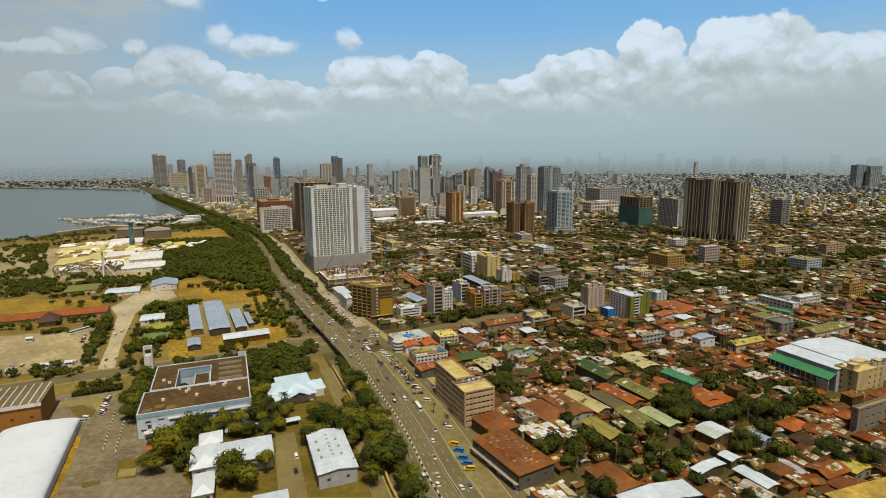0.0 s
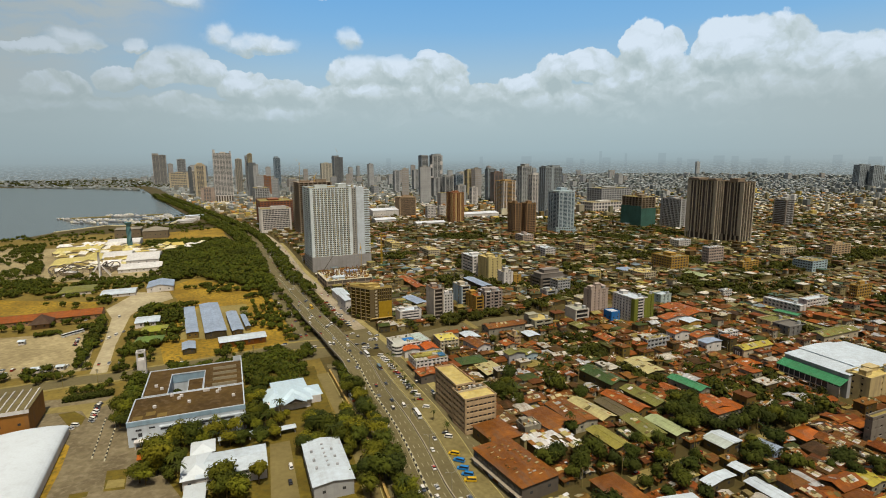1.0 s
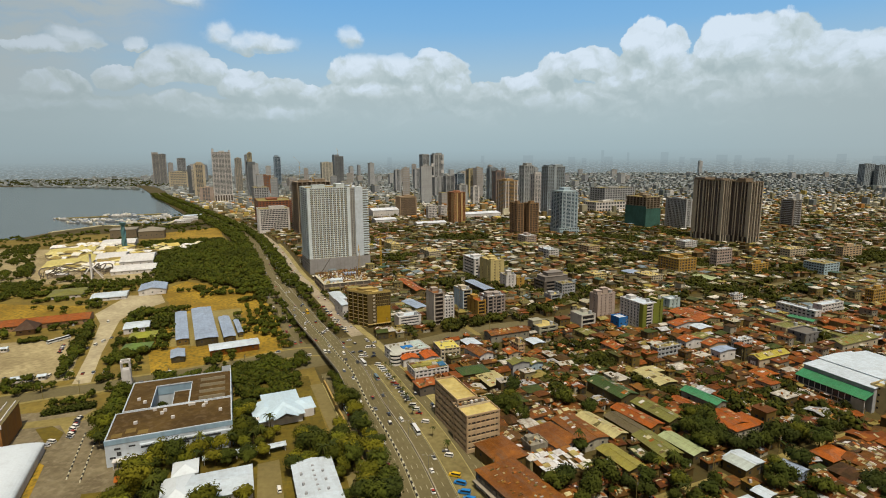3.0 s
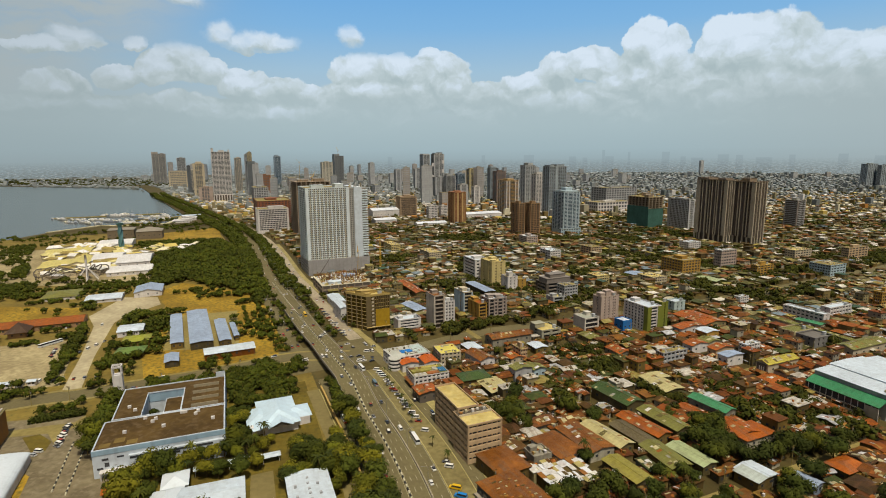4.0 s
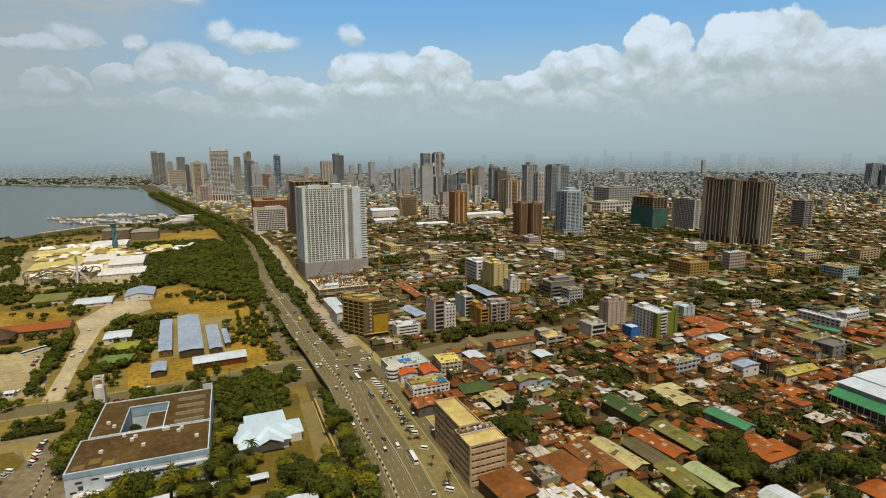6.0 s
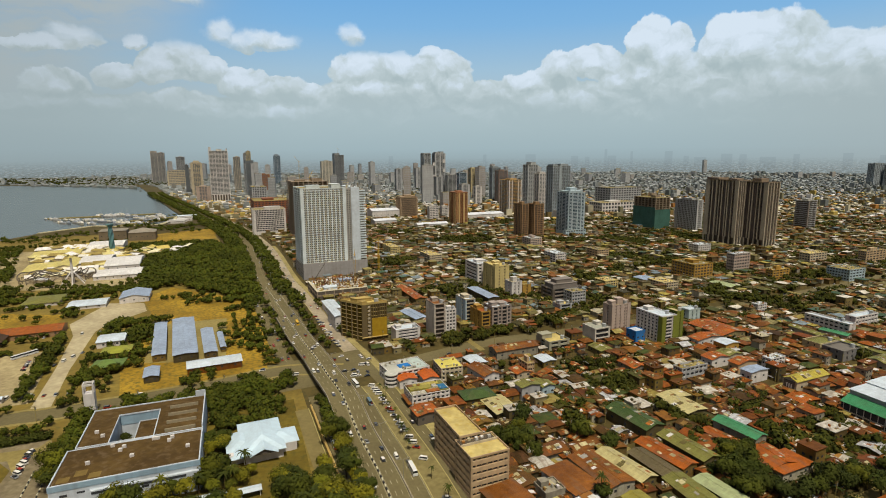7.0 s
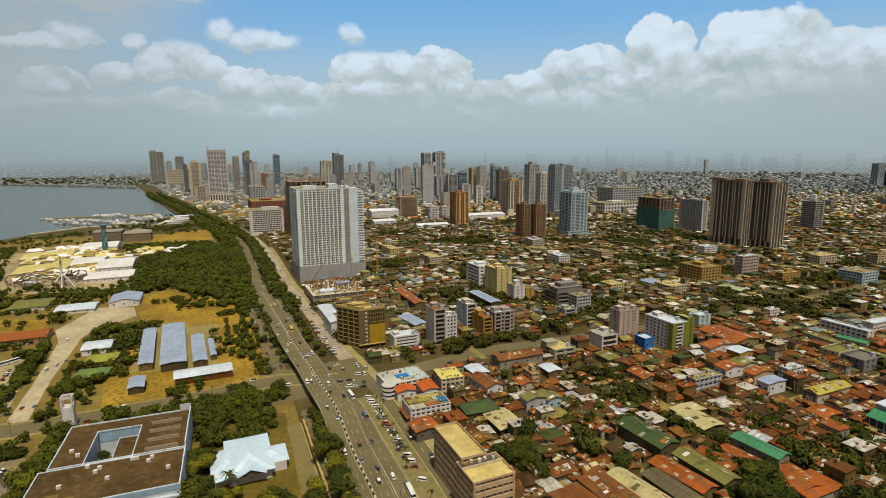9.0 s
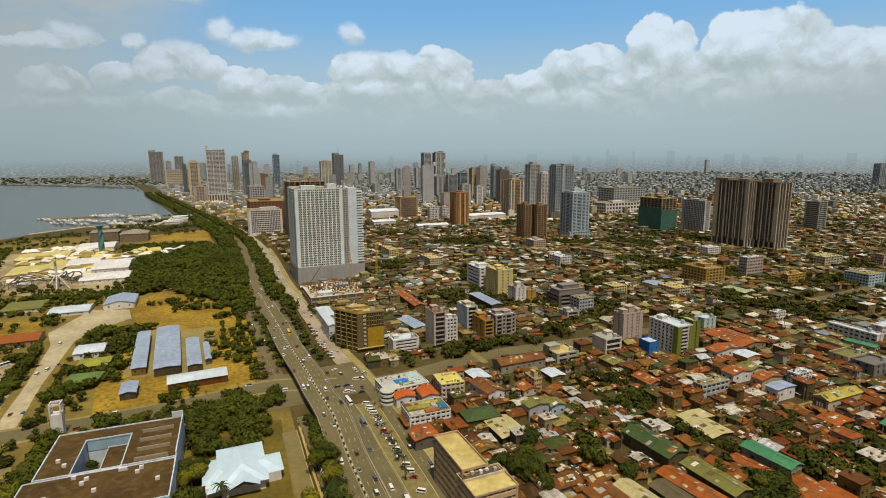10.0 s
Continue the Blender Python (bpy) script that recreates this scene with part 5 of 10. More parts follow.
t = tower("dark_terrace_block", "dark stepped block with long terraces", "office block", 103.8, 580.0, 24, 34.9, 20.0, 11.1, DARKP, 3, "pwwwwp", "pwwp", band=0.35, out=1.2, roofmat=DARKP, roofs=((0.05, 0.08, 0.82, 0.75, 4.4), (0.2, 0.2, 0.55, 0.5, 8.0)), trim=plaster("smoke_grey", (0.22, 0.20, 0.18)), **FLATR)
tower("grey_flats", "grey flats with a terrace", "apartment block", 102.2, 535.3, 24, 12.4, 12.0, 8.0, GREYP, 3, "pbbp", "svs", roofs=((0.1, 0.3, 0.4, 0.4, 2.4),), roofmat=TERRACE, **FLATR)
tower("pink_flats", "pinkish grey flats with small windows", "apartment block", 131.5, 480.1, 24, 18.7, 11.0, 22.5, PINK, 9, "svsvsvpvs", "svs", band=0.5, roofs=((0.05, 0.2, 0.25, 0.5, 3.0), (0.4, 0.3, 0.3, 0.4, 4.5), (0.75, 0.2, 0.2, 0.5, 2.4)), **FLATR)
gb = tower("green_edge_block", "white block with green edges", "apartment block", 161.8, 455.9, 24, 14.0, 27.3, 20.5, WHITE, 8, "sbbs", "pvpvpvpvpvpvpvp", band=0.4, deep=0.5, roofmat=SHEET_WHITE, roofs=((0.3, 0.7, 0.4, 0.2, 2.4),), **FLATR)
OLIVE = plaster("olive_green_paint", (0.18, 0.21, 0.035))
for xa, xb in ((-0.15, 3.6), (10.6, 14.15)):
    m = Mesh()
    m.box(xa, -0.3, 0, xb, -0.02, 20.8)
    part("green_panel", m, OLIVE, gb)
m = Mesh()
m.box(-0.3, 0.02, 0, -0.02, 4.0, 20.8)
part("green_panel", m, OLIVE, gb)
tower("olive_back_block", "olive green block behind the white one", "apartment block", 177.5, 468.0, 24, 7.0, 12.0, 21.0, OLIVE, 8, "svs", "svsvs", roofs=(), roofmat=SHEET_TAN, **FLATR)
bb = shed("blue_box_building", "small bright blue painted building", "building", 143.0, 457.4, 24, 9.1, 10.1, 8.6, SHEET_WHITE, plaster("bright_blue", (0.02, 0.17, 0.48)), rise=0.4, kind="flat", group=MR, over=-0.3)
m = Mesh()
ring(m, -0.1, -0.1, 9.2, 10.2, 8.6, 9.6, 0.3)
part("parapet", m, MATS["bright_blue"], bb)
tower("white_low_block", "white painted three storey building", "building", 112.3, 457.7, 24, 14.3, 15.0, 10.6, plaster("chalk_wall", (0.60, 0.58, 0.52)), 3, "pbbbp", "ss", deep=0.9, roofmat=plaster("deck_grey_green", (0.34, 0.36, 0.30)), roofs=((0.6, 0.6, 0.3, 0.3, 2.4),), **FLATR)
tower("grey_corner_block", "grey green two storey block by the cross street", "building", 74.7, 440.1, 24, 17.7, 17.2, 6.6, plaster("sage_grey", (0.36, 0.36, 0.28)), 2, "pvvpvvp", "svvs", band=0.45, roofs=((0.0, 0.55, 0.5, 0.4, 3.0),), roofmat=TERRACE, **FLATR)
tower("teal_town_block", "pale teal town house with pale roof", "building", 205.5, 509.2, 24, 13.1, 10.0, 10.2, plaster("pale_teal", (0.46, 0.56, 0.53)), 3, "svsvs", "svs", roofs=(), roofmat=SHEET_WHITE, **FLATR)
tower("white_school", "long white block round a court", "building", 312.7, 470.8, 24, 8.0, 34.6, 9.4, WHITE, 3, "svs", "p" + "wp" * 9, band=0.5, roofs=(), roofmat=SHEET_WHITE, **FLATR)
tower("white_school", "white rear wing of the school court", "building", 330.0, 488.0, 24, 30.0, 8.0, 10.0, WHITE, 3, "p" + "wp" * 7, "svs", band=0.5, roofs=(), roofmat=SHEET_WHITE, **FLATR)
tower("cream_school", "cream school block with an olive roof", "building", 264.1, 432.3, 24, 20.0, 12.5, 7.3, plaster("school_cream", (0.50, 0.44, 0.28)), 2, "svsvsvs", "svsvs", band=0.45, roofs=(), roofmat=SHEET_OLIVE, **FLATR)
# this wing's shade is put into a dark grey wall colour
tower("dark_school", "dark grey school wing in shade", "building", 270.7, 418.4, 24, 20.0, 14.2, 7.1, plaster("shaded_wall", (0.20, 0.20, 0.19)), 2, "svsvsvs", "svsvs", band=0.45, roofs=(), roofmat=plaster("slate_roof", (0.16, 0.15, 0.13)), **FLATR)
block("yellow_block", "yellow painted five storey corner block", "building", 399.7, 520.5, 24, 23.2, 7.3, 14.9, OCHRE, 5, (6, 4), group=MR)
block("ochre_slab", "long ochre painted office slab", "building", 281.2, 668.2, 24, 29.0, 33.3, 16.6, OCHRE, 5, (6, 8), group=MR)
tower("right_edge_block", "cream block at the warehouse's side", "building", 240.8, 299.4, 24, 27.0, 13.2, 15.0, plaster("weathered_cream", (0.52, 0.43, 0.24), streak=0.4), 4, "sssvsvsvs", "svsvs", band=0.6, roofmat=TERRACE, roofs=((0.1, 0.3, 0.2, 0.3, 2.8), (0.45, 0.5, 0.3, 0.4, 2.2), (0.8, 0.1, 0.15, 0.3, 3.4)), **FLATR)
t = block("street_shop", "white corner shop with a pale flat roof", "shop", -34.3, 381.3, 27.8, 27.0, 19.4, 7.5, WHITE, 3, (7, 5), band=0.45, roofmat=surface("pale_deck", (0.52, 0.54, 0.50), amount=0.4), group=MR, penthouse=False, parapet=0.5)
m = Mesh()
m.box(9, 7, 7.55, 17, 12, 8.0)
part("roof_tank", m, MATS["bright_blue"], t, "bright blue painted roof tank")
tk = t
m = Mesh()
for k in range(3):
    m.tube(1.0, 1.0, 2.5 * k, 2.5 * k + 1.2, 4.2, n=20)
part("round_corner_band", m, WHITE, tk)
m = Mesh()
m.tube(1.0, 1.0, 0, 7.4, 3.9, n=20)
part("round_corner_glass", m, WINDOW, tk)
m = Mesh()
m.tube(1.0, 1.0, 7.4, 7.9, 4.3, n=20)
part("round_corner_roof", m, MATS["pale_deck"], tk)
m = Mesh()
m.box(18.5, 2, 7.52, 26.5, 18.5, 7.75)
part("roof_deck", m, plaster("pale_teal_deck", (0.44, 0.52, 0.47)), tk)
m = Mesh()
m.box(2, -1.6, 2.6, 26, -0.02, 2.9)
part("awning", m, DARKP, tk)
t = block("street_shop", "pale three storey shop with patched terrace roof", "shop", -18.9, 350.2, 22.0, 23.0, 15.9, 7.5, WHITE, 3, (8, 4), band=0.5, roofmat=SHEET_OLIVE, group=MR, penthouse=False, parapet=0.5)
for k, (xa, ya, xb, yb, col) in enumerate(((1, 1, 9, 5, (0.62, 0.60, 0.54)), (9.5, 1, 17, 4.5, (0.40, 0.14, 0.05)), (1, 6, 14, 10.5, (0.36, 0.33, 0.12)), (5, 11, 20, 14.5, (0.58, 0.50, 0.22)), (18, 3, 22.3, 9, (0.03, 0.20, 0.42)), (15, 6, 17.6, 10, (0.56, 0.56, 0.52)), (1, 11.3, 4.6, 15, (0.24, 0.11, 0.05)))):
    m = Mesh()
    m.box(xa, ya, 7.52, xb, yb, 7.9 + 0.25 * (k % 3))
    part("roof_patch", m, sheet("terrace_patch_%d" % k, col, amount=0.5, streak=0.5), t)
m = Mesh()
m.box(0.5, -2.2, 2.6, 22.5, -0.02, 2.85)
m.box(-2.2, 0.5, 2.6, -0.02, 15, 2.85)
part("awning", m, SHEET_RUST, t)
block("street_flats", "cream three storey flats with a yellow deck", "apartment block", -3.0, 387.5, 19.0, 14.6, 16.8, 8.5, CREAM, 3, (5, 4), band=0.5, roofmat=surface("yellow_deck", (0.62, 0.55, 0.25), amount=0.3), group=MR, penthouse=False, parapet=0.3)
shed("street_shop_house", "red roofed two storey shop house", "shop", -14.7, 330.6, 25.3, 12.4, 10.9, 5.5, SHEET_RED, DARKP, rise=1.0, group=MR)
shed("red_roof_house", "bright red roofed town house", "house", -28.0, 375.9, 22.8, 11.1, 9.9, 5.5, sheet("bright_red_roof", (0.52, 0.12, 0.03), streak=0.15), WHITE, rise=1.2, group=MR)
shed("red_roof_house", "bright orange red roofed town house", "house", -13.2, 378.3, 22.3, 9.4, 14.4, 5.5, MATS["bright_red_roof"], WHITE, rise=1.4, group=MR)
shed("white_roof_small", "small white sheet roof by the cross street", "building", 18.0, 400.9, 25.8, 10.3, 14.7, 6, SHEET_WHITE, rise=0.8, group=LR0)
shed("brown_gable_house", "brown gabled house with pale walls", "house", 23.9, 381.1, 30.8, 11.2, 19.6, 6, SHEET_RUST, WHITE, rise=2.0, group=LR0)
shed("dark_green_house", "dark green hipped house roof", "house", 11.1, 350.4, 19.6, 18.6, 12.8, 5, SHEET_DKGREEN, rise=2.2, kind="hip", group=LR0)
tower("white_parking_office", "white three storey office with dark bands", "office block", -38.0, 459.0, 24, 19.7, 12.0, 9.7, WHITE, 4, "pwwwp", "ss", band=0.5, out=1.0, roofmat=SHEET_WHITE, roofs=((0.1, 0.4, 0.2, 0.4, 2.0),), **FLATR)
shed("blue_roof_depot", "pale blue roofed depot", "depot", -25.5, 504.2, 32.0, 11.7, 30.0, 5, SHEET_BLUE, rise=0.8, group=LR0)

# blocks and halls among the crowded houses
PALEY = plaster("pale_yellow", (0.55, 0.46, 0.22))
for spot, mat, fl, bays, lab in (
        ((52.0, 393.9, 24, 5.4, 10.7, 8.9), TAN, 3, (4, 3), "tan concrete block with a tank"),
        ((344.3, 703.9, 24, 27.1, 10.7, 22.5), PINK, 6, (6, 4), "pinkish grey flats with a pale roof"),
        ((366.5, 662.8, 24, 28.4, 8.6, 11.5), OCHRE, 4, (5, 3), "yellow flats with a cream roof"),
        ((447.7, 656.3, 24, 28.6, 24.9, 12.7), CYAN, 4, (5, 8), "pale teal flats with a long roof"),
        ((145.7, 382.7, 24, 21.8, 6.9, 9.7), GREYP, 3, (6, 4), "grey three storey block with a white roof"),
        ((211.6, 401.9, 24, 14.1, 6.1, 8.4), WHITE, 3, (5, 3), "white house of three storeys"),
        ((225.9, 614.6, 24, 20.2, 23.3, 8.9), CREAM, 3, (6, 6), "cream painted school wing"),
        ((165.5, 615.4, 24, 16.9, 17.7, 10.7), PALEY, 4, (5, 4), "pale yellow flats with balconies"),
        ((118.8, 563.4, 24, 16.2, 13.1, 12.5), GREYP, 4, (5, 3), "grey flats with a cluttered roof"),
        ((142.5, 761.4, 24, 16.8, 25.6, 13.4), WHITE, 4, (6, 4), "white flats deep in the town"),
        ((205.3, 790.8, 24, 19.1, 23.7, 13.1), TAN, 4, (6, 4), "tan flats deep in the town"),
        ((359.4, 829.6, 24, 24.4, 17.7, 12.9), WHITE, 4, (6, 4), "white walled flats deep in the town"),
        ((469.1, 755.4, 24, 34.1, 14.4, 13.2), CREAM, 4, (6, 4), "cream flats deep in the town"),
        ((539.8, 754.1, 24, 42.6, 9.8, 16.1), TAN, 5, (6, 4), "tan office block deep in the town"),
        ((-21.9, 764.4, 24, 17.6, 36.6, 11.2), CREAM, 4, (6, 4), "cream flats near the white tower"),
        ((-79.6, 825.5, 24, 13.5, 37.4, 12.1), PALEY, 5, (4, 4), "pale yellow flats near the white tower"),
        ((129.7, 891.7, 24, 20.5, 24.3, 14.0), PINK, 5, (5, 4), "pinkish flats deep in the town"),
        ((278.2, 534.7, 24, 11.7, 6.5, 7.7), WHITE, 3, (4, 3), "small white house of three storeys")):
    block("town_block", lab, "apartment block", *spot, mat, fl, bays, band=0.5, pier=0.3, roofmat=TERRACE if mat in (OCHRE, CREAM, PALEY) else SHEET_WHITE if mat in (WHITE, PINK) else None, group=MR, parapet=0.7, penthouse=len(lab) % 3 == 0)
for spot, mat, wl, rise, lab in (
        ((188.9, 383.3, 24, 15.2, 7.5, 7.2), SHEET_BLUE, WHITE, 0.8, "pale blue sheet roofed house"),
        ((191.4, 416.9, 24, 15.2, 10.0, 4.7), SHEET_OLIVE, CREAM, 1.8, "olive green roofed house"),
        ((188.9, 398.4, 24, 17.8, 7.3, 6.4), SHEET_RED, TAN, 1.8, "orange red roofed town house"),
        ((176.3, 407.5, 24, 15.6, 8.7, 6.2), SHEET_RED, WHITE, 1.8, "orange red roofed house with white walls"),
        ((199.7, 435.3, 24, 13.0, 10.6, 6.6), SHEET_WHITE, OCHRE, 1.0, "white roofed house with ochre walls"),
        ((186.3, 448.7, 24, 26.0, 10.0, 5.1), SHEET_RED, WHITE, 1.8, "long orange roofed house"),
        ((65.1, 408.1, 24, 9.7, 11.9, 4.7), SHEET_WHITE, WALL, 0.8, "white sheet roofed workshop"),
        ((55.1, 367.0, 24, 9.4, 11.9, 4.2), SHEET_OLIVE, WALL, 1.6, "olive green roofed house"),
        ((109.4, 429.5, 24, 10.9, 14.4, 4.1), SHEET_OLIVE, WALL, 1.0, "olive green low roof"),
        ((45.2, 390.5, 24, 10.7, 10.2, 3.7), SHEET_RED, CREAM, 1.4, "red roofed cream house"),
        ((122.1, 398.8, 24, 10.3, 15.4, 3.8), SHEET_RED, WALL, 1.6, "orange red roofs in a row"),
        ((211.8, 462.8, 24, 24.4, 33.7, 4.4), SHEET_RED, WALL, 2.0, "wide orange red sheet roof"),
        ((281.4, 457.2, 17, 7.0, 27.5, 5.5), SHEET_OLIVE, CREAM, 1.0, "long olive green school roof"),
        ((301.5, 415.5, 20, 5.0, 42.0, 5.0), SHEET_OLIVE, CREAM, 0.8, "narrow olive green school walkway roof"),
        ((302.3, 458.3, 33, 8.0, 19.0, 5.0), SHEET_GREEN, CREAM, 0.8, "faded green school roof"),
        ((44.0, 360.0, 24, 12.5, 8.0, 8.0), SHEET_OLIVE, GREYP, 1.4, "olive roofed two storey row house"),
        ((56.5, 364.0, 24, 9.0, 8.0, 6.5), SHEET_OLIVE, CYAN, 1.4, "olive roofed row house with teal walls"),
        ((294.6, 613.7, 24, 14.9, 25.8, 4.7), sheet("pale_green_roof", (0.40, 0.47, 0.34)), WALL, 1.5, "pale green sheet roof between trees"),
        ((219.4, 643.8, 24, 17.7, 21.1, 5.0), SHEET_BLUE, WALL, 1.0, "pale blue sheet roof in the town"),
        ((-90.1, 488.8, 24, 5.9, 30.9, 12.2), SHEET_WHITE, WHITE, 0.8, "white roofed showroom by the road"),
        ((-104.2, 528.4, 24, 10.9, 30.3, 7.1), SHEET_WHITE, WHITE, 0.8, "white roofed shop by the road"),
        ((40.4, 564.3, 24, 10.9, 45.4, 7.1), SHEET_BLUE, WALL, 0.8, "long blue sheet roof behind flats"),
        ((-28.9, 565.0, 24, 9.7, 57.7, 6.0), SHEET_RED, WALL, 1.5, "red roofed house behind the office"),
        ((200.5, 350.7, 24, 14.6, 10.9, 2.3), SHEET_RED, WALL, 1.2, "rust orange roofs by the lane")):
    shed("town_hall", lab, "building", *spot, mat, wl, rise=rise, group=LR0)

# ---- large low roofs ----
LR = LR0
wx, wy, wrot, ww, wd, wh0 = 234.3, 307.3, 21.5, 58.0, 39.2, 13.2
t = shed("warehouse", "large white roofed warehouse with a green lean-to", "warehouse", wx, wy, wrot, ww, wd, wh0 + 1.2, SHEET_WHITE, GREYP, rise=1.3, group=LR)
m = Mesh()
m.box(15, -0.8, wh0 + 1.0, 44, wd + 0.8, wh0 + 2.6)
m.gable(15, -0.6, 44, wd + 0.6, wh0 + 2.6, 0.7, "y", 0.8)
part("roof_step", m, SHEET_WHITE, t)
m = Mesh()
m.add([(-7, -0.3, 8.9), (0, -0.3, 12.0), (0, wd + 0.3, 12.0), (-7, wd + 0.3, 8.9), (-7, -0.3, 8.6), (0, -0.3, 11.7), (0, wd + 0.3, 11.7), (-7, wd + 0.3, 8.6)], [(0, 1, 2, 3), (7, 6, 5, 4), (0, 4, 5, 1), (2, 6, 7, 3), (3, 7, 4, 0)])
part("lean_to_roof", m, sheet("bright_green_roof", (0.06, 0.27, 0.12)), t)
m = Mesh()
m.box(-6.5, 0.2, 0, -6.35, wd - 0.2, 8.4)
part("lean_to_glazing", m, WINDOW, t)
for i in range(12):
    m = Mesh()
    m.box(-6.7, i * wd / 11.5, 0, -6.45, i * wd / 11.5 + 0.3, 8.6)
    part("lean_to_post", m, WHITE, t)
m = Mesh()
m.box(-6.8, 0.3, 0, -6.55, wd - 0.3, 2.2)
m.box(-6.8, 0.3, 4.1, -6.55, wd - 0.3, 4.8)
m.box(-6.8, 0.1, 0, -6.5, 7.0, 7.9)
part("lean_to_wall", m, plaster("lean_to_grey", (0.42, 0.40, 0.33)), t)
rb_ = shed("long_rust_block", "long rust roofed building by the road", "building", 31.4, 210.6, 30.2, 19.5, 36.0, 7.5, SHEET_RUST, DARKP, rise=1.2, kind="hip", group=LR)
for k in range(9):
    m = Mesh()
    m.box(-0.22, 1.0 + 3.9 * k, 0.3, -0.02, 4.3 + 3.9 * k, 3.0)
    part("shop_front", m, (SHEET_BLUE, WHITE, DARKP, SHEET_RUST, CREAM)[k * 2 % 5], rb_)
    m = Mesh()
    m.box(-0.22, 1.2 + 3.9 * k, 4.2, -0.02, 4.1 + 3.9 * k, 5.9)
    part("upper_window", m, WINDOW, rb_)
m = Mesh()
m.box(-1.8, 0.2, 3.2, -0.02, 35.8, 3.45)
part("awning", m, plaster("stained_awning", (0.34, 0.30, 0.24)), rb_)
m = Mesh()
g_ = random.Random(6)
for _ in range(46):
    a, b = g_.uniform(2.5, 16), g_.uniform(3, 33)
    z = 7.65 + 1.2 * min(a + 0.6, 20.1 - a, b + 0.6, 36.6 - b) / 10.05
    m.box(a, b, z + 0.02, a + g_.uniform(0.4, 1.8), b + g_.uniform(0.2, 1.0), z + 0.28)
tagged(part("roof_sheeting", m, BITS, rb_), kind="stuff")
shed("rust_block", "rust roofed low building", "building", 23.8, 247.9, 29.2, 15.9, 19.7, 6.5, SHEET_RUST, rise=1.2, kind="hip", group=LR)
shed("green_roof_shed", "long bright green sheet roof", "building", 148.3, 305.6, 28.9, 8.7, 22.5, 6, SHEET_GREEN, rise=1.6, group=LR)
shed("dark_green_roof", "dark green sheet roofed hall", "building", 99.0, 313.6, 27.5, 12.5, 27.7, 6.5, SHEET_DKGREEN, rise=2.0, group=LR)
shed("tan_roof_row", "long tan sheet roof", "building", 82.2, 272.8, 30.4, 9.5, 26.4, 5, SHEET_TAN, rise=1.5, group=LR)
shed("orange_roof_row", "long orange red sheet roof", "building", 103.9, 282.4, 30.1, 9.5, 26.4, 5, SHEET_RED, rise=1.5, group=LR)
shed("olive_roof_row", "long olive green sheet metal roof", "building", 115.6, 288.5, 26.0, 10.2, 26.6, 5, SHEET_OLIVE, rise=1.5, group=LR)
shed("olive_roof_row", "long olive green sheet metal roof", "building", 99.6, 255.4, 19.6, 10.7, 21.6, 5, SHEET_OLIVE, rise=1.5, group=LR)
shed("dark_flat_hall", "dark brown flat roofed hall with white edge", "building", 52.7, 264.0, 31.0, 14.5, 20.9, 5, SHEET_RUST, WHITE, rise=0.8, kind="hip", group=LR)
shed("orange_roof_hall", "orange sheet roofed hall with rust", "building", 143.3, 283.2, 17.7, 15.1, 15.1, 5, SHEET_RED, rise=1.8, group=LR)
shed("orange_roof_hall", "orange sheet roofed hall", "building", 173.4, 251.1, 24.7, 14.8, 9.8, 5, SHEET_RED, rise=1.8, kind="hip", group=LR)
shed("rust_roof_row", "long rust brown sheet roof", "building", 67.4, 268.3, 25.5, 14.1, 26.5, 5, SHEET_RUST, rise=1.3, group=LR)
shed("grey_roof_row", "long grey brown sheet roof", "building", 94.3, 276.4, 25.9, 9.3, 22.7, 4.5, sheet("grey_brown_roof", (0.14, 0.115, 0.09)), rise=1.2, group=LR)
shed("orange_roof_row", "narrow orange sheet roof beside the green one", "building", 138.0, 302.9, 31.1, 6.6, 18.4, 4, SHEET_RED, rise=0.8, group=LR)
shed("pale_green_row", "long pale green sheet roof", "building", 114.3, 257.7, 26.3, 8.7, 20.3, 4.5, sheet("pale_green_roof", (0.40, 0.47, 0.34)), rise=1.0, group=LR)
shed("yellow_olive_row", "yellow olive patched sheet roof", "building", 80.3, 244.7, 26.4, 9.2, 20.5, 5, sheet("yellow_olive_roof", (0.30, 0.27, 0.10)), rise=1.0, group=LR)
shed("beige_roof_row", "beige sheet roofs in a row", "building", 128.4, 334.1, 24.2, 14.0, 17.8, 5, SHEET_TAN, rise=1.0, group=LR)
shed("beige_roof_row", "pale beige low sheet roof", "building", 124.6, 349.3, 26.1, 17.0, 8.7, 5, SHEET_TAN, rise=0.8, group=LR)
shed("white_roof_store", "white sheet roofed store at the lane", "building", 132.7, 246.0, 27.7, 11.6, 11.5, 5, SHEET_WHITE, rise=1.0, group=LR)
patchwork("small white roof of loose sheets", 38.3, 251.7, 25.7, 10.3, 6.6, 5, 5)
shed("brown_long_hall", "brown long hall beside the cross street", "building", 35.3, 422.9, 24, 33.8, 11.7, 6.2, SHEET_RUST, rise=2.0, along="x", group=LR)
shed("white_workshop", "pale roofed workshop by the trees", "building", 27.5, 335.9, 24, 14.0, 20.3, 3.9, SHEET_TAN, rise=1.0, group=LR)
yh = shed("yellow_roof_hall", "yellow green roofed hall", "building", 207.1, 367.9, 24, 29.5, 8.3, 7.6, SHEET_YEL, CREAM, rise=2.0, along="x", group=LR)
m = Mesh()
m.box(-0.5, 1.0, 1.2, -0.2, 7.6, 7.4)
bn = part("banner", m, DARKP, yh, "dark banner with pale bars")
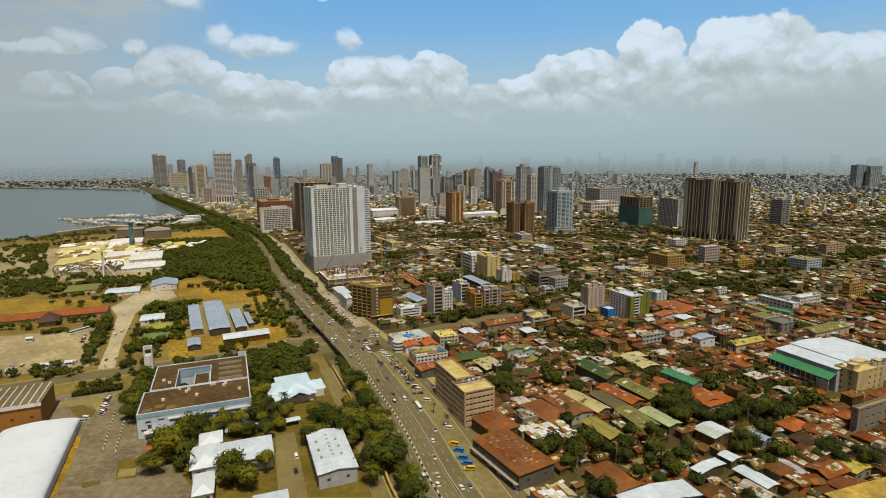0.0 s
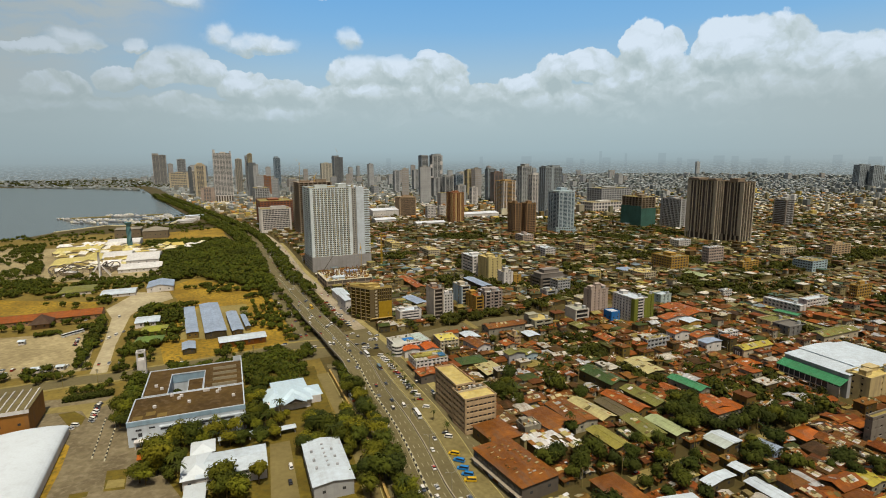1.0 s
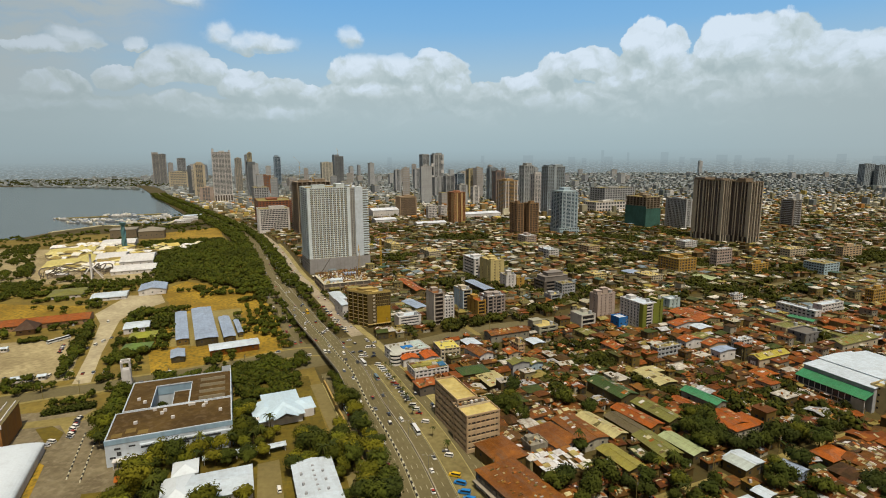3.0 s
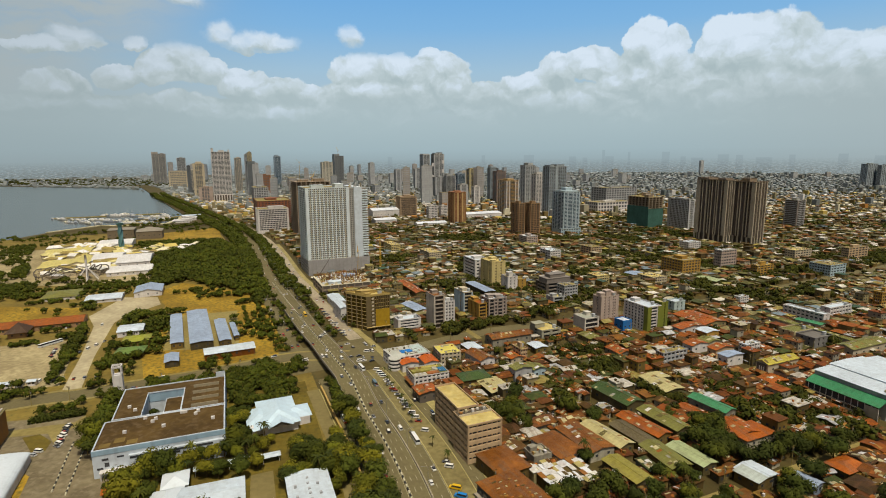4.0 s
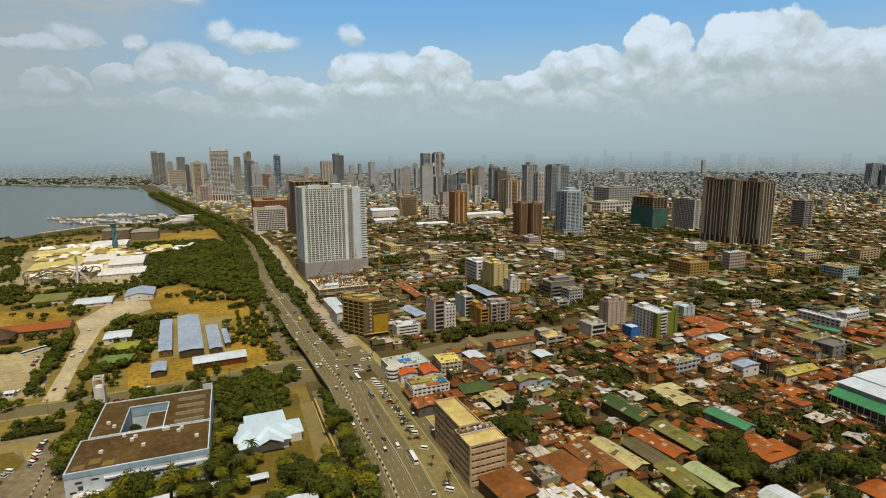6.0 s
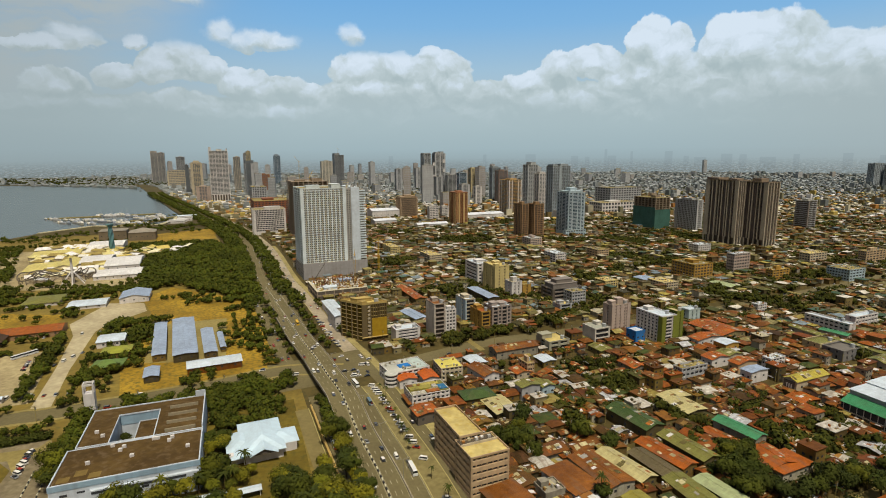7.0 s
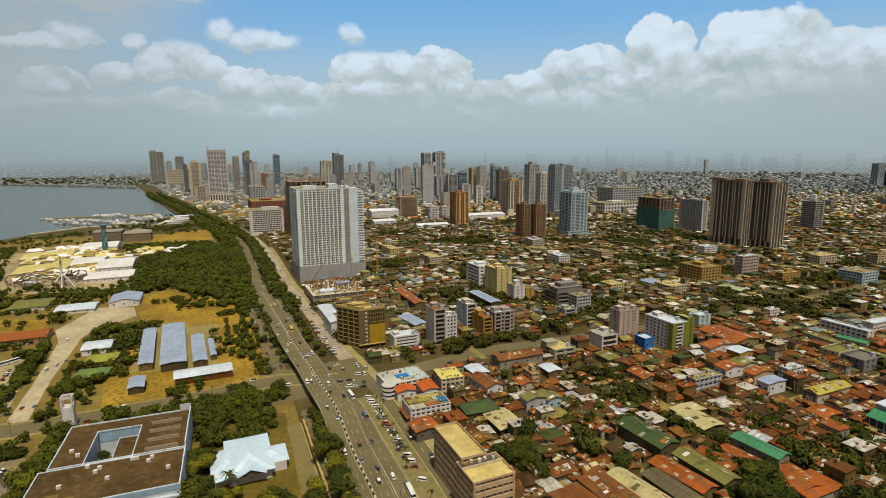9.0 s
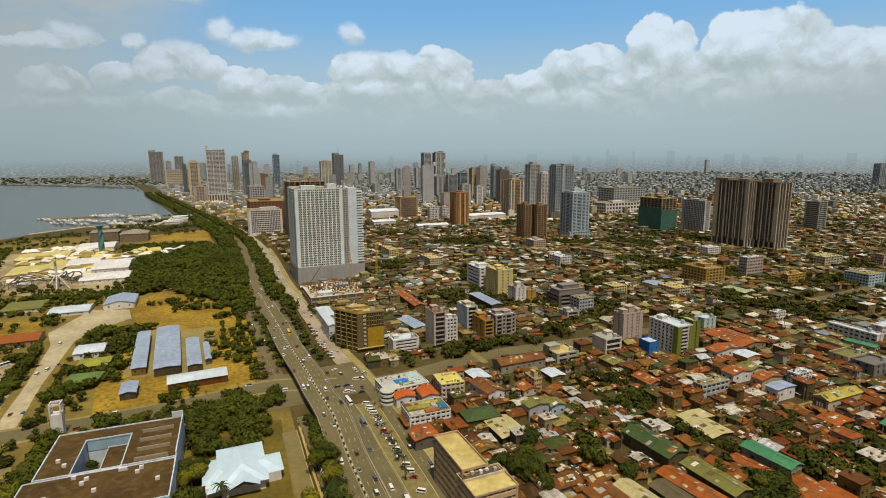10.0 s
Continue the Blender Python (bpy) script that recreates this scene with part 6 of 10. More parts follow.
for k in range(3):
    m = Mesh()
    m.box(-0.56, 2.4 + 1.4 * k, 3.0, -0.5, 3.1 + 1.4 * k, 5.6)
    part("bar", m, WHITE, bn)
shed("olive_school_hall", "long olive roofed school block", "building", 282.9, 397.1, 24, 42.2, 12.1, 6.7, SHEET_OLIVE, CREAM, rise=2.0, along="x", group=LR)
shed("white_edge_roof", "large pale flat roof", "building", 72.2, 188.8, 18.3, 32.3, 10.2, 6, SHEET_WHITE, rise=1.5, group=LR)
shed("pale_roof_house", "pale green sheet roofed house", "house", 131.2, 244.8, 29.7, 12.2, 10.6, 5, sheet("pale_green_roof2", (0.50, 0.56, 0.50), streak=0.15), rise=0.8, group=LR)
shed("pale_roof_house", "small white sheet roofed house", "house", 129.4, 225.7, 31.6, 5.9, 6.3, 4.5, SHEET_WHITE, rise=0.5, group=LR)
shed("pale_roof_house", "long white sheet roofed house", "house", 110.5, 215.3, 28.4, 16.0, 4.6, 5, SHEET_WHITE, rise=0.8, group=LR)
shed("pale_roof_house", "narrow white sheet roof", "house", 133.4, 205.2, 25.5, 6.8, 15.3, 4.5, SHEET_WHITE, rise=0.6, group=LR)
shed("blue_roof_house", "narrow pale blue painted house", "house", 152.8, 241.8, 32.0, 6.3, 9.7, 5, SHEET_BLUE, SHEET_BLUE, rise=0.8, group=LR)
shed("yellow_roof_house", "ochre yellow sheet roofed house", "house", 176.8, 214.5, 24.6, 11.9, 8.1, 5, SHEET_YEL, rise=0.8, group=LR)
shed("rust_roof_row", "rusted broad sheet roof near the road", "building", 70.4, 202.1, 26.6, 12.5, 19.6, 5, SHEET_RUST, rise=0.8, kind="hip", group=LR)
patchwork("white patched roof of loose sheets by the pavement", 38.6, 195.1, 22.2, 16.3, 10.6, 5, 4)
patchwork("white and rust patched roof of loose sheets", 46.0, 238.6, 24.6, 24.3, 19.1, 5, 3)
shed("rust_roof_row", "deep orange rusted sheet roof", "building", 145.1, 278.7, 24.7, 20.7, 13.0, 5, SHEET_RED, rise=1.0, kind="hip", group=LR)
block("grey_party_block", "bare grey concrete block with few windows", "building", 207.2, 254.6, 24, 43.9, 3.2, 14.0, plaster("bare_grey", (0.22, 0.20, 0.17), streak=0.5), 3, (8, 3), band=0.75, pier=0.6, roofmat=CONCRETE, group=MR, penthouse=False)
shed("gold_terrace", "large ochre stained flat roof", "building", 154.0, 185.0, 18.3, 42.9, 11.0, 8, surface("ochre_deck", (0.50, 0.36, 0.13), grain=0.5, blotch=0.12, amount=0.7, streak=0.7, stain=(0.26, 0.15, 0.045)), kind="flat", group=LR)

# ---- the compound beside the boulevard ----
CP = "compound buildings"
bx, by, brot, bw, bd, bh = -155.9, 256.5, 21.7, 54.8, 68.9, 12.8
t = thing("courtyard_office", "long pale blue office with a brown flat roof", "office", bx, by, brot)
claim(bx, by, brot, bw, bd)
BLUEW = plaster("pale_blue_wall", (0.56, 0.62, 0.67))
FASCIA = plaster("blue_fascia", (0.30, 0.43, 0.52))
m = Mesh()
m.box(0, 0, 0, bw, bd * 0.42, bh)
m.box(bw * 0.05, bd * 0.42, 0, bw * 0.28, bd, bh)
m.box(bw * 0.62, bd * 0.42, 0, bw, bd, bh)
m.box(bw * 0.28, bd * 0.86, 0, bw * 0.62, bd, bh)
m.box(bw * 0.45, bd * 0.45, 0, bw * 0.6, bd * 0.8, bh - 3)
part("wall", m, BLUEW, t)
for x0, y0, x1, y1, z in ((0.6, 0.6, bw - 0.6, bd * 0.42, bh), (bw * 0.05 + 0.6, bd * 0.42, bw * 0.28, bd - 0.6, bh), (bw * 0.62, bd * 0.42, bw - 0.6, bd - 0.6, bh), (bw * 0.28, bd * 0.86, bw * 0.62, bd - 0.6, bh), (bw * 0.45, bd * 0.45, bw * 0.6, bd * 0.8, bh - 3)):
    m = Mesh()
    m.box(x0, y0, z, x1, y1, z + 0.25)
    part("roof_felt", m, BITUMEN, t)
for x0, y0, x1, y1, hh_, tt in ((0, 0, bw, bd * 0.42, 0.5, 0.5), (bw * 0.05, bd * 0.43, bw, bd, 0.7, 0.5), (bw * 0.28, bd * 0.42, bw * 0.62, bd * 0.86, 0.6, 0.4), (bw * 0.45, bd * 0.45, bw * 0.6, bd * 0.8, -2.4, 0.3)):
    m = Mesh()
    ring(m, x0, y0, x1, y1, bh - (3 if hh_ < 0 else 0), bh + hh_, tt)
    part("parapet", m, BLUEW, t)
m = Mesh()
m.box(bw - 0.5, bd * 0.45, bh, bw, bd, bh + 2.0)
part("screen_wall", m, BLUEW, t)
m = Mesh()
m.box(bw - 5, bd - 0.5, bh, bw, bd, bh + 3.6)
part("screen_wall", m, BLUEW, t)
lv = Mesh()
lv.add([(0, 0, 0), (bw * 0.24, 0, 0), (bw * 0.24, 2.6, 0), (0, 2.6, 0), (0, 0, 1.6), (bw * 0.24, 0, 1.6), (bw * 0.24, 0.5, 1.6), (0, 0.5, 1.6)], [(4, 5, 6, 7), (0, 1, 5, 4), (1, 2, 6, 5), (2, 3, 7, 6), (3, 0, 4, 7)])
lme = lv.make("roof_louvre")
for i in range(4):
    part("roof_louvre", lme, surface("louvre_brown", (0.30, 0.265, 0.23), amount=0.3), t, loc=(bw * 0.70, bd * (0.46 + 0.125 * i), bh + 0.25))
wm = Mesh()
wm.box(-1.6, -0.06, 0, 1.6, 0.05, 1.1)
wme = wm.make("window")
for i in range(7):
    part("window", wme, WINDOW, t, loc=(bw * (0.33 + 0.1 * i), 0, bh * 0.55))
m = Mesh()
m.box(bw * 0.26, -1.5, 0, bw * 0.99, 0, bh * 0.72)
part("front_bay", m, BLUEW, t)
m = Mesh()
m.box(bw * 0.27, -1.62, bh * 0.6, bw * 0.9, -1.5, bh * 0.68)
part("ribbon_window", m, WINDOW, t)
for k, (fx, fy) in enumerate([(0.4, 0.3), (0.42, 0.34), (0.75, 0.32), (0.77, 0.36), (0.16, 0.62), (0.22, 0.55), (0.5, 0.2), (0.2, 0.2), (0.9, 0.2), (0.63, 0.38), (0.66, 0.38), (0.33, 0.38)]):
    m = Mesh()
    m.box(-0.8, -0.6, 0, 0.8, 0.6, 1.3)
    part("air_conditioner", m, WHITE, t, loc=(bw * fx, bd * fy, bh + 0.25))

for fx, fz, ww_, hh_ in ((0.05, 0.30, 1.2, 0.5), (0.09, 0.62, 1.3, 0.5), (0.10, 0.38, 0.9, 1.0), (0.09, 0.2, 1.3, 0.4), (0.20, 0.66, 1.4, 0.4), (0.62, 0.50, 1.3, 0.5), (0.86, 0.42, 1.2, 0.5)):
    m = Mesh()
    yo = -1.5 if fx > 0.25 else 0
    m.box(bw * fx - ww_, yo - 0.07, bh * fz, bw * fx + ww_, yo + 0.02, bh * fz + 2 * hh_)
    part("window", m, WINDOW, t)
for x0, y0, x1, y1 in ((-0.14, -0.16, bw + 0.14, -0.02), (-0.14, -0.02, -0.01, bd * 0.42)):
    m = Mesh()
    m.box(x0, y0, bh - 2.0, x1, y1, bh + 0.3)
    part("fascia", m, FASCIA, t)
m = Mesh()
m.box(bw * 0.28, bd * 0.86 - 0.2, bh - 5, bw * 0.62, bd * 0.86 - 0.02, bh + 0.4)
part("court_wall", m, FASCIA, t)
m = Mesh()
m.box(bw * 0.05, -3.4, 3.4, bw * 0.25, -0.02, 3.8)
for px_ in (0.06, 0.24):
    m.box(bw * px_ - 0.2, -3.3, 0, bw * px_ + 0.2, -2.9, 3.4)
part("entrance_canopy", m, WHITE, t)
for k in range(3):
    m = Mesh()
    m.box(bw * (0.04 + 0.10 * k), 2.0 + 3.0 * (k % 2), bh + 0.26, bw * (0.12 + 0.10 * k), 6.0 + 3.5 * (k % 2), bh + 0.30)
    part("roof_patch", m, surface("bleached_felt", (0.20, 0.14, 0.075), grain=0.3, amount=0.5), t)
# the white cross-gabled hall
hx, hy, hrot, hw, hd, hh = -97.9, 290.0, 24, 27.6, 34, 6.8
ICE = sheet("ice_white_roof", (0.55, 0.69, 0.77), streak=0.08, amount=0.15, patchy=0.1)
t = thing("cross_gable_hall", "white hall with crossing sheet roofs", "hall", hx, hy, hrot)
claim(hx, hy, hrot, hw + 4, hd)
hh = 5.0
m = Mesh()
m.box(hw * 0.22, 2, 0, hw * 0.86, hd - 2, hh)
m.box(0, 4, 0, hw * 0.22, 20, hh - 0.6)
m.box(hw * 0.86, 6, 0, hw + 3, 19, hh - 0.6)
part("wall", m, WHITE, t)
m = Mesh()
m.hip(hw * 0.2, 1, hw * 0.88, hd - 1, hh + 0.1, 4.2, 0.8)
part("main_roof", m, ICE, t)
m = Mesh()
m.hip(-0.5, 8, hw * 0.4, 26, hh - 0.6, 2.6, 0.8)
part("west_roof", m, ICE, t)
m = Mesh()
m.hip(hw * 0.6, 7, hw + 3.5, 21, hh - 0.6, 2.6, 0.8)
part("east_roof", m, ICE, t)
m = Mesh()
m.gable(hw * 0.34, -1.5, hw * 0.74, 12, hh + 0.3, 2.8, "y", 0.8)
part("porch_roof", m, ICE, t)
m = Mesh()
m.hip(1, 2, hw * 0.2, 11, hh - 1.4, 1.6, 0.6)
part("corner_roof", m, ICE, t)
m = Mesh()
m.add([(hw * 0.36, -1.6, hh + 0.2), (hw * 0.72, -1.6, hh + 0.2), (hw * 0.54, -1.6, hh + 2.5)], [(0, 1, 2)])
part("gable_vent", m, DARKP, t)
shed("skylight_shed", "white sheet roofed shed with small roof vents", "shed", -54.0, 212.8, 21.4, 16.7, 36.9, 7, SHEET_WHITE, GREYP, rise=1.2, group=CP)
shed("long_white_hall", "long white roofed hall", "hall", -106.0, 220.7, 21.0, 28.6, 19.2, 6, SHEET_WHITE, WHITE, rise=1.2, along="x", group=CP)
shed("long_white_hall", "long white roofed hall nearer the gate", "hall", -71.4, 183.7, 19.9, 12.6, 16.8, 6, SHEET_WHITE, WHITE, rise=1.2, along="x", group=CP)
shed("walkway_roof", "white covered walkway", "walkway", -111.6, 257.8, 24, 21.6, 3, 3.1, SHEET_WHITE, WHITE, rise=0.5, along="x", group=CP, posts=True)
shed("walkway_roof", "white covered walkway", "walkway", -91.4, 265.1, 24, 15.1, 3.5, 2.9, SHEET_WHITE, WHITE, rise=0.5, along="x", group=CP, posts=True)
shed("blue_roof_market", "long pale blue sheet roof", "market hall", -203.7, 420.7, 26.5, 8.2, 83.2, 5, SHEET_BLUE, rise=0.5, group=CP)
shed("blue_roof_market", "broad pale blue sheet roof", "market hall", -188.3, 419.4, 26.5, 15.4, 95.3, 5.5, SHEET_BLUE, rise=0.7, group=CP)
shed("blue_roof_market", "narrow pale blue sheet roof", "market hall", -169.4, 426.3, 26.5, 8.0, 59.6, 5, SHEET_BLUE, rise=0.8, group=CP)
shed("blue_roof_market", "thin pale blue sheet roof", "market hall", -164.0, 440.8, 26.5, 3.1, 37.9, 4, SHEET_BLUE, rise=0.5, group=CP)
shed("blue_roof_hut", "small hut with blue sheet roof", "hut", -190.1, 385.1, 25.6, 8.3, 17.5, 4, SHEET_BLUE, rise=1.0, group=CP)
shed("white_roof_depot", "long white roofed depot", "depot", -168.4, 398.1, 26.0, 33.4, 14.3, 4.5, SHEET_WHITE, SHEET_RUST, rise=1.6, along="x", group=CP)
shed("white_roof_house", "white roofed house among trees", "house", -260.5, 448.5, 22.6, 18.1, 19.8, 4.5, SHEET_WHITE, WHITE, rise=1.4, group=CP, along="x")
shed("lime_roof_house", "lime green sheet roofed house", "house", -243.1, 425.2, 21.1, 18.5, 16.2, 4, sheet("lime_roof", (0.30, 0.32, 0.08)), rise=2.5, kind="hip", group=CP)
shed("green_roof_house", "green sheet roofed house among trees", "house", -235.0, 401.4, 16.0, 18.5, 15.1, 3.5, sheet("mid_green_roof", (0.14, 0.22, 0.10)), rise=2.5, kind="hip", group=CP)
shed("red_long_hall", "long red tiled hall with pavilions", "hall", -401.0, 438.5, 24, 101.3, 22, 4.4, sheet("tile_red_roof", (0.34, 0.105, 0.04), amount=0.4, streak=0.4), BROWN, rise=3.0, along="x", group=CP)
shed("hall_pavilion", "dark brown pavilion of the long hall", "pavilion", -346.0, 446.0, 24, 12.0, 14, 4.6, plaster("dark_tiles", (0.075, 0.045, 0.03)), BROWN, rise=6.5, kind="hip", group=CP, over=2.0)
shed("blue_roof_stage", "pale blue roofed open stage", "hall", -318.1, 573.6, 24, 25.4, 34, 5.0, SHEET_BLUE, WHITE, rise=3.0, group=CP)
shed("white_roof_row", "low row of white sheet roofs", "building", -353.4, 550.3, 24, 31.1, 26, 3.0, SHEET_WHITE, WHITE, rise=1.5, along="x", group=CP)
shed("olive_pavilion", "olive green hipped roof pavilion", "pavilion", -403.5, 558.8, 24, 30.7, 34, 3.1, SHEET_OLIVE, WHITE, rise=3.0, kind="hip", group=CP)
shed("brown_hall", "wide brown concrete hall by the bay", "hall", -594.5, 977.9, 24, 41.7, 40, 15.6, plaster("bay_hall", (0.27, 0.245, 0.20)), plaster("bay_hall_wall", (0.20, 0.165, 0.12)), rise=1.0, kind="flat", group=CP)
shed("brown_hall", "wide brown hall with a sloping roof", "hall", -542.7, 975.4, 24, 41.4, 40, 13.5, MATS["bay_hall"], MATS["bay_hall_wall"], rise=6.0, kind="hip", group=CP)
for x, y, w in ((-291.0, 342.0, 4.5), (-276.0, 352.0, 5.5), (-269.0, 354.5, 3.8), (-262.0, 356.5, 4.2), (-316.0, 336.0, 4.0), (-328.0, 408.0, 4.0)):
    shed("guard_hut", "small white hut beside the parking lot", "hut", x, y, 18, w, 3.6, 2.8, SHEET_WHITE, WHITE, rise=0.8, group="huts by the lot", along="x")
# amusement park roofs
AP = "amusement park roofs"
YELP = sheet("cream_yellow_roof", (0.66, 0.58, 0.36), patchy=0.5)
PARKW = sheet("park_white_roof", (0.74, 0.75, 0.73), streak=0.15, patchy=0.3)
shed("park_hall", "cream roofed amusement hall", "hall", -510.9, 699.1, 24, 30.2, 62, 5.3, YELP, CREAM, rise=2.5, along="x", group=AP)
shed("park_hall", "yellow roofed amusement hall", "hall", -480.4, 709.3, 24, 22.0, 60, 7.7, YELP, CREAM, rise=3.5, group=AP)
shed("park_hall", "white roofed amusement hall", "hall", -408.7, 674.2, 24, 48.7, 44, 4.4, PARKW, WHITE, rise=3.0, along="x", group=AP)
shed("park_hall", "white roofed amusement hall", "hall", -426.4, 722.8, 24, 39.0, 70, 7.0, PARKW, WHITE, rise=4.0, along="x", group=AP)
shed("park_hall", "white roofed amusement hall", "hall", -470.3, 740.6, 24, 34.4, 60, 7.2, PARKW, WHITE, rise=3.0, along="x", group=AP)
shed("park_hall", "cream roofed amusement hall", "hall", -573.7, 792.9, 24, 57.6, 60, 5.1, YELP, CREAM, rise=3.0, along="x", group=AP)
shed("park_hall", "white roofed amusement hall", "hall", -542.5, 868.6, 24, 46.8, 60, 7.4, PARKW, WHITE, rise=3.0, along="x", group=AP)
# small roofs, stalls and awnings crowded between the rides
STALL = surface("stall_roofs", [(0.74, 0.74, 0.70), (0.66, 0.60, 0.42), (0.72, 0.69, 0.58), (0.56, 0.46, 0.26), (0.78, 0.78, 0.76), (0.30, 0.24, 0.15)], by="object", grain=0.4, blotch=0.1, amount=0.3, streak=0.2)
grs = random.Random(21)
px0, py0 = -509.1, 629.1
px1, py1 = -453.0, 887.7
for _ in range(520):
    u, v = grs.random(), grs.random()
    x, y = px0 + (px1 - px0) * u + 120 * (v - 0.5), py0 + (py1 - py0) * v
    if _ >= 110:
        # rows that follow the park's long axis
        x, y = -450.0 - 150.0 * u + 110.0 * (v - 0.5), 665.0 + 215.0 * u + 75.0 * (v - 0.5)
    w, d, h, r = grs.uniform(7, 24), grs.uniform(7, 16), grs.uniform(3, 7), grs.uniform(1.0, 4.0)
    if taken(x + w * 0.35, y + d * 0.35, 0.5) or taken(x, y, 0.5) or x / y < -0.725:
        continue
    t = thing("park_stall", "pale roofed stall of the amusement park", "stall", x, y, 24 + grs.uniform(-40, 40), AP)
    claim(x, y, 24, w * 0.5, d * 0.5)
    m = Mesh()
    m.box(0, 0, 0, w, d, h)
    part("wall", m, CREAM, t)
    m = Mesh()
    if grs.random() < 0.5:
        m.hip(0, 0, w, d, h + 0.1, r, 0.6)
    else:
        m.gable(0, 0, w, d, h + 0.1, r, grs.choice("xy"), 0.6)
    part("roof", m, STALL, t)
# hall with the barrel roof at the compound edge
ex, ey = -195.1, 271.5
t = thing("barrel_roof_hall", "white barrel vaulted tent hall", "hall", ex, ey, 24)
L_, W_ = 105.0, 34.0
claim(ex + math.sin(radians(24)) * L_ - math.cos(radians(24)) * W_, ey - math.cos(radians(24)) * L_ - math.sin(radians(24)) * W_, 24, W_, L_)
m = Mesh()
n = 20
vs = []
LENS = [(0.0, 0.45), (-3.0, 0.72), (-8.0, 0.95), (-14.0, 1.0), (-L_, 1.0)]
for yy, k in LENS:
    vs += [(-W_ / 2 + W_ / 2 * math.cos(math.pi * i / n), yy, 4 + 5.0 * k * math.sin(math.pi * i / n)) for i in range(n + 1)]
m.add(vs, [(r * (n + 1) + i, r * (n + 1) + i + 1, r * (n + 1) + i + n + 2, r * (n + 1) + i + n + 1) for r in range(len(LENS) - 1) for i in range(n)] + [tuple(range(n, -1, -1)), tuple(range((len(LENS) - 1) * (n + 1), len(LENS) * (n + 1)))])
part("vault", m, surface("tent_white", (0.60, 0.65, 0.67), rough=0.6, amount=0.12, streak=0.1), t)
m = Mesh()
m.box(-W_ + 0.3, -L_ + 0.3, 0, -0.3, -0.3, 4.0)
part("side_wall", m, WHITE, t)
shed("orange_hall", "orange brown hall with a pale flat roof", "hall", -237.3, 259.5, 24, 25.2, 30, 14.0, surface("grey_flat_deck", (0.17, 0.145, 0.105), grain=0.3, amount=0.5, streak=0.5), plaster("burnt_orange", (0.33, 0.15, 0.035)), kind="flat", group=CP)

oh = bpy.data.objects["orange_hall"]
m = Mesh()
for k in range(7):
    m.box(1.0 + 3.8 * k, 0.3, 14.3, 1.5 + 3.8 * k, 29.7, 14.75)
tagged(part("rib_grid", m, WHITE, oh), kind="stuff")
m = Mesh()
m.box(-0.7, -0.75, 12.6, 25.9, -0.61, 14.6)
part("fascia", m, WHITE, oh)

# white campanile-like tank tower
x_, y_ = -198.2, 346.6
t = thing("tank_tower", "slender white concrete tower with an open top", "tower", x_, y_, 24)
m = Mesh()
m.box(-2.6, -2.6, 0, 2.6, 2.6, 12)
part("shaft", m, WHITE, t)
for sx in (-2.3, 2.3):
    for sy in (-2.3, 2.3):
        m = Mesh()
        m.box(sx - 0.35, sy - 0.35, 12, sx + 0.35, sy + 0.35, 16.5)
        part("corner_post", m, WHITE, t)
m = Mesh()
ring(m, -2.65, -2.65, 2.65, 2.65, 16.5, 17.6, 0.5)
part("cap", m, WHITE, t)
claim(x_ - 3, y_ - 3, 0, 6, 6)

# ---- houses ----
UX, UY = math.cos(radians(24)), math.sin(radians(24))


def to_town(a, b):
    return a * UX - b * UY, a * UY + b * UX


def seen(x, y, extra=60):
    return y > 130 and abs(x) < 0.86 * y + extra


def mid_off(x, y):
    """Distance to the right of the boulevard's middle."""
    for i in range(len(MEDIAN) - 1):
        (x0, y0), (x1, y1) = MEDIAN[i], MEDIAN[i + 1]
        if y0 <= y < y1:
            return (x - (x0 + (x1 - x0) * (y - y0) / (y1 - y0))) * 0.91
    return 1e3 if y < MEDIAN[0][1] else 400


def cross_off(x, y):
    best = 1e9
    for p in CROSS[::2]:
        best = min(best, (p.x - x) ** 2 + (p.y - y) ** 2)
    return math.sqrt(best)


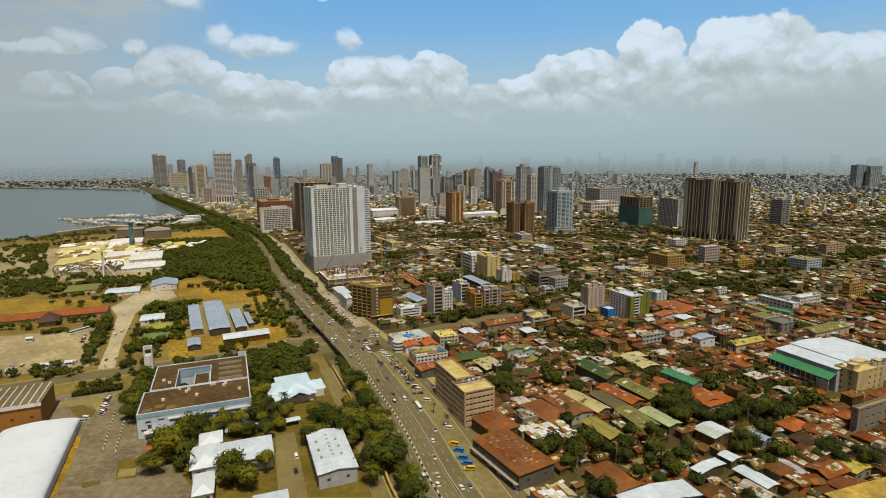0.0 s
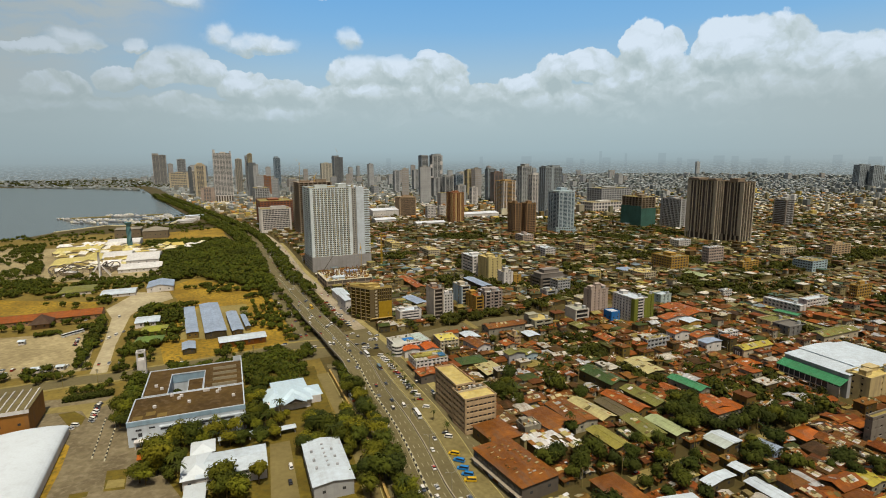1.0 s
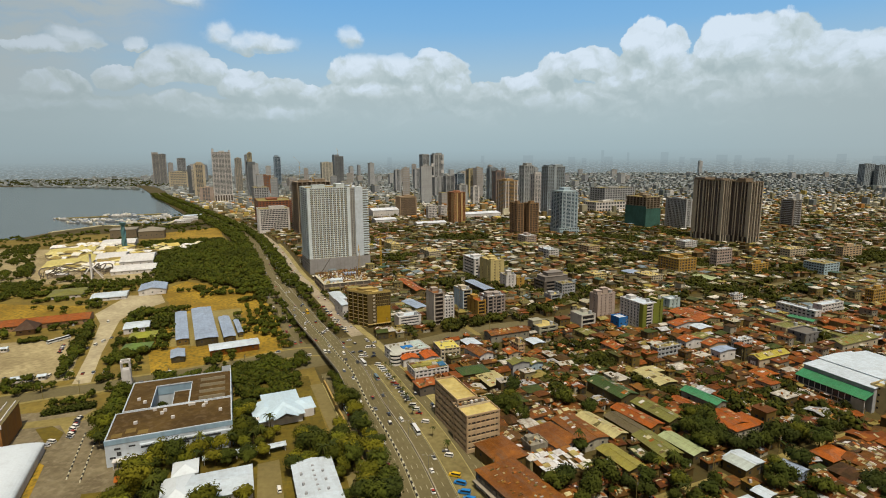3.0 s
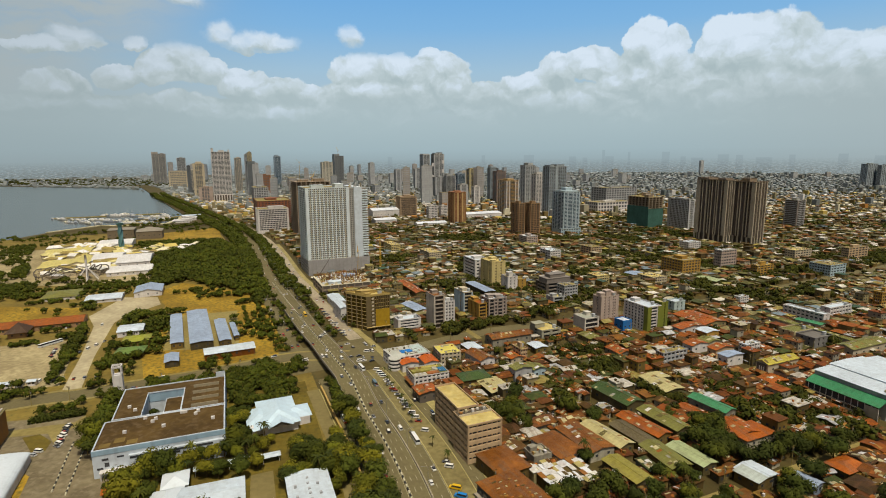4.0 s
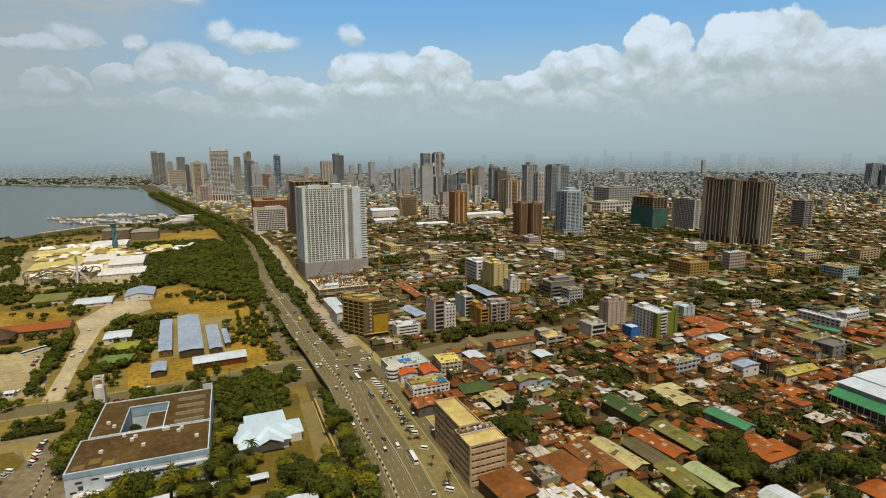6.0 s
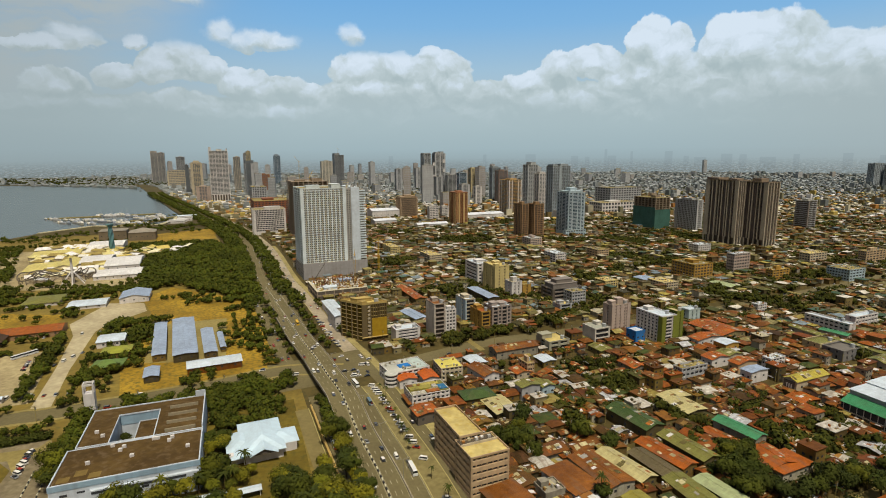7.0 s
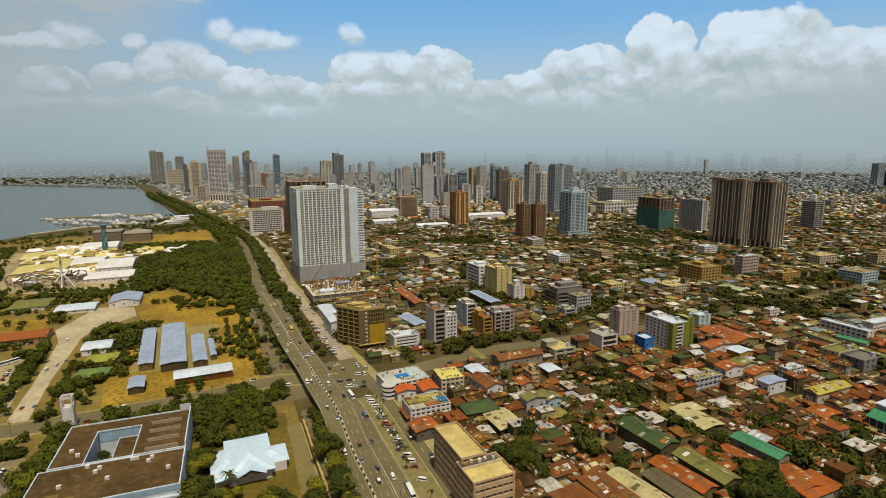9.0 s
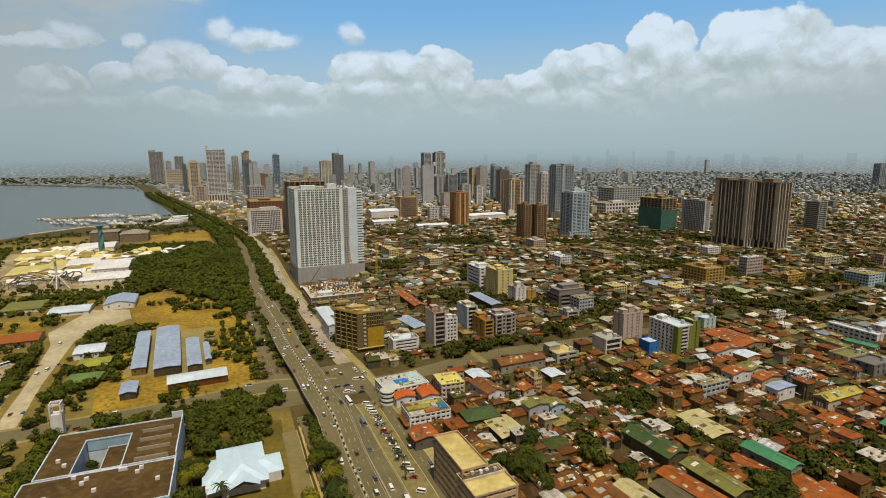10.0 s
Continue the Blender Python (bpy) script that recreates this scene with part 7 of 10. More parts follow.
def house(kind, w, d, h, rise):
    t = new("house")
    t["category"] = "house"
    m = Mesh()
    m.box(0, 0, 0, w, d, h)
    part("wall", m, WALL, t)
    m = Mesh()
    if kind == "gable_x":
        m.gable(0, 0, w, d, h + 0.1, rise, "x", 0.6)
    elif kind == "gable_y":
        m.gable(0, 0, w, d, h + 0.1, rise, "y", 0.6)
    elif kind == "hip":
        m.hip(0, 0, w, d, h + 0.1, rise, 0.7)
    elif kind == "flat":
        ring(m, -0.05, -0.05, w + 0.05, d + 0.05, h, h + 0.8, 0.25)
        m.box(0.2, 0.2, h, w - 0.2, d - 0.2, h + 0.15)
        m.box(w * 0.55, d * 0.5, h, w * 0.9, d * 0.9, h + 2.2)
    else:
        m.add([(-0.5, -0.5, h), (w + 0.5, -0.5, h), (w + 0.5, d + 0.5, h + rise), (-0.5, d + 0.5, h + rise), (-0.5, -0.5, h - 0.15), (w + 0.5, -0.5, h - 0.15), (w + 0.5, d + 0.5, h + rise - 0.15), (-0.5, d + 0.5, h + rise - 0.15)],
              [(0, 1, 2, 3), (7, 6, 5, 4), (0, 4, 5, 1), (1, 5, 6, 2), (2, 6, 7, 3), (3, 7, 4, 0)])
    part("roof", m, ROOF if kind != "flat" else WALL, t)
    wm = Mesh()
    wm.box(-0.6, -0.07, 0, 0.6, 0.05, 1.1)
    me = wm.make("window")
    for zz in ([1.0] if h < 4.5 else [1.0, 4.0]):
        for fx in (0.25, 0.72):
            part("window", me, WINDOW, t, loc=(w * fx, 0, zz))
    m = Mesh()
    roof_bits(m, random.Random(int(w * d * h)), {"gable_x": 0, "gable_y": 1, "hip": 2, "flat": 3}.get(kind, 4), w, d, h, rise, 9)
    if m.v:
        tagged(part("roof_sheeting", m, BITS, t), kind="stuff")
    m = Mesh()
    m.box(-0.8, -1.4, 2.4, w * 0.6, 0.0, 2.5)
    part("awning", m, ROOF, t)
    if h > 5:
        m = Mesh()
        m.tube(w * 0.8, d + 0.8, 0, 1.4, 0.55, n=8)
        part("water_drum", m, CYAN, t)
    return t


PROTO = [house("gable_x", 9, 7, 4.6, 1.4), house("gable_y", 7, 9, 3.0, 1.2), house("hip", 9, 9, 4.8, 1.6), house("lean", 8, 8, 2.9, 0.9), house("gable_y", 8, 13, 4.8, 1.5),
         house("flat", 8, 9, 5.4, 0), house("gable_x", 12, 7, 2.9, 1.2), house("lean", 6, 8, 4.4, 0.8), house("hip", 11, 8, 3.2, 1.6)]
LABELS = ["two storey house with a pitched iron roof", "low house with a weathered iron roof", "house with a hipped iron roof", "small house under a lean-to iron roof", "two storey house with a long iron roof",
          "flat roofed concrete house with a water drum", "low wide house under patched iron", "narrow two storey house with iron roof", "low house with a hipped roof and awning"]
for p, l in zip(PROTO, LABELS):
    tagged(p, l, "house", "houses of the low town")

rng = random.Random(5)
# stands of old trees that leave gaps in the town: x, y, spread across, spread along, how many
STANDS = [(167.8, 344.4, 9, 9, 9), (130.2, 286.5, 9, 9, 6), (166.7, 316.0, 9, 7, 7), (38.3, 305.8, 9, 9, 9), (66.3, 330.6, 8, 9, 7), (110.0, 383.7, 16, 8, 10), (267.6, 561.8, 70, 14, 30), (410.1, 676.1, 70, 24, 34), (364.8, 570.3, 34, 14, 16), (286.1, 613.8, 34, 12, 14), (17.5, 466.8, 44, 7, 18), (0.2, 612.9, 28, 16, 18), (81.5, 501.7, 14, 9, 9), (235.4, 725.0, 60, 14, 18), (161.8, 679.9, 26, 12, 10), (130.8, 332.4, 8, 8, 6), (194.4, 535.5, 20, 10, 8), (167.0, 317.4, 9, 6, 5), (131.4, 291.4, 10, 7, 5), (120.5, 341.0, 11, 8, 7), (104.9, 372.2, 13, 8, 8), (177.3, 303.3, 12, 7, 7), (282.9, 428.4, 14, 12, 9), (201.9, 335.2, 8, 7, 5), (154.1, 231.8, 12, 6, 5), (176.0, 278.0, 9, 6, 5), (203.0, 293.0, 12, 7, 9)]
BIG = set()


def under_trees(x, y):
    for gx, gy, sa, sb, _ in STANDS:
        a, b = (x - gx) * UX + (y - gy) * UY, -(x - gx) * UY + (y - gy) * UX
        if (a / sa) ** 2 + (b / sb) ** 2 < 0.75:
            return True
    return False


PLOTS, GAPS = [], []
step_a, step_b = 8.2, 8.8
for ia in range(-80, 215):
    for ib in range(8, 175):
        a, b = ia * step_a + (ib % 2) * 3, ib * step_b
        if ia % 15 == 10 or ib % 10 == 0:
            continue
        a += rng.uniform(-1.5, 1.5)
        b += rng.uniform(-1.5, 1.5)
        x, y = to_town(a, b)
        if not seen(x, y) or y > 1500 or (y > 1150 and rng.random() < (y - 1150) / 400):
            continue
        if mid_off(x, y) < 46 or cross_off(x, y) < (22 if -70 < x < 140 else 15):
            continue
        if taken(x, y, 4.6) or under_trees(x, y):
            continue
        if noise.noise(Vector((x * 0.011, y * 0.011, 3.0))) > 0.25 or rng.random() < 0.055:
            GAPS.append((x, y))
            continue
        PLOTS.append((x, y))
LANES = []
for k in range(-5, 15):
    LANES.append([to_town((k * 15 + 10) * step_a, 8 * step_b + q * 12.0) for q in range(75)])
for k in range(1, 12):
    LANES.append([to_town(-60 * step_a + q * 12.0, k * 10 * step_b) for q in range(150)])
lane_no = 0
for pts in LANES:
    run = []
    for x, y in pts + [(0, -999)]:
        ok = seen(x, y, 20) and y < 900 and mid_off(x, y) > 40 and not taken(x, y, 1.0)
        if ok:
            run.append(Vector((x, y)))
        else:
            if len(run) > 3:
                lane_no += 1
                setting("road_lane_%d" % lane_no, ribbon(run, -2.4, 2.4, 0.04 + 0.004 * (lane_no % 3), 0.04), CONCRETE, "narrow pale concrete lane between houses", "road")
            run = []
PLOTS.sort(key=lambda p: p[1] + abs(p[0]) * 0.3)
near_rest = []
placed = [False] * len(PROTO)
for k, (x, y) in enumerate(PLOTS):
    j = rng.randrange(len(PROTO))
    rot = 24 + rng.uniform(-4, 4) + rng.choice((0, 0, 0, 90))
    if k < 215:
        s = rng.uniform(0.85, 1.2)
        mtx = pose(x, y, 0, 0, 0, rot) @ Matrix.Diagonal((s * rng.uniform(0.85, 1.15), s, rng.uniform(0.85, 1.2), 1)) @ pose(-5, -5, 0)
        if not placed[j]:
            PROTO[j].matrix_basis = mtx
            placed[j] = True
        else:
            ob = PROTO[j]
            made = copy_thing(ob, Matrix.Identity(4))
            made.matrix_basis = mtx
    else:
        near_rest.append((x, y, rot, j))

walls, roofs, roofs_mid, wins, bits = Mesh(), Mesh(), Mesh(), Mesh(), Mesh()


def far_house(x, y, rot, w, d, h, rise, kind):
    c, s = math.cos(radians(rot)), math.sin(radians(rot))

    def put(src, dst):
        dst.add([(x + (px - w / 2) * c - (py - d / 2) * s, y + (px - w / 2) * s + (py - d / 2) * c, pz) for px, py, pz in src.v], src.f)
    m = Mesh()
    m.add([(0, 0, 0), (w, 0, 0), (w, d, 0), (0, d, 0), (0, 0, h), (w, 0, h), (w, d, h), (0, d, h)], [(0, 1, 5, 4), (1, 2, 6, 5), (2, 3, 7, 6), (3, 0, 4, 7), (4, 5, 6, 7)])
    put(m, walls)
    m = Mesh()
    if kind == 0:
        m.gable(0, 0, w, d, h + 0.1, rise, "x", 0.5)
    elif kind == 1:
        m.gable(0, 0, w, d, h + 0.1, rise, "y", 0.5)
    elif kind == 2:
        m.hip(0, 0, w, d, h + 0.1, rise, 0.5)
    else:
        m.box(-0.4, -0.4, h, w + 0.4, d + 0.4, h + 0.3)
    put(m, roofs if y < 430 + 120 * rng.random() else roofs_mid)
    if y < 900:
        m = Mesh()
        roof_bits(m, rng, kind, w, d, h, rise, rng.randint(2, 5) if y < 430 else rng.randint(0, 3) if y < 640 else rng.randint(0, 1))
        put(m, bits)
    m = Mesh()
    for zz in ([1.2] if h < 4.5 else [1.2 + 3.0 * q for q in range(int(h / 3))]):
        for q in range(max(1, int(w / 3.5))):
            xx = 1.2 + q * 3.4
            m.box(xx, -0.06, zz, xx + 1.3, 0.02, zz + 1.2)
        for q in range(max(1, int(d / 3.5)) if y < 520 or h > 6 else 0):
            yy_ = 1.2 + q * 3.4
            m.box(-0.06, yy_, zz, 0.02, yy_ + 1.3, zz + 1.2)
    if y < 520 or (h > 6 and y < 900):
        put(m, wins)


for x, y, rot, j in near_rest:
    tall = rng.random() < 0.11
    far_house(x, y, rot, rng.uniform(5.5, 11), rng.uniform(5.5, 11), rng.uniform(6, 10) if tall else rng.uniform(2.6, 5.4), rng.uniform(0.8, 1.8), 3 if tall else rng.randrange(4))
# between the rows, small lean-tos and yards
for k, (x, y) in enumerate(PLOTS):
    for _ in range(2 if y < 700 else 1):
        if y > 1200:
            continue
        a = rng.uniform(0, 6.28)
        if mid_off(x + 7.5 * math.cos(a), y + 7.5 * math.sin(a)) < 45 or taken(x + 7.5 * math.cos(a), y + 7.5 * math.sin(a), 3.0) or (y < 640 and cross_off(x + 7.5 * math.cos(a), y + 7.5 * math.sin(a)) < 18):
            continue
        far_house(x + 7.5 * math.cos(a), y + 7.5 * math.sin(a), 24 + rng.uniform(-20, 20), rng.uniform(3, 7), rng.uniform(3, 6), rng.uniform(2.2, 4.5), rng.uniform(0.4, 1.0), rng.choice((0, 1, 3)))

# shanties squeezed into the open corners near the lanes
fills = []
for _ in range(5200):
    y = rng.uniform(170, 520)
    x = rng.uniform(10, 0.9 * y)
    if mid_off(x, y) < 44 or cross_off(x, y) < 18 or taken(x, y, 2.5) or under_trees(x, y) or not seen(x, y):
        continue
    a = (x * UX + y * UY - 10 * step_a) / (15 * step_a)
    b = (-x * UY + y * UX) / (10 * step_b)
    if abs(a - round(a)) * 15 * step_a < 5 or abs(b - round(b)) * 10 * step_b < 5:
        continue
    if any((x - p) ** 2 + (y - q) ** 2 < 40 for p, q in PLOTS if abs(y - q) < 7) or any((x - p) ** 2 + (y - q) ** 2 < 26 for p, q in fills):
        continue
    fills.append((x, y))
    far_house(x, y, 24 + rng.uniform(-8, 8), rng.uniform(3.5, 6.5), rng.uniform(3, 6), rng.uniform(2.3, 4.2), rng.uniform(0.5, 1.1), rng.choice((0, 1, 3)))

# farther districts, coarser with distance and shifting to the haze-greyed colours
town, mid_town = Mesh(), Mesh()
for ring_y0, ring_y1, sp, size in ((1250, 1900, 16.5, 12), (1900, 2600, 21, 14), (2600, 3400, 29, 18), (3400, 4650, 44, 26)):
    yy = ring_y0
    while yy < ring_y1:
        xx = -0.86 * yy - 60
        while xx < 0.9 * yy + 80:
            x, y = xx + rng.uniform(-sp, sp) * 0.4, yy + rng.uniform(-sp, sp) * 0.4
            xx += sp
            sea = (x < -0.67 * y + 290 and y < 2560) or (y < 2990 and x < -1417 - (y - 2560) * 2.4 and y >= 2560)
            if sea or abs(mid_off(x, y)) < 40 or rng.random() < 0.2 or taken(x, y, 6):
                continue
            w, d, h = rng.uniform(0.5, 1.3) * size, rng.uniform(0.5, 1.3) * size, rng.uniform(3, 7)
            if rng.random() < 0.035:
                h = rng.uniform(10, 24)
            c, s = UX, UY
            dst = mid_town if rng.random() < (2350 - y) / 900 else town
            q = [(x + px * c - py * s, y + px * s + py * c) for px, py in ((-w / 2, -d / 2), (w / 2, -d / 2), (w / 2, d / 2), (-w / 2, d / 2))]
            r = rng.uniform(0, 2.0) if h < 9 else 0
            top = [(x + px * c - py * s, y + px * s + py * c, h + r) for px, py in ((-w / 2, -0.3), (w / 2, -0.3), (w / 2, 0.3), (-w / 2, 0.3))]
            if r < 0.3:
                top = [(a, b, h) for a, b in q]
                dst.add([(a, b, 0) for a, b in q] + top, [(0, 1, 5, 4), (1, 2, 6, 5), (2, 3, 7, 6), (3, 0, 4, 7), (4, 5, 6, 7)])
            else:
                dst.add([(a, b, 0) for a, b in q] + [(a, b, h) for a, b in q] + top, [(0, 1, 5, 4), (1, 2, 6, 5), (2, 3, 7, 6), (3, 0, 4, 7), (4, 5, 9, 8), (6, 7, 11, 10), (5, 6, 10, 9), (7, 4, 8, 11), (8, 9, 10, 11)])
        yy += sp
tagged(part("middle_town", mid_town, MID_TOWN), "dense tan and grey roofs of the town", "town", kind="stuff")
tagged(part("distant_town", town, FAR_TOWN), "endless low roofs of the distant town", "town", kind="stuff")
tagged(part("town_walls", walls, WALL_I), "plastered walls of the crowded low houses", "houses", kind="stuff")
tagged(part("town_roofs", roofs, ROOF_I), "rusted and painted iron roofs of crowded houses", "roofs", kind="stuff")
tagged(part("town_roofs_beyond", roofs_mid, ROOF_M), "faded iron roofs farther into the town", "roofs", kind="stuff")
tagged(part("town_roof_sheeting", bits, BITS), "loose patched sheets, tanks and boxes on roofs", "roof sheets", kind="stuff")
tagged(part("town_windows", wins, WINDOW), "small dark windows of the crowded houses", "windows", kind="stuff")

# distant towers
spare = []
for lo, hi, y0, y1, n in ((418, 560, 1700, 3300, 22), (480, 880, 1500, 2600, 12), (600, 740, 2500, 4500, 16), (780, 1150, 2600, 4650, 24), (1150, 1568, 3200, 4650, 14), (140, 420, 2800, 4500, 16)):
    for _ in range(n):
        px, y = rng.uniform(lo, hi), rng.uniform(y0, y1)
        x = (px - 784) / 960 * y
        h = rng.uniform(22, 60) if rng.random() < 0.75 else rng.uniform(70, 115)
        if taken(x, y, 10):
            continue
        w = rng.uniform(18, 38)
        spare.append((x, y, w, rng.uniform(16, 30), h))
# walls and glazing in pale greys: distance haze put into the colours
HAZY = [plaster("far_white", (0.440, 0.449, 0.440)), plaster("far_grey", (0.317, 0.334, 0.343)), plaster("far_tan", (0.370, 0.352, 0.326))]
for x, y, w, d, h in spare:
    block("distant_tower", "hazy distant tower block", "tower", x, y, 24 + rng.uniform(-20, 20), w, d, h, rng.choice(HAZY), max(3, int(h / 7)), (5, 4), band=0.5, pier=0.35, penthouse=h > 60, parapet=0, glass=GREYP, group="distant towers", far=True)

# ---- trees ----


def crown_mesh(r, h, n, seed, leaf=0.55, core=False):
    """A heaped crown of many small leaves round several boughs; the leaves are shaded along the bough's curve."""
    g = random.Random(seed)
    m, nor = Mesh(), []
    blobs = []
    for k in range(10):
        a, q = g.uniform(0, 6.28), math.sqrt(g.random()) * 0.62
        blobs.append((math.cos(a) * q * r, math.sin(a) * q * r, h * (g.uniform(0.62, 0.84) - 0.22 * q), r * g.uniform(0.30, 0.48)))
    mid = Vector((0, 0, h * 0.5))
    if core:
        # dense inner foliage that closes the crown
        for bx_, by_, bz, br in blobs[:7]:
            k = br * 0.86
            c = Vector((bx_, by_, bz))
            v = [c + k * g.uniform(0.8, 1.1) * Vector(p) for p in ((1, 0, 0), (0, 1, 0), (-1, 0, 0), (0, -1, 0), (0.3, 0.2, 1), (-0.2, 0, -1))]
            nor += [(p - c).normalized() for p in v]
            m.add([tuple(p) for p in v], [(0, 1, 4), (1, 2, 4), (2, 3, 4), (3, 0, 4), (1, 0, 5), (2, 1, 5), (3, 2, 5), (0, 3, 5)])
    for _ in range(n):
        bx_, by_, bz, br = g.choice(blobs)
        d = Vector((g.gauss(0, 1), g.gauss(0, 1), g.gauss(0, 1) * 0.8 + 0.25)).normalized() * br * g.uniform(0.8, 1.12)
        c = Vector((bx_, by_, bz)) + d
        out = (d.normalized() + 0.5 * (c - mid).normalized()).normalized()
        nrm = (out + Vector((g.uniform(-0.5, 0.5), g.uniform(-0.5, 0.5), g.uniform(-0.2, 0.6)))).normalized()
        s = nrm.cross(Vector((g.uniform(-1, 1), g.uniform(-1, 1), 0.3))).normalized()
        u = nrm.cross(s)
        a, b = leaf * g.uniform(0.5, 1.2), leaf * g.uniform(0.4, 0.9)
        m.add([tuple(c - s * a), tuple(c + u * b * 0.8), tuple(c + s * a), tuple(c - u * b)], [(3, 2, 1, 0)])
        nor += [(out * 0.75 + nrm * 0.25).normalized()] * 4
    return m, nor


def rounded(m, nor, name):
    """The mesh with its leaves' shading set along the given directions."""
    me = bpy.data.meshes.new(name)
    me.from_pydata(m.v, [], m.f, shade_flat=False)
    me.update()
    me.normals_split_custom_set_from_vertices([tuple(q) for q in nor])
    return me


def tree_proto(r, h, seed, leaf=None, label="leafy olive green tree with a broad uneven crown"):
    t = new("tree")
    g = random.Random(seed)
    m = Mesh()
    m.beam((0, 0, 0), (0.2, 0.1, h * 0.45), 0.35, 7, 0.22)
    for i in range(4):
        a = i * 1.57 + g.uniform(-0.4, 0.4)
        m.beam((0.2, 0.1, h * (0.32 + 0.04 * i)), (math.cos(a) * r * 0.5, math.sin(a) * r * 0.5, h * 0.68), 0.16, 5, 0.06)
    part("trunk", m, BARK, t)
    part("crown", rounded(*crown_mesh(r, h, 760, seed, 0.54, True), "crown"), leaf or LEAF, t)
    return tagged(t, label, "tree", "trees")


def palm_proto(h, seed):
    t = new("palm_tree")
    g = random.Random(seed)
    m = Mesh()
    m.beam((0, 0, 0), (0.3, 0.2, h), 0.22, 6, 0.14)
    part("trunk", m, BARK, t)
    m = Mesh()
    for i in range(16):
        a, up = i * 2.4 + g.uniform(-0.2, 0.2), g.uniform(0.1, 1.0)
        prev = Vector((0.3, 0.2, h))
        for k in range(4):
            nxt = prev + Vector((math.cos(a), math.sin(a), up - k * 0.55)).normalized() * 0.95
            wd = 0.42 * (1 - 0.2 * k)
            s = Vector((-math.sin(a), math.cos(a), 0)) * wd
            m.add([tuple(prev - s), tuple(prev + s), tuple(nxt + s * 0.8), tuple(nxt - s * 0.8)], [(0, 1, 2, 3)])
            prev = nxt
    part("fronds", m, LEAF_TOWN, t)
    return tagged(t, "tall palm with drooping fronds", "palm", "palms")


TREES = [tree_proto(4.2, 8.5, 1), tree_proto(5.5, 10.5, 2), tree_proto(3.4, 7.0, 3), tree_proto(6.5, 11.5, 4), tree_proto(4.8, 9.5, 5)]
TOWN_TREES = [tree_proto(r_, h_, 20 + k_, LEAF_TOWN, "dark green shade tree with a dense round crown") for k_, (r_, h_) in enumerate(((4.4, 8.6), (5.4, 10.0), (3.6, 7.2), (6.2, 11.0)))]
PALMS = [palm_proto(8, 1), palm_proto(10, 2)]
used_t = {}


def plant(proto, x, y, s=1.0):
    m = pose(x, y, 0, 0, 0, rng.uniform(0, 360)) @ Matrix.Diagonal((s, s, s * rng.uniform(0.85, 1.15), 1))
    if proto not in used_t:
        used_t[proto] = True
        proto.matrix_basis = m
        return
    copy_thing(proto, Matrix.Identity(4)).matrix_basis = m


def inside(x, y, poly):
    hit = False
    n = len(poly)
    for i in range(n):
        (x0, y0), (x1, y1) = poly[i], poly[(i + 1) % n]
        if (y0 > y) != (y1 > y) and x < (x1 - x0) * (y - y0) / (y1 - y0) + x0:
            hit = not hit
    return hit


forest, yard, trunks = Mesh(), Mesh(), Mesh()
CLUMPS = [crown_mesh(4.5, 8.0, 130, 40 + i, 0.82, True) for i in range(5)] + [crown_mesh(4.5, 8.0, 32, 50 + i, 1.45, True) for i in range(5)] + [crown_mesh(4.5, 8.0, 14, 60 + i, 2.0, True) for i in range(5)]
forest_n, yard_n = [], []


PARK_CORE = [(-653.4, 884.4), (-551.9, 961.7), (-355.9, 689.9), (-391.2, 643.7), (-505.0, 672.0)]
LANE_CLEAR = [(-216.0, 345.0), (-236.5, 345.0), (-266.0, 408.3), (-301.8, 478.8), (-325.0, 508.0), (-333.0, 570.0), (-296.0, 577.0), (-276.0, 549.0), (-287.0, 507.0), (-280.5, 487.7), (-246.0, 408.0)]


def bush(x, y, s=1.0):
    if inside(x, y, PARK_CORE) or inside(x, y, LANE_CLEAR):
        return
    m, nor = CLUMPS[rng.randrange(5) + (0 if y < 430 else 5 if y < 950 else 10)]
    a = rng.uniform(0, 6.28)
    c, q = math.cos(a), math.sin(a)
    dst, dst_n = (yard, yard_n) if mid_off(x, y) > 30 else (forest, forest_n)
    dst.add([(x + s * (vx * c - vy * q), y + s * (vx * q + vy * c), (vz - 1.5) * s) for vx, vy, vz in m.v], m.f)
    dst_n.extend([(v.x * c - v.y * q, v.x * q + v.y * c, v.z) for v in nor])
    if y < 700:
        trunks.beam((x, y, 0), (x, y, 5 * s), 0.25, 3)


WOODS = [
    [(-502.7, 914.1), (-390.6, 954.3), (-311.8, 858.7), (-217.5, 661.0), (-135.6, 475.1), (-154.2, 503.9), (-196.8, 585.7), (-299.3, 647.3), (-318.8, 617.3), (-381.9, 721.2)],
]
for poly in WOODS:
    x0, x1 = min(p[0] for p in poly), max(p[0] for p in poly)
    y0, y1 = min(p[1] for p in poly), max(p[1] for p in poly)
    for _ in range(int((x1 - x0) * (y1 - y0) / 31)):
        x, y = rng.uniform(x0, x1), rng.uniform(y0, y1)
        if inside(x, y, poly) and mid_off(x, y) < -20 and not taken(x, y, 3):
            bush(x, y, rng.uniform(1.0, 1.45))

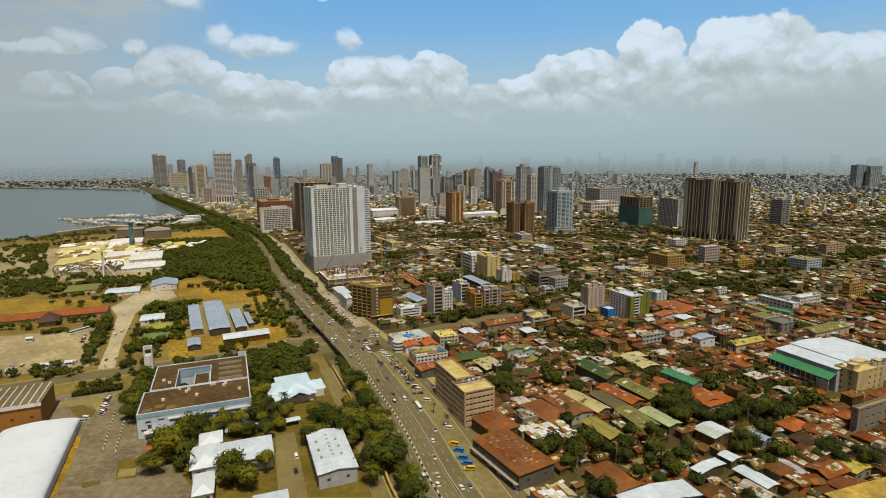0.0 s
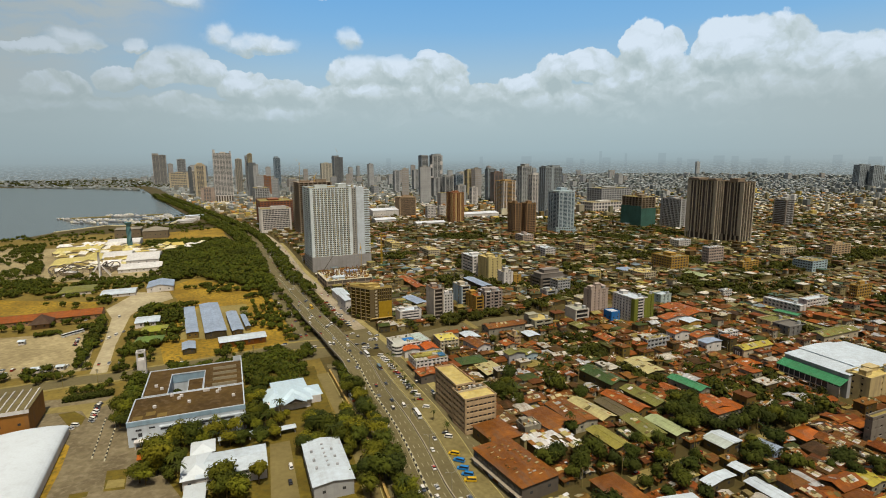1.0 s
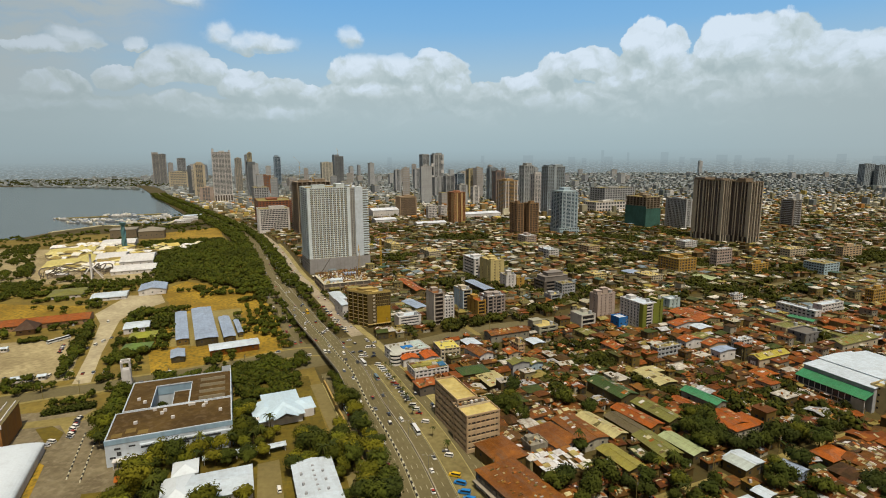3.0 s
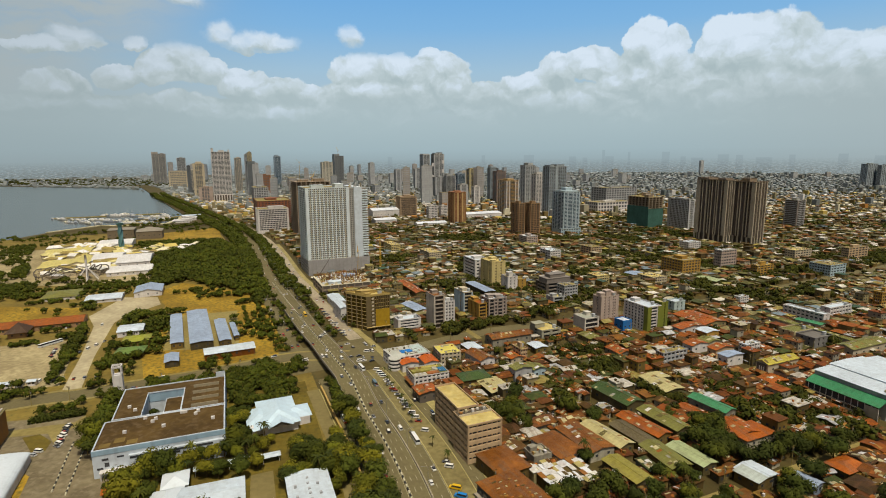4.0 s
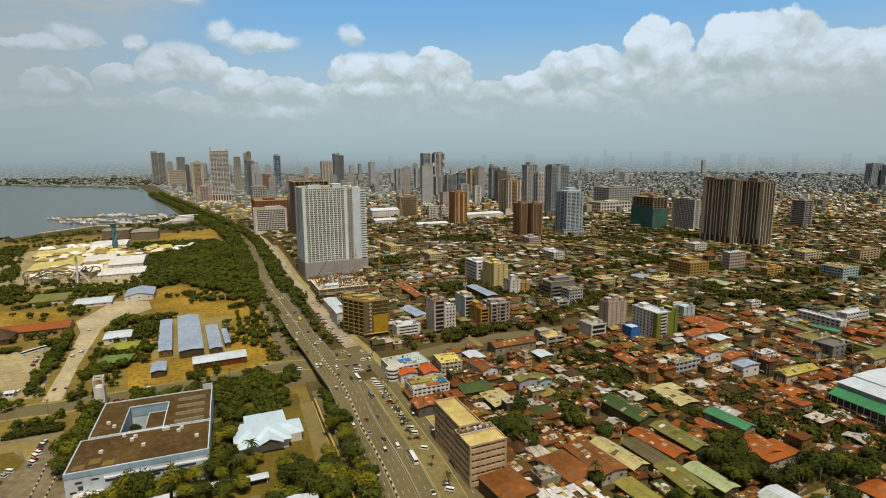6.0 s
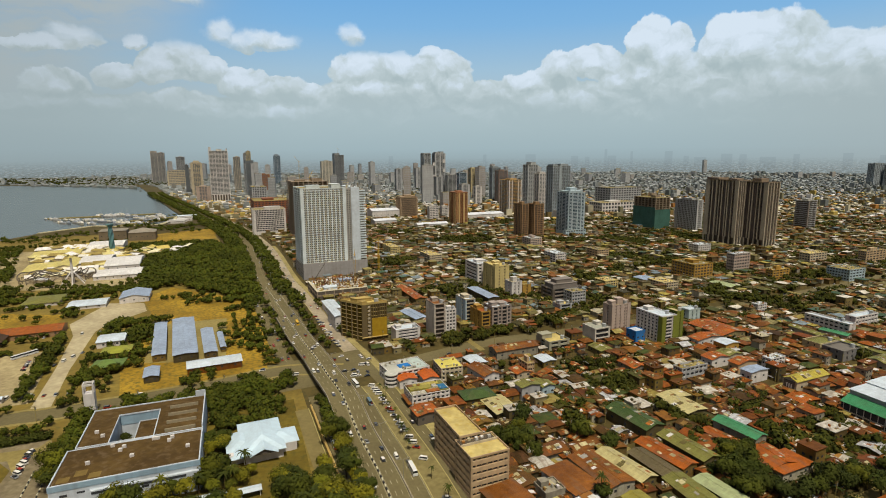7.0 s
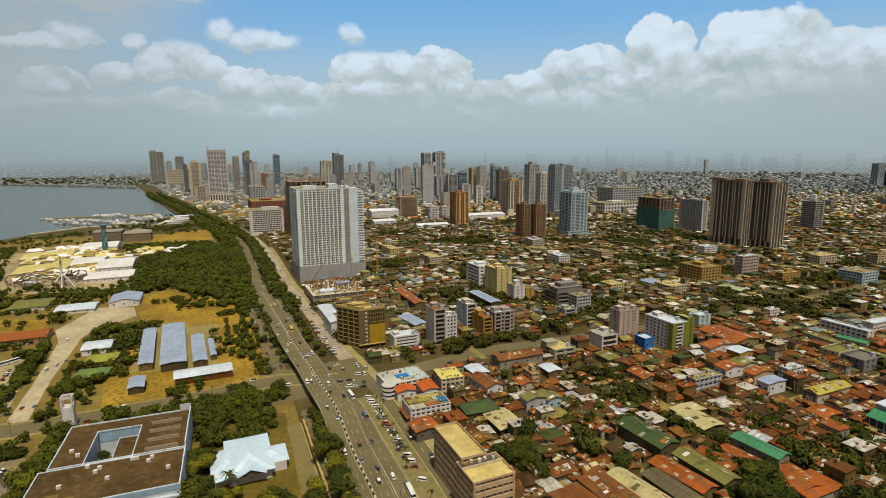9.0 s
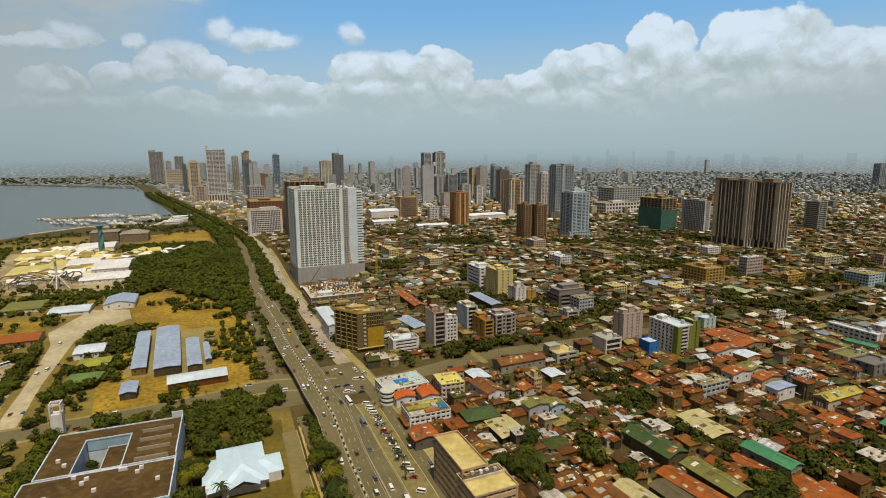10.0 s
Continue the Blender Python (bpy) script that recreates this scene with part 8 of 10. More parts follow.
SPOTS = []
DRIVE_CLEAR = [(-91.0, 262.0), (-74.0, 266.0), (-50.0, 198.0), (-71.0, 198.0)]
COURT_SPOTS = [(bx + bw * fx * math.cos(radians(brot)) - bd * fy * math.sin(radians(brot)), by + bw * fx * math.sin(radians(brot)) + bd * fy * math.cos(radians(brot))) for fx, fy in ((0.33, 0.55), (0.37, 0.66), (0.33, 0.76), (0.40, 0.55))]
GROVES = [  # x, y, spread across, spread along, how many
    (-642.9, 795.6, 60, 30, 30), (-535.5, 696.3, 30, 40, 26), (-482.9, 608.0, 50, 16, 20), (-712.1, 1005.2, 80, 14, 24), (-754.9, 951.2, 80, 14, 24), (-675.9, 1066.1, 70, 10, 18), (-433.4, 566.9, 60, 10, 14), (-410.1, 605.8, 50, 8, 14), (-359.0, 618.5, 60, 8, 16), (-576.6, 963.1, 40, 10, 8), (-351.3, 682.8, 30, 30, 14),
    (-115.4, 272.8, 10, 8, 8), (-121.8, 259.9, 14, 7, 9), (-185.1, 310.7, 3, 24, 14), (-175.0, 288.5, 3, 14, 7), (-109.6, 304.3, 7, 16, 10), (-112.6, 351.2, 10, 8, 8), (-97.7, 280.6, 10, 7, 8), (-79.5, 273.5, 18, 6, 8), (-152.0, 359.5, 40, 6, 18), (-194.0, 359.8, 18, 5, 9),
    (-58.7, 273.4, 8, 10, 7), (-47.5, 268.9, 8, 16, 12), (-227.0, 406.8, 14, 14, 12), (-223.7, 441.6, 8, 22, 10), (-255.7, 483.7, 22, 14, 14), (-276.5, 429.9, 5, 26, 9), (-173.3, 467.9, 5, 30, 8), (-160.0, 482.4, 3, 40, 10),
    (68.0, 357.7, 16, 14, 12), (133.1, 302.9, 20, 18, 11), (136.3, 286.8, 16, 16, 7), (176.5, 365.1, 12, 14, 6), (105.7, 374.5, 20, 12, 8), (124.9, 349.4, 8, 12, 6), (195.9, 302.6, 24, 10, 7), (177.4, 272.3, 16, 10, 4), (63.3, 266.2, 14, 6, 6), (96.5, 255.8, 16, 6, 5), (182.0, 327.3, 10, 8, 6),
    (386.9, 1096.6, 140, 30, 40), (314.2, 1169.7, 80, 30, 20), (371.8, 665.0, 60, 26, 26), (447.9, 662.4, 50, 26, 22), (535.4, 822.6, 120, 40, 30), (-77.6, 1161.8, 60, 20, 14), (228.3, 959.3, 60, 20, 14), (399.1, 828.4, 60, 24, 20), (38.2, 470.8, 40, 6, 14), (-61.4, 609.3, 12, 10, 5), (567.7, 748.4, 80, 30, 20),
    (-118.4, 380.5, 26, 14, 26), (-125.5, 363.8, 22, 10, 14), (-69.2, 250.0, 22, 5, 12), (-97.2, 275.8, 14, 6, 6), (-40.9, 248.6, 8, 30, 18), (-27.1, 224.1, 10, 14, 9), (-42.4, 292.0, 4, 26, 9),
    (-131.1, 244.5, 10, 16, 14), (-90.7, 220.5, 14, 12, 14), (-186.6, 309.4, 4, 30, 12), (-57.2, 222.3, 8, 10, 5), (-260.1, 478.1, 16, 18, 14), (-237.0, 428.9, 22, 14, 10),
    (36.1, 313.8, 14, 12, 14), (65.5, 313.3, 12, 12, 9), (66.4, 241.9, 22, 10, 8), (86.4, 236.7, 18, 10, 6), (171.4, 347.9, 12, 14, 5), (111.1, 370.3, 16, 16, 7), (215.9, 302.8, 20, 9, 7), (178.4, 230.7, 18, 8, 6),
    (-520.1, 1092.1, 60, 30, 26), (-527.3, 1187.9, 60, 30, 24), (-569.2, 1121.8, 50, 20, 16), (-635.6, 1387.1, 30, 90, 26), (-253.8, 587.4, 22, 12, 10), (-277.4, 415.6, 4, 40, 10), (-261.4, 415.2, 3, 40, 8), (-275.4, 346.1, 26, 4, 10), (-223.0, 318.1, 12, 4, 6), (-336.1, 454.3, 60, 4, 12), (-433.4, 566.9, 60, 14, 18), (-337.8, 529.5, 30, 8, 10), (-667.4, 873.9, 90, 30, 26), (-356.0, 590.4, 40, 10, 12),
    (149.4, 303.9, 18, 12, 3), (121.1, 275.8, 16, 12, 5), (174.4, 288.6, 14, 8, 2), (7.4, 454.5, 26, 5, 12), (377.0, 625.3, 60, 20, 20), (318.0, 627.3, 50, 18, 14), (244.9, 310.3, 10, 8, 4)]
GROVES += [(-632.0, 838.0, 34, 26, 26), (-520.0, 705.0, 24, 26, 24), (-530.0, 655.0, 30, 16, 20), (-480.0, 620.0, 30, 10, 16), (-424.0, 652.0, 40, 5, 14), (-590.0, 756.0, 30, 26, 22), (-660.0, 880.0, 40, 20, 22), (290.1, 592.9, 40, 10, 22), (330.0, 581.1, 40, 8, 22), (354.4, 603.6, 36, 12, 24), (386.3, 603.1, 26, 22, 30), (372.0, 569.3, 20, 14, 18), (268.3, 550.3, 24, 6, 12), (278.3, 643.6, 26, 10, 14), (203.2, 645.0, 18, 10, 12), (194.2, 583.0, 16, 10, 12), (117.3, 533.3, 16, 9, 14), (100.8, 515.6, 16, 8, 12), (43.4, 480.8, 20, 7, 14), (24.1, 470.0, 24, 6, 12), (-62.8, 711.2, 22, 16, 16), (-18.7, 649.0, 24, 14, 16), (350.4, 495.9, 20, 10, 12), (290.2, 406.6, 10, 16, 14), (548.7, 733.1, 60, 20, 26), (488.7, 699.8, 40, 20, 22), (358.1, 922.1, 60, 20, 20), (334.3, 985.3, 80, 24, 30),
           (-639.5, 1260.0, 30, 16, 14), (-548.0, 1148.8, 50, 26, 30), (-490.6, 1185.6, 40, 30, 26), (-409.6, 1068.9, 14, 30, 12), (-633.3, 1173.4, 40, 16, 20), (-569.9, 1012.9, 40, 14, 16)]
GROVES += [(-150.0, 366.0, 34, 5, 26), (-118.0, 372.0, 20, 9, 30), (-104.0, 352.0, 9, 12, 18), (-112.0, 330.0, 6, 14, 12), (-190.0, 352.0, 22, 4, 14), (-128.0, 346.0, 12, 8, 14), (-83.0, 262.0, 14, 7, 14), (-62.0, 262.0, 8, 9, 10), (-105.0, 262.0, 10, 6, 10), (-186.0, 318.0, 3, 30, 18), (-180.0, 296.0, 3, 14, 8), (-128.0, 236.0, 7, 14, 14), (-250.0, 462.0, 24, 8, 16), (-225.0, 425.0, 8, 26, 16), (-240.0, 388.0, 16, 8, 12)]
for gx, gy, sa, sb, n in GROVES + STANDS:
    for _ in range(n):
        a, b = rng.gauss(0, 0.55) * sa, rng.gauss(0, 0.55) * sb
        x, y = gx + a * UX - b * UY, gy + a * UY + b * UX
        off = mid_off(x, y)
        if taken(x, y, 1.5) or (40 < x < 62 and 305 < y < 347) or inside(x, y, DRIVE_CLEAR) or (-16.5 < off < 38 and y < 900) or cross_off(x, y) < 11:
            continue
        SPOTS.append((x, y))
        if (gx, gy, sa, sb, n) in STANDS:
            BIG.add((x, y))
# rows beside the boulevard
for i in range(0, len(MID), 1):
    p, s = MID[i], side(MID, i)
    if p.y > 2200:
        break
    far_ = p.y > 560
    for o, ch in ((-10.2, 0.85 if p.y < 335 else 0.0), (-14.0, 0.6 if p.y < 335 else 0.0), (-22.5, 0.0 if p.y < 420 else 0.9), (-27, 0.9 if p.y > 420 else 0.0), (-10.6, 0.75 if 430 < p.y < 560 else 0.0), (-16.2, 0.45 if p.y > 430 else 0.0), (13.6, 0.5 if p.y > 440 else 0.0), (16.0, 0.8 if p.y > 440 else 0.0), (18.5, 0.6 if far_ else 0.0), (-10.5, 0.7 if far_ else 0.0), (10.0, 0.9 if p.y > 600 else 0.0), (12.0, 0.9 if p.y > 600 else 0.0), (-11.5, 0.9 if p.y > 600 else 0.0), (-13.5, 0.9 if p.y > 600 else 0.0), (20.5, 0.8 if p.y > 560 else 0.0), (37.0, 0.4 if 430 < p.y < 560 else 0.0), (-19.5, 0.95 if p.y > 580 else 0.0), (-24.5, 0.95 if p.y > 560 else 0.0), (-17.0, 0.9 if p.y > 620 else 0.0), (-8.6, 0.9 if p.y > 660 else 0.0)):
        if rng.random() < ch and not (365 < p.y < 425):
            q = p + s * (o + rng.uniform(-2.2, 2.2))
            SPOTS.append((q.x, q.y))
# close hedge of trees under the flyover's edge
for k in range(46):
    yy = 186 + k * 4.0 + rng.uniform(-1.2, 1.2)
    p = min(MID, key=lambda q: abs(q.y - yy))
    i = MID.index(p)
    nx = MID[min(i + 1, len(MID) - 1)] if yy > p.y else MID[max(i - 1, 0)]
    f = abs(yy - p.y) / max(0.01, abs(nx.y - p.y)) if nx is not p else 0.0
    q = p + (nx - p) * min(1.0, f) + side(MID, i) * (-11.2 + rng.uniform(-0.8, 0.8))
    if rng.random() < 0.85 and yy < 364:
        SPOTS.append((q.x, q.y))
SPOTS.sort(key=lambda p: p[1])
near_gaps = [g for g in GAPS if g[1] < 620]
rng.shuffle(near_gaps)
cand = sorted(SPOTS + near_gaps, key=lambda p: p[1] + 0.3 * abs(p[0]))
for yy in (300, 306, 313, 322, 329, 338, 346, 352, 360, 276, 262):
    p, s_ = along(MID, yy)
    q = p + s_ * rng.uniform(18.5, 26.0)
    plant(rng.choice(PALMS), q.x, q.y, rng.uniform(0.45, 0.75))
for (xa, ya), (xb, yb), n in (((-189.2, 559.9), (-132.5, 438.5), 30), ((-190.5, 532.0), (-164.4, 472.1), 15)):
    for k in range(n):
        u = (k + rng.uniform(-0.3, 0.3)) / n
        bush(xa + (xb - xa) * u, ya + (yb - ya) * u, rng.uniform(0.35, 0.65))
# clump in the lot, trees round the pavilions, rows along the lane and before the long hall
for gx, gy, sa, sb, n, s0 in ((-322.0, 432.0, 11, 3.5, 26, 0.55), (-350.0, 545.0, 12, 5, 14, 0.7), (-388.0, 556.0, 16, 5, 18, 0.7), (-336.0, 563.0, 8, 5, 9, 0.8), (-470.0, 596.0, 30, 16, 46, 1.0), (-530.0, 700.0, 10, 45, 40, 1.1), (-424.0, 575.0, 26, 9, 26, 0.8), (-400.0, 612.0, 40, 6, 40, 0.8), (-345.0, 622.0, 40, 7, 40, 0.9), (-275.0, 505.0, 14, 6, 16, 1.0), (-246.0, 470.0, 10, 14, 20, 0.9), (-269.3, 598.3, 13, 6, 13, 0.8), (-237.1, 576.4, 13, 6, 13, 0.8), (-215.7, 582.0, 13, 6, 13, 0.8), (-198.0, 591.6, 13, 6, 13, 0.8), (-194.1, 554.5, 13, 6, 13, 0.8)):
    for _ in range(n):
        a, b = rng.gauss(0, 0.55) * sa, rng.gauss(0, 0.55) * sb
        x, y = gx + a * UX - b * UY, gy + a * UY + b * UX
        if not taken(x, y, 1.0):
            bush(x, y, s0 * rng.uniform(0.8, 1.25))
for (xa, ya), (xb, yb), n, s0, s1 in (((-303.0, 474.0), (-250.0, 360.0), 34, 0.7, 1.05), ((-281.0, 484.0), (-221.0, 360.0), 30, 0.35, 0.6), ((-398.0, 451.0), (-316.0, 476.5), 30, 0.5, 0.8), ((-300.0, 470.0), (-268.0, 400.0), 14, 0.9, 1.2), ((-275.0, 497.0), (-238.0, 520.0), 12, 0.9, 1.3)):
    for k in range(n):
        u = (k + rng.uniform(-0.4, 0.4)) / n
        bush(xa + (xb - xa) * u + rng.uniform(-1, 1), ya + (yb - ya) * u + rng.uniform(-1, 1), rng.uniform(s0, s1))
for x, y in COURT_SPOTS:
    plant(TREES[2], x, y, rng.uniform(0.75, 1.05))
for k, (x, y) in enumerate(cand):
    if k < 335:
        if rng.random() < 0.12:
            plant(rng.choice(PALMS), x, y, rng.uniform(0.8, 1.2))
        else:
            plant(rng.choice(TOWN_TREES if mid_off(x, y) > 30 else TREES), x, y, rng.uniform(0.9, 1.3) if (x, y) in BIG else rng.uniform(0.75, 1.3))
    else:
        bush(x, y, rng.uniform(1.0, 1.5) if (x, y) in BIG or (y > 560 and abs(mid_off(x, y)) < 28) else rng.uniform(0.7, 1.2))
# wooded far shore of the bay
for _ in range(520):
    y = rng.uniform(2740, 3700)
    x = -rng.uniform(0.50, 0.86) * y
    if y > 2740 + 0.19 * max(0.0, -1500 - x) + 25:
        bush(x, y, rng.uniform(1.3, 2.3))
for x, y in GAPS:
    if y >= 620:
        for _ in range(2):
            bush(x + rng.uniform(-5, 5), y + rng.uniform(-5, 5), rng.uniform(0.6, 1.2))
for _ in range(2600):
    y = rng.uniform(330, 1050)
    x = rng.uniform(-0.86 * y, -0.1 * y)
    if mid_off(x, y) > -30 or taken(x, y, 3) or cross_off(x, y) < 11 or any(inside(x, y, q) for q in OPEN_GROUND):
        continue
    if y > 880 and x < -735:
        continue
    if noise.noise(Vector((x * 0.016, y * 0.016, 7.0))) > (0.12 if y < 600 else 0.02):
        bush(x, y, rng.uniform(0.5, 1.05))
for _ in range(2300):
    y = rng.uniform(800, 2600)
    x = rng.uniform(-0.25 * y, 0.86 * y)
    if mid_off(x, y) > 40 and not taken(x, y, 4) and noise.noise(Vector((x * 0.004, y * 0.004, 1.0))) > -0.05:
        bush(x, y, rng.uniform(0.8, 1.6))
for x, y in PLOTS:
    if y < 1000 and rng.random() < 0.20:
        bush(x + rng.uniform(-6, 6), y + rng.uniform(-6, 6), rng.uniform(0.45, 0.9))
tagged(part("woodland", rounded(forest, forest_n, "woodland"), LEAF_FAR), "dense dark green woodland and scattered far trees", "trees", kind="stuff")
tagged(part("yard_trees", rounded(yard, yard_n, "yard_trees"), LEAF_YARD), "dark green trees scattered among the crowded houses", "trees", kind="stuff")
tagged(part("woodland_trunks", trunks, BARK), "brown trunks of the woodland trees", "trunks", kind="stuff")

# ---- sky and distance behind everything ----


def backdrop():
    R0, n = 4780.0, 96
    m = Mesh()
    zs = [-3.0] + [i * 130.0 for i in range(1, 22)]
    for j, z in enumerate(zs):
        for i in range(n + 1):
            a = radians(-56 + 112 * i / n)
            m.v.append((R0 * math.sin(a), R0 * math.cos(a) + 40, z))
    for j in range(len(zs) - 1):
        for i in range(n):
            q = j * (n + 1) + i
            m.f.append((q, q + 1, q + n + 2, q + n + 1))
    mt = bpy.data.materials.new("hazy_sky")
    mt.use_nodes = True
    nt = mt.node_tree
    N, L = nt.nodes, nt.links
    N.remove(N["Principled BSDF"])
    # self-glowing wall: cloud light, haze and the farthest town are painted into it
    em = N.new("ShaderNodeEmission")
    L.new(em.outputs[0], N["Material Output"].inputs[0])
    tc = N.new("ShaderNodeTexCoord")
    sp = N.new("ShaderNodeSeparateXYZ")
    L.new(tc.outputs["Object"], sp.inputs[0])

    def math2(op, a, b=None, c=None):
        x = N.new("ShaderNodeMath")
        x.operation = op
        for k, v in enumerate((a, b, c)):
            if v is None:
                continue
            if isinstance(v, (int, float)):
                x.inputs[k].default_value = v
            else:
                L.new(v, x.inputs[k])
        return x.outputs[0]
    az = math2("ARCTAN2", sp.outputs[0], sp.outputs[1])
    h = math2("DIVIDE", math2("SUBTRACT", sp.outputs[2], 140.0), R0)
    cb = N.new("ShaderNodeCombineXYZ")
    L.new(az, cb.inputs[0])
    L.new(h, cb.inputs[1])
    def fbm(vec, scale, detail, rough, colour=False):
        n_ = N.new("ShaderNodeTexNoise")
        n_.inputs["Scale"].default_value, n_.inputs["Detail"].default_value, n_.inputs["Roughness"].default_value = scale, detail, rough
        L.new(vec, n_.inputs["Vector"])
        return n_.outputs[1] if colour else n_.outputs[0]

    def vmath(op, a, b):
        x = N.new("ShaderNodeVectorMath")
        x.operation = op
        for k_, v in enumerate((a, b)):
            if isinstance(v, tuple):
                x.inputs[k_].default_value = v
            else:
                L.new(v, x.inputs[k_])
        return x.outputs[0]
    # heaped edges: shift the place by two sizes of turbulence
    wob = vmath("MULTIPLY", vmath("SUBTRACT", fbm(cb.outputs[0], 15.0, 3.0, 0.5, True), (0.5, 0.5, 0.5)), (0.060, 0.045, 0.0))
    wob3 = vmath("MULTIPLY", vmath("SUBTRACT", fbm(cb.outputs[0], 130.0, 3.0, 0.6, True), (0.5, 0.5, 0.5)), (0.007, 0.006, 0.0))
    wob2 = vmath("MULTIPLY", vmath("SUBTRACT", fbm(cb.outputs[0], 55.0, 4.0, 0.6, True), (0.5, 0.5, 0.5)), (0.013, 0.011, 0.0))
    place = vmath("ADD", vmath("ADD", vmath("ADD", cb.outputs[0], wob), wob2), wob3)
    sq = N.new("ShaderNodeSeparateXYZ")
    L.new(place, sq.inputs[0])
    waz, wh_ = sq.outputs[0], sq.outputs[1]
    # cloud masses: azimuth, height, half-width, half-height (radians)
    clouds = [(0.42, 0.115, 0.075, 0.055), (-0.433, 0.150, 0.051, 0.040), (-0.467, 0.140, 0.042, 0.033), (-0.389, 0.139, 0.029, 0.027), (-0.519, 0.124, 0.035, 0.024), (-0.598, 0.104, 0.053, 0.028), (-0.612, 0.080, 0.049, 0.027), (-0.344, 0.126, 0.051, 0.029), (-0.288, 0.111, 0.072, 0.028), (-0.241, 0.112, 0.037, 0.020), (-0.547, 0.079, 0.053, 0.021), (-0.321, 0.195, 0.077, 0.022), (-0.376, 0.206, 0.029, 0.025), (-0.283, 0.193, 0.043, 0.018), (-0.164, 0.211, 0.028, 0.021), (-0.496, 0.177, 0.021, 0.012), (-0.573, 0.178, 0.038, 0.023), (-0.619, 0.162, 0.062, 0.015), (-0.425, 0.253, 0.039, 0.017), (-0.467, 0.260, 0.050, 0.015), (-0.207, 0.278, 0.014, 0.008), (-0.149, 0.151, 0.059, 0.039), (-0.087, 0.150, 0.060, 0.035), (-0.028, 0.178, 0.019, 0.021), (-0.015, 0.147, 0.065, 0.044), (-0.098, 0.108, 0.139, 0.044), (0.019, 0.122, 0.031, 0.031), (0.191, 0.140, 0.042, 0.039), (0.251, 0.156, 0.051, 0.032), (0.335, 0.180, 0.035, 0.045), (0.379, 0.171, 0.029, 0.043), (0.318, 0.133, 0.070, 0.042), (0.079, 0.108, 0.078, 0.029), (0.141, 0.123, 0.056, 0.027), (0.485, 0.165, 0.075, 0.055), (0.533, 0.168, 0.058, 0.052), (0.443, 0.165, 0.036, 0.052), (0.592, 0.137, 0.066, 0.050), (0.641, 0.134, 0.050, 0.048), (0.681, 0.151, 0.033, 0.042), (0.728, 0.131, 0.046, 0.047), (0.493, 0.095, 0.259, 0.057), (0.221, 0.085, 0.258, 0.043), (-0.307, 0.073, 0.303, 0.034), (-0.646, 0.074, 0.080, 0.022)]

    def masses(az_, h_):
        field = None
        for ca, chh, wa, wh in clouds:
            dx = math2("DIVIDE", math2("SUBTRACT", az_, ca), wa)
            dy = math2("DIVIDE", math2("SUBTRACT", h_, chh), wh)
            f = math2("SUBTRACT", 1.0, math2("SQRT", math2("ADD", math2("MULTIPLY", dx, dx), math2("MULTIPLY", dy, dy))))
            field = f if field is None else math2("SMOOTH_MAX", field, f, 0.08)
        return field

    def span(v, a, b, lo=0.0, hi=1.0, smooth=True):
        mr = N.new("ShaderNodeMapRange")
        mr.interpolation_type = "SMOOTHSTEP" if smooth else "LINEAR"
        for k_, q in enumerate((a, b, lo, hi)):
            mr.inputs[k_ + 1].default_value = q
        L.new(v, mr.inputs[0])
        return mr.outputs[0]

    def blend(fac, a, b):
        mx = N.new("ShaderNodeMix")
        mx.data_type = "RGBA"
        L.new(fac, mx.inputs["Factor"])
        for key, v in (("A", a), ("B", b)):
            if isinstance(v, tuple):
                mx.inputs[key].default_value = (*v, 1)
            else:
                L.new(v, mx.inputs[key])
        return mx.outputs["Result"]
    dens = masses(waz, wh_)
    cover_ = span(dens, 0.05, 0.15)
    soft_ = span(dens, 0.02, 0.60)
    # thin drifting cloud: the small heaps high up are half worn away
    worn = span(fbm(vmath("MULTIPLY", place, (1.0, 1.6, 1.0)), 22.0, 5.0, 0.6), 0.32, 0.66, 0.72, 1.0)
    high = math2("MULTIPLY", span(h, 0.165, 0.185), span(az, 0.02, -0.12))
    cover_ = math2("ADD", math2("MULTIPLY", cover_, math2("SUBTRACT", 1.0, high)), math2("MULTIPLY", high, math2("MULTIPLY", soft_, worn)))
    skyr = ramp(nt, [(0.42, 0.51, 0.54), (0.44, 0.54, 0.58), (0.35, 0.53, 0.68), (0.215, 0.455, 0.74), (0.155, 0.40, 0.735)], False)
    L.new(math2("MULTIPLY", h, 3.4), skyr.inputs[0])
    # thin veil high on one side, in long slanting bands
    slant = vmath("MULTIPLY", vmath("ADD", place, (0.0, 0.0, 0.0)), (1.0, 4.2, 1.0))
    bands = span(fbm(slant, 4.2, 6.0, 0.55), 0.36, 0.56)
    edge = math2("ADD", az, math2("MULTIPLY", math2("SUBTRACT", h, 0.22), -1.4))
    veil = math2("MULTIPLY", span(edge, -0.36, -0.56), math2("ADD", 0.30, math2("MULTIPLY", bands, 0.70)))
    base_sky = blend(math2("MULTIPLY", veil, 0.95), skyr.outputs[0], (0.47, 0.54, 0.56))
    # lit tops, grey undersides
    up = vmath("ADD", place, (0.004, 0.014, 0.0))
    relief = math2("SUBTRACT", fbm(place, 15.0, 5.0, 0.5), fbm(up, 15.0, 5.0, 0.5))
    fine = math2("SUBTRACT", fbm(place, 42.0, 4.0, 0.55), fbm(vmath("ADD", place, (0.002, 0.006, 0.0)), 42.0, 4.0, 0.55))
    lit = math2("ADD", math2("ADD", math2("MULTIPLY", relief, 2.5), math2("MULTIPLY", fine, 0.7)), span(h, 0.07, 0.20, 0.20, 0.70))
    above = masses(waz, math2("ADD", wh_, 0.012))
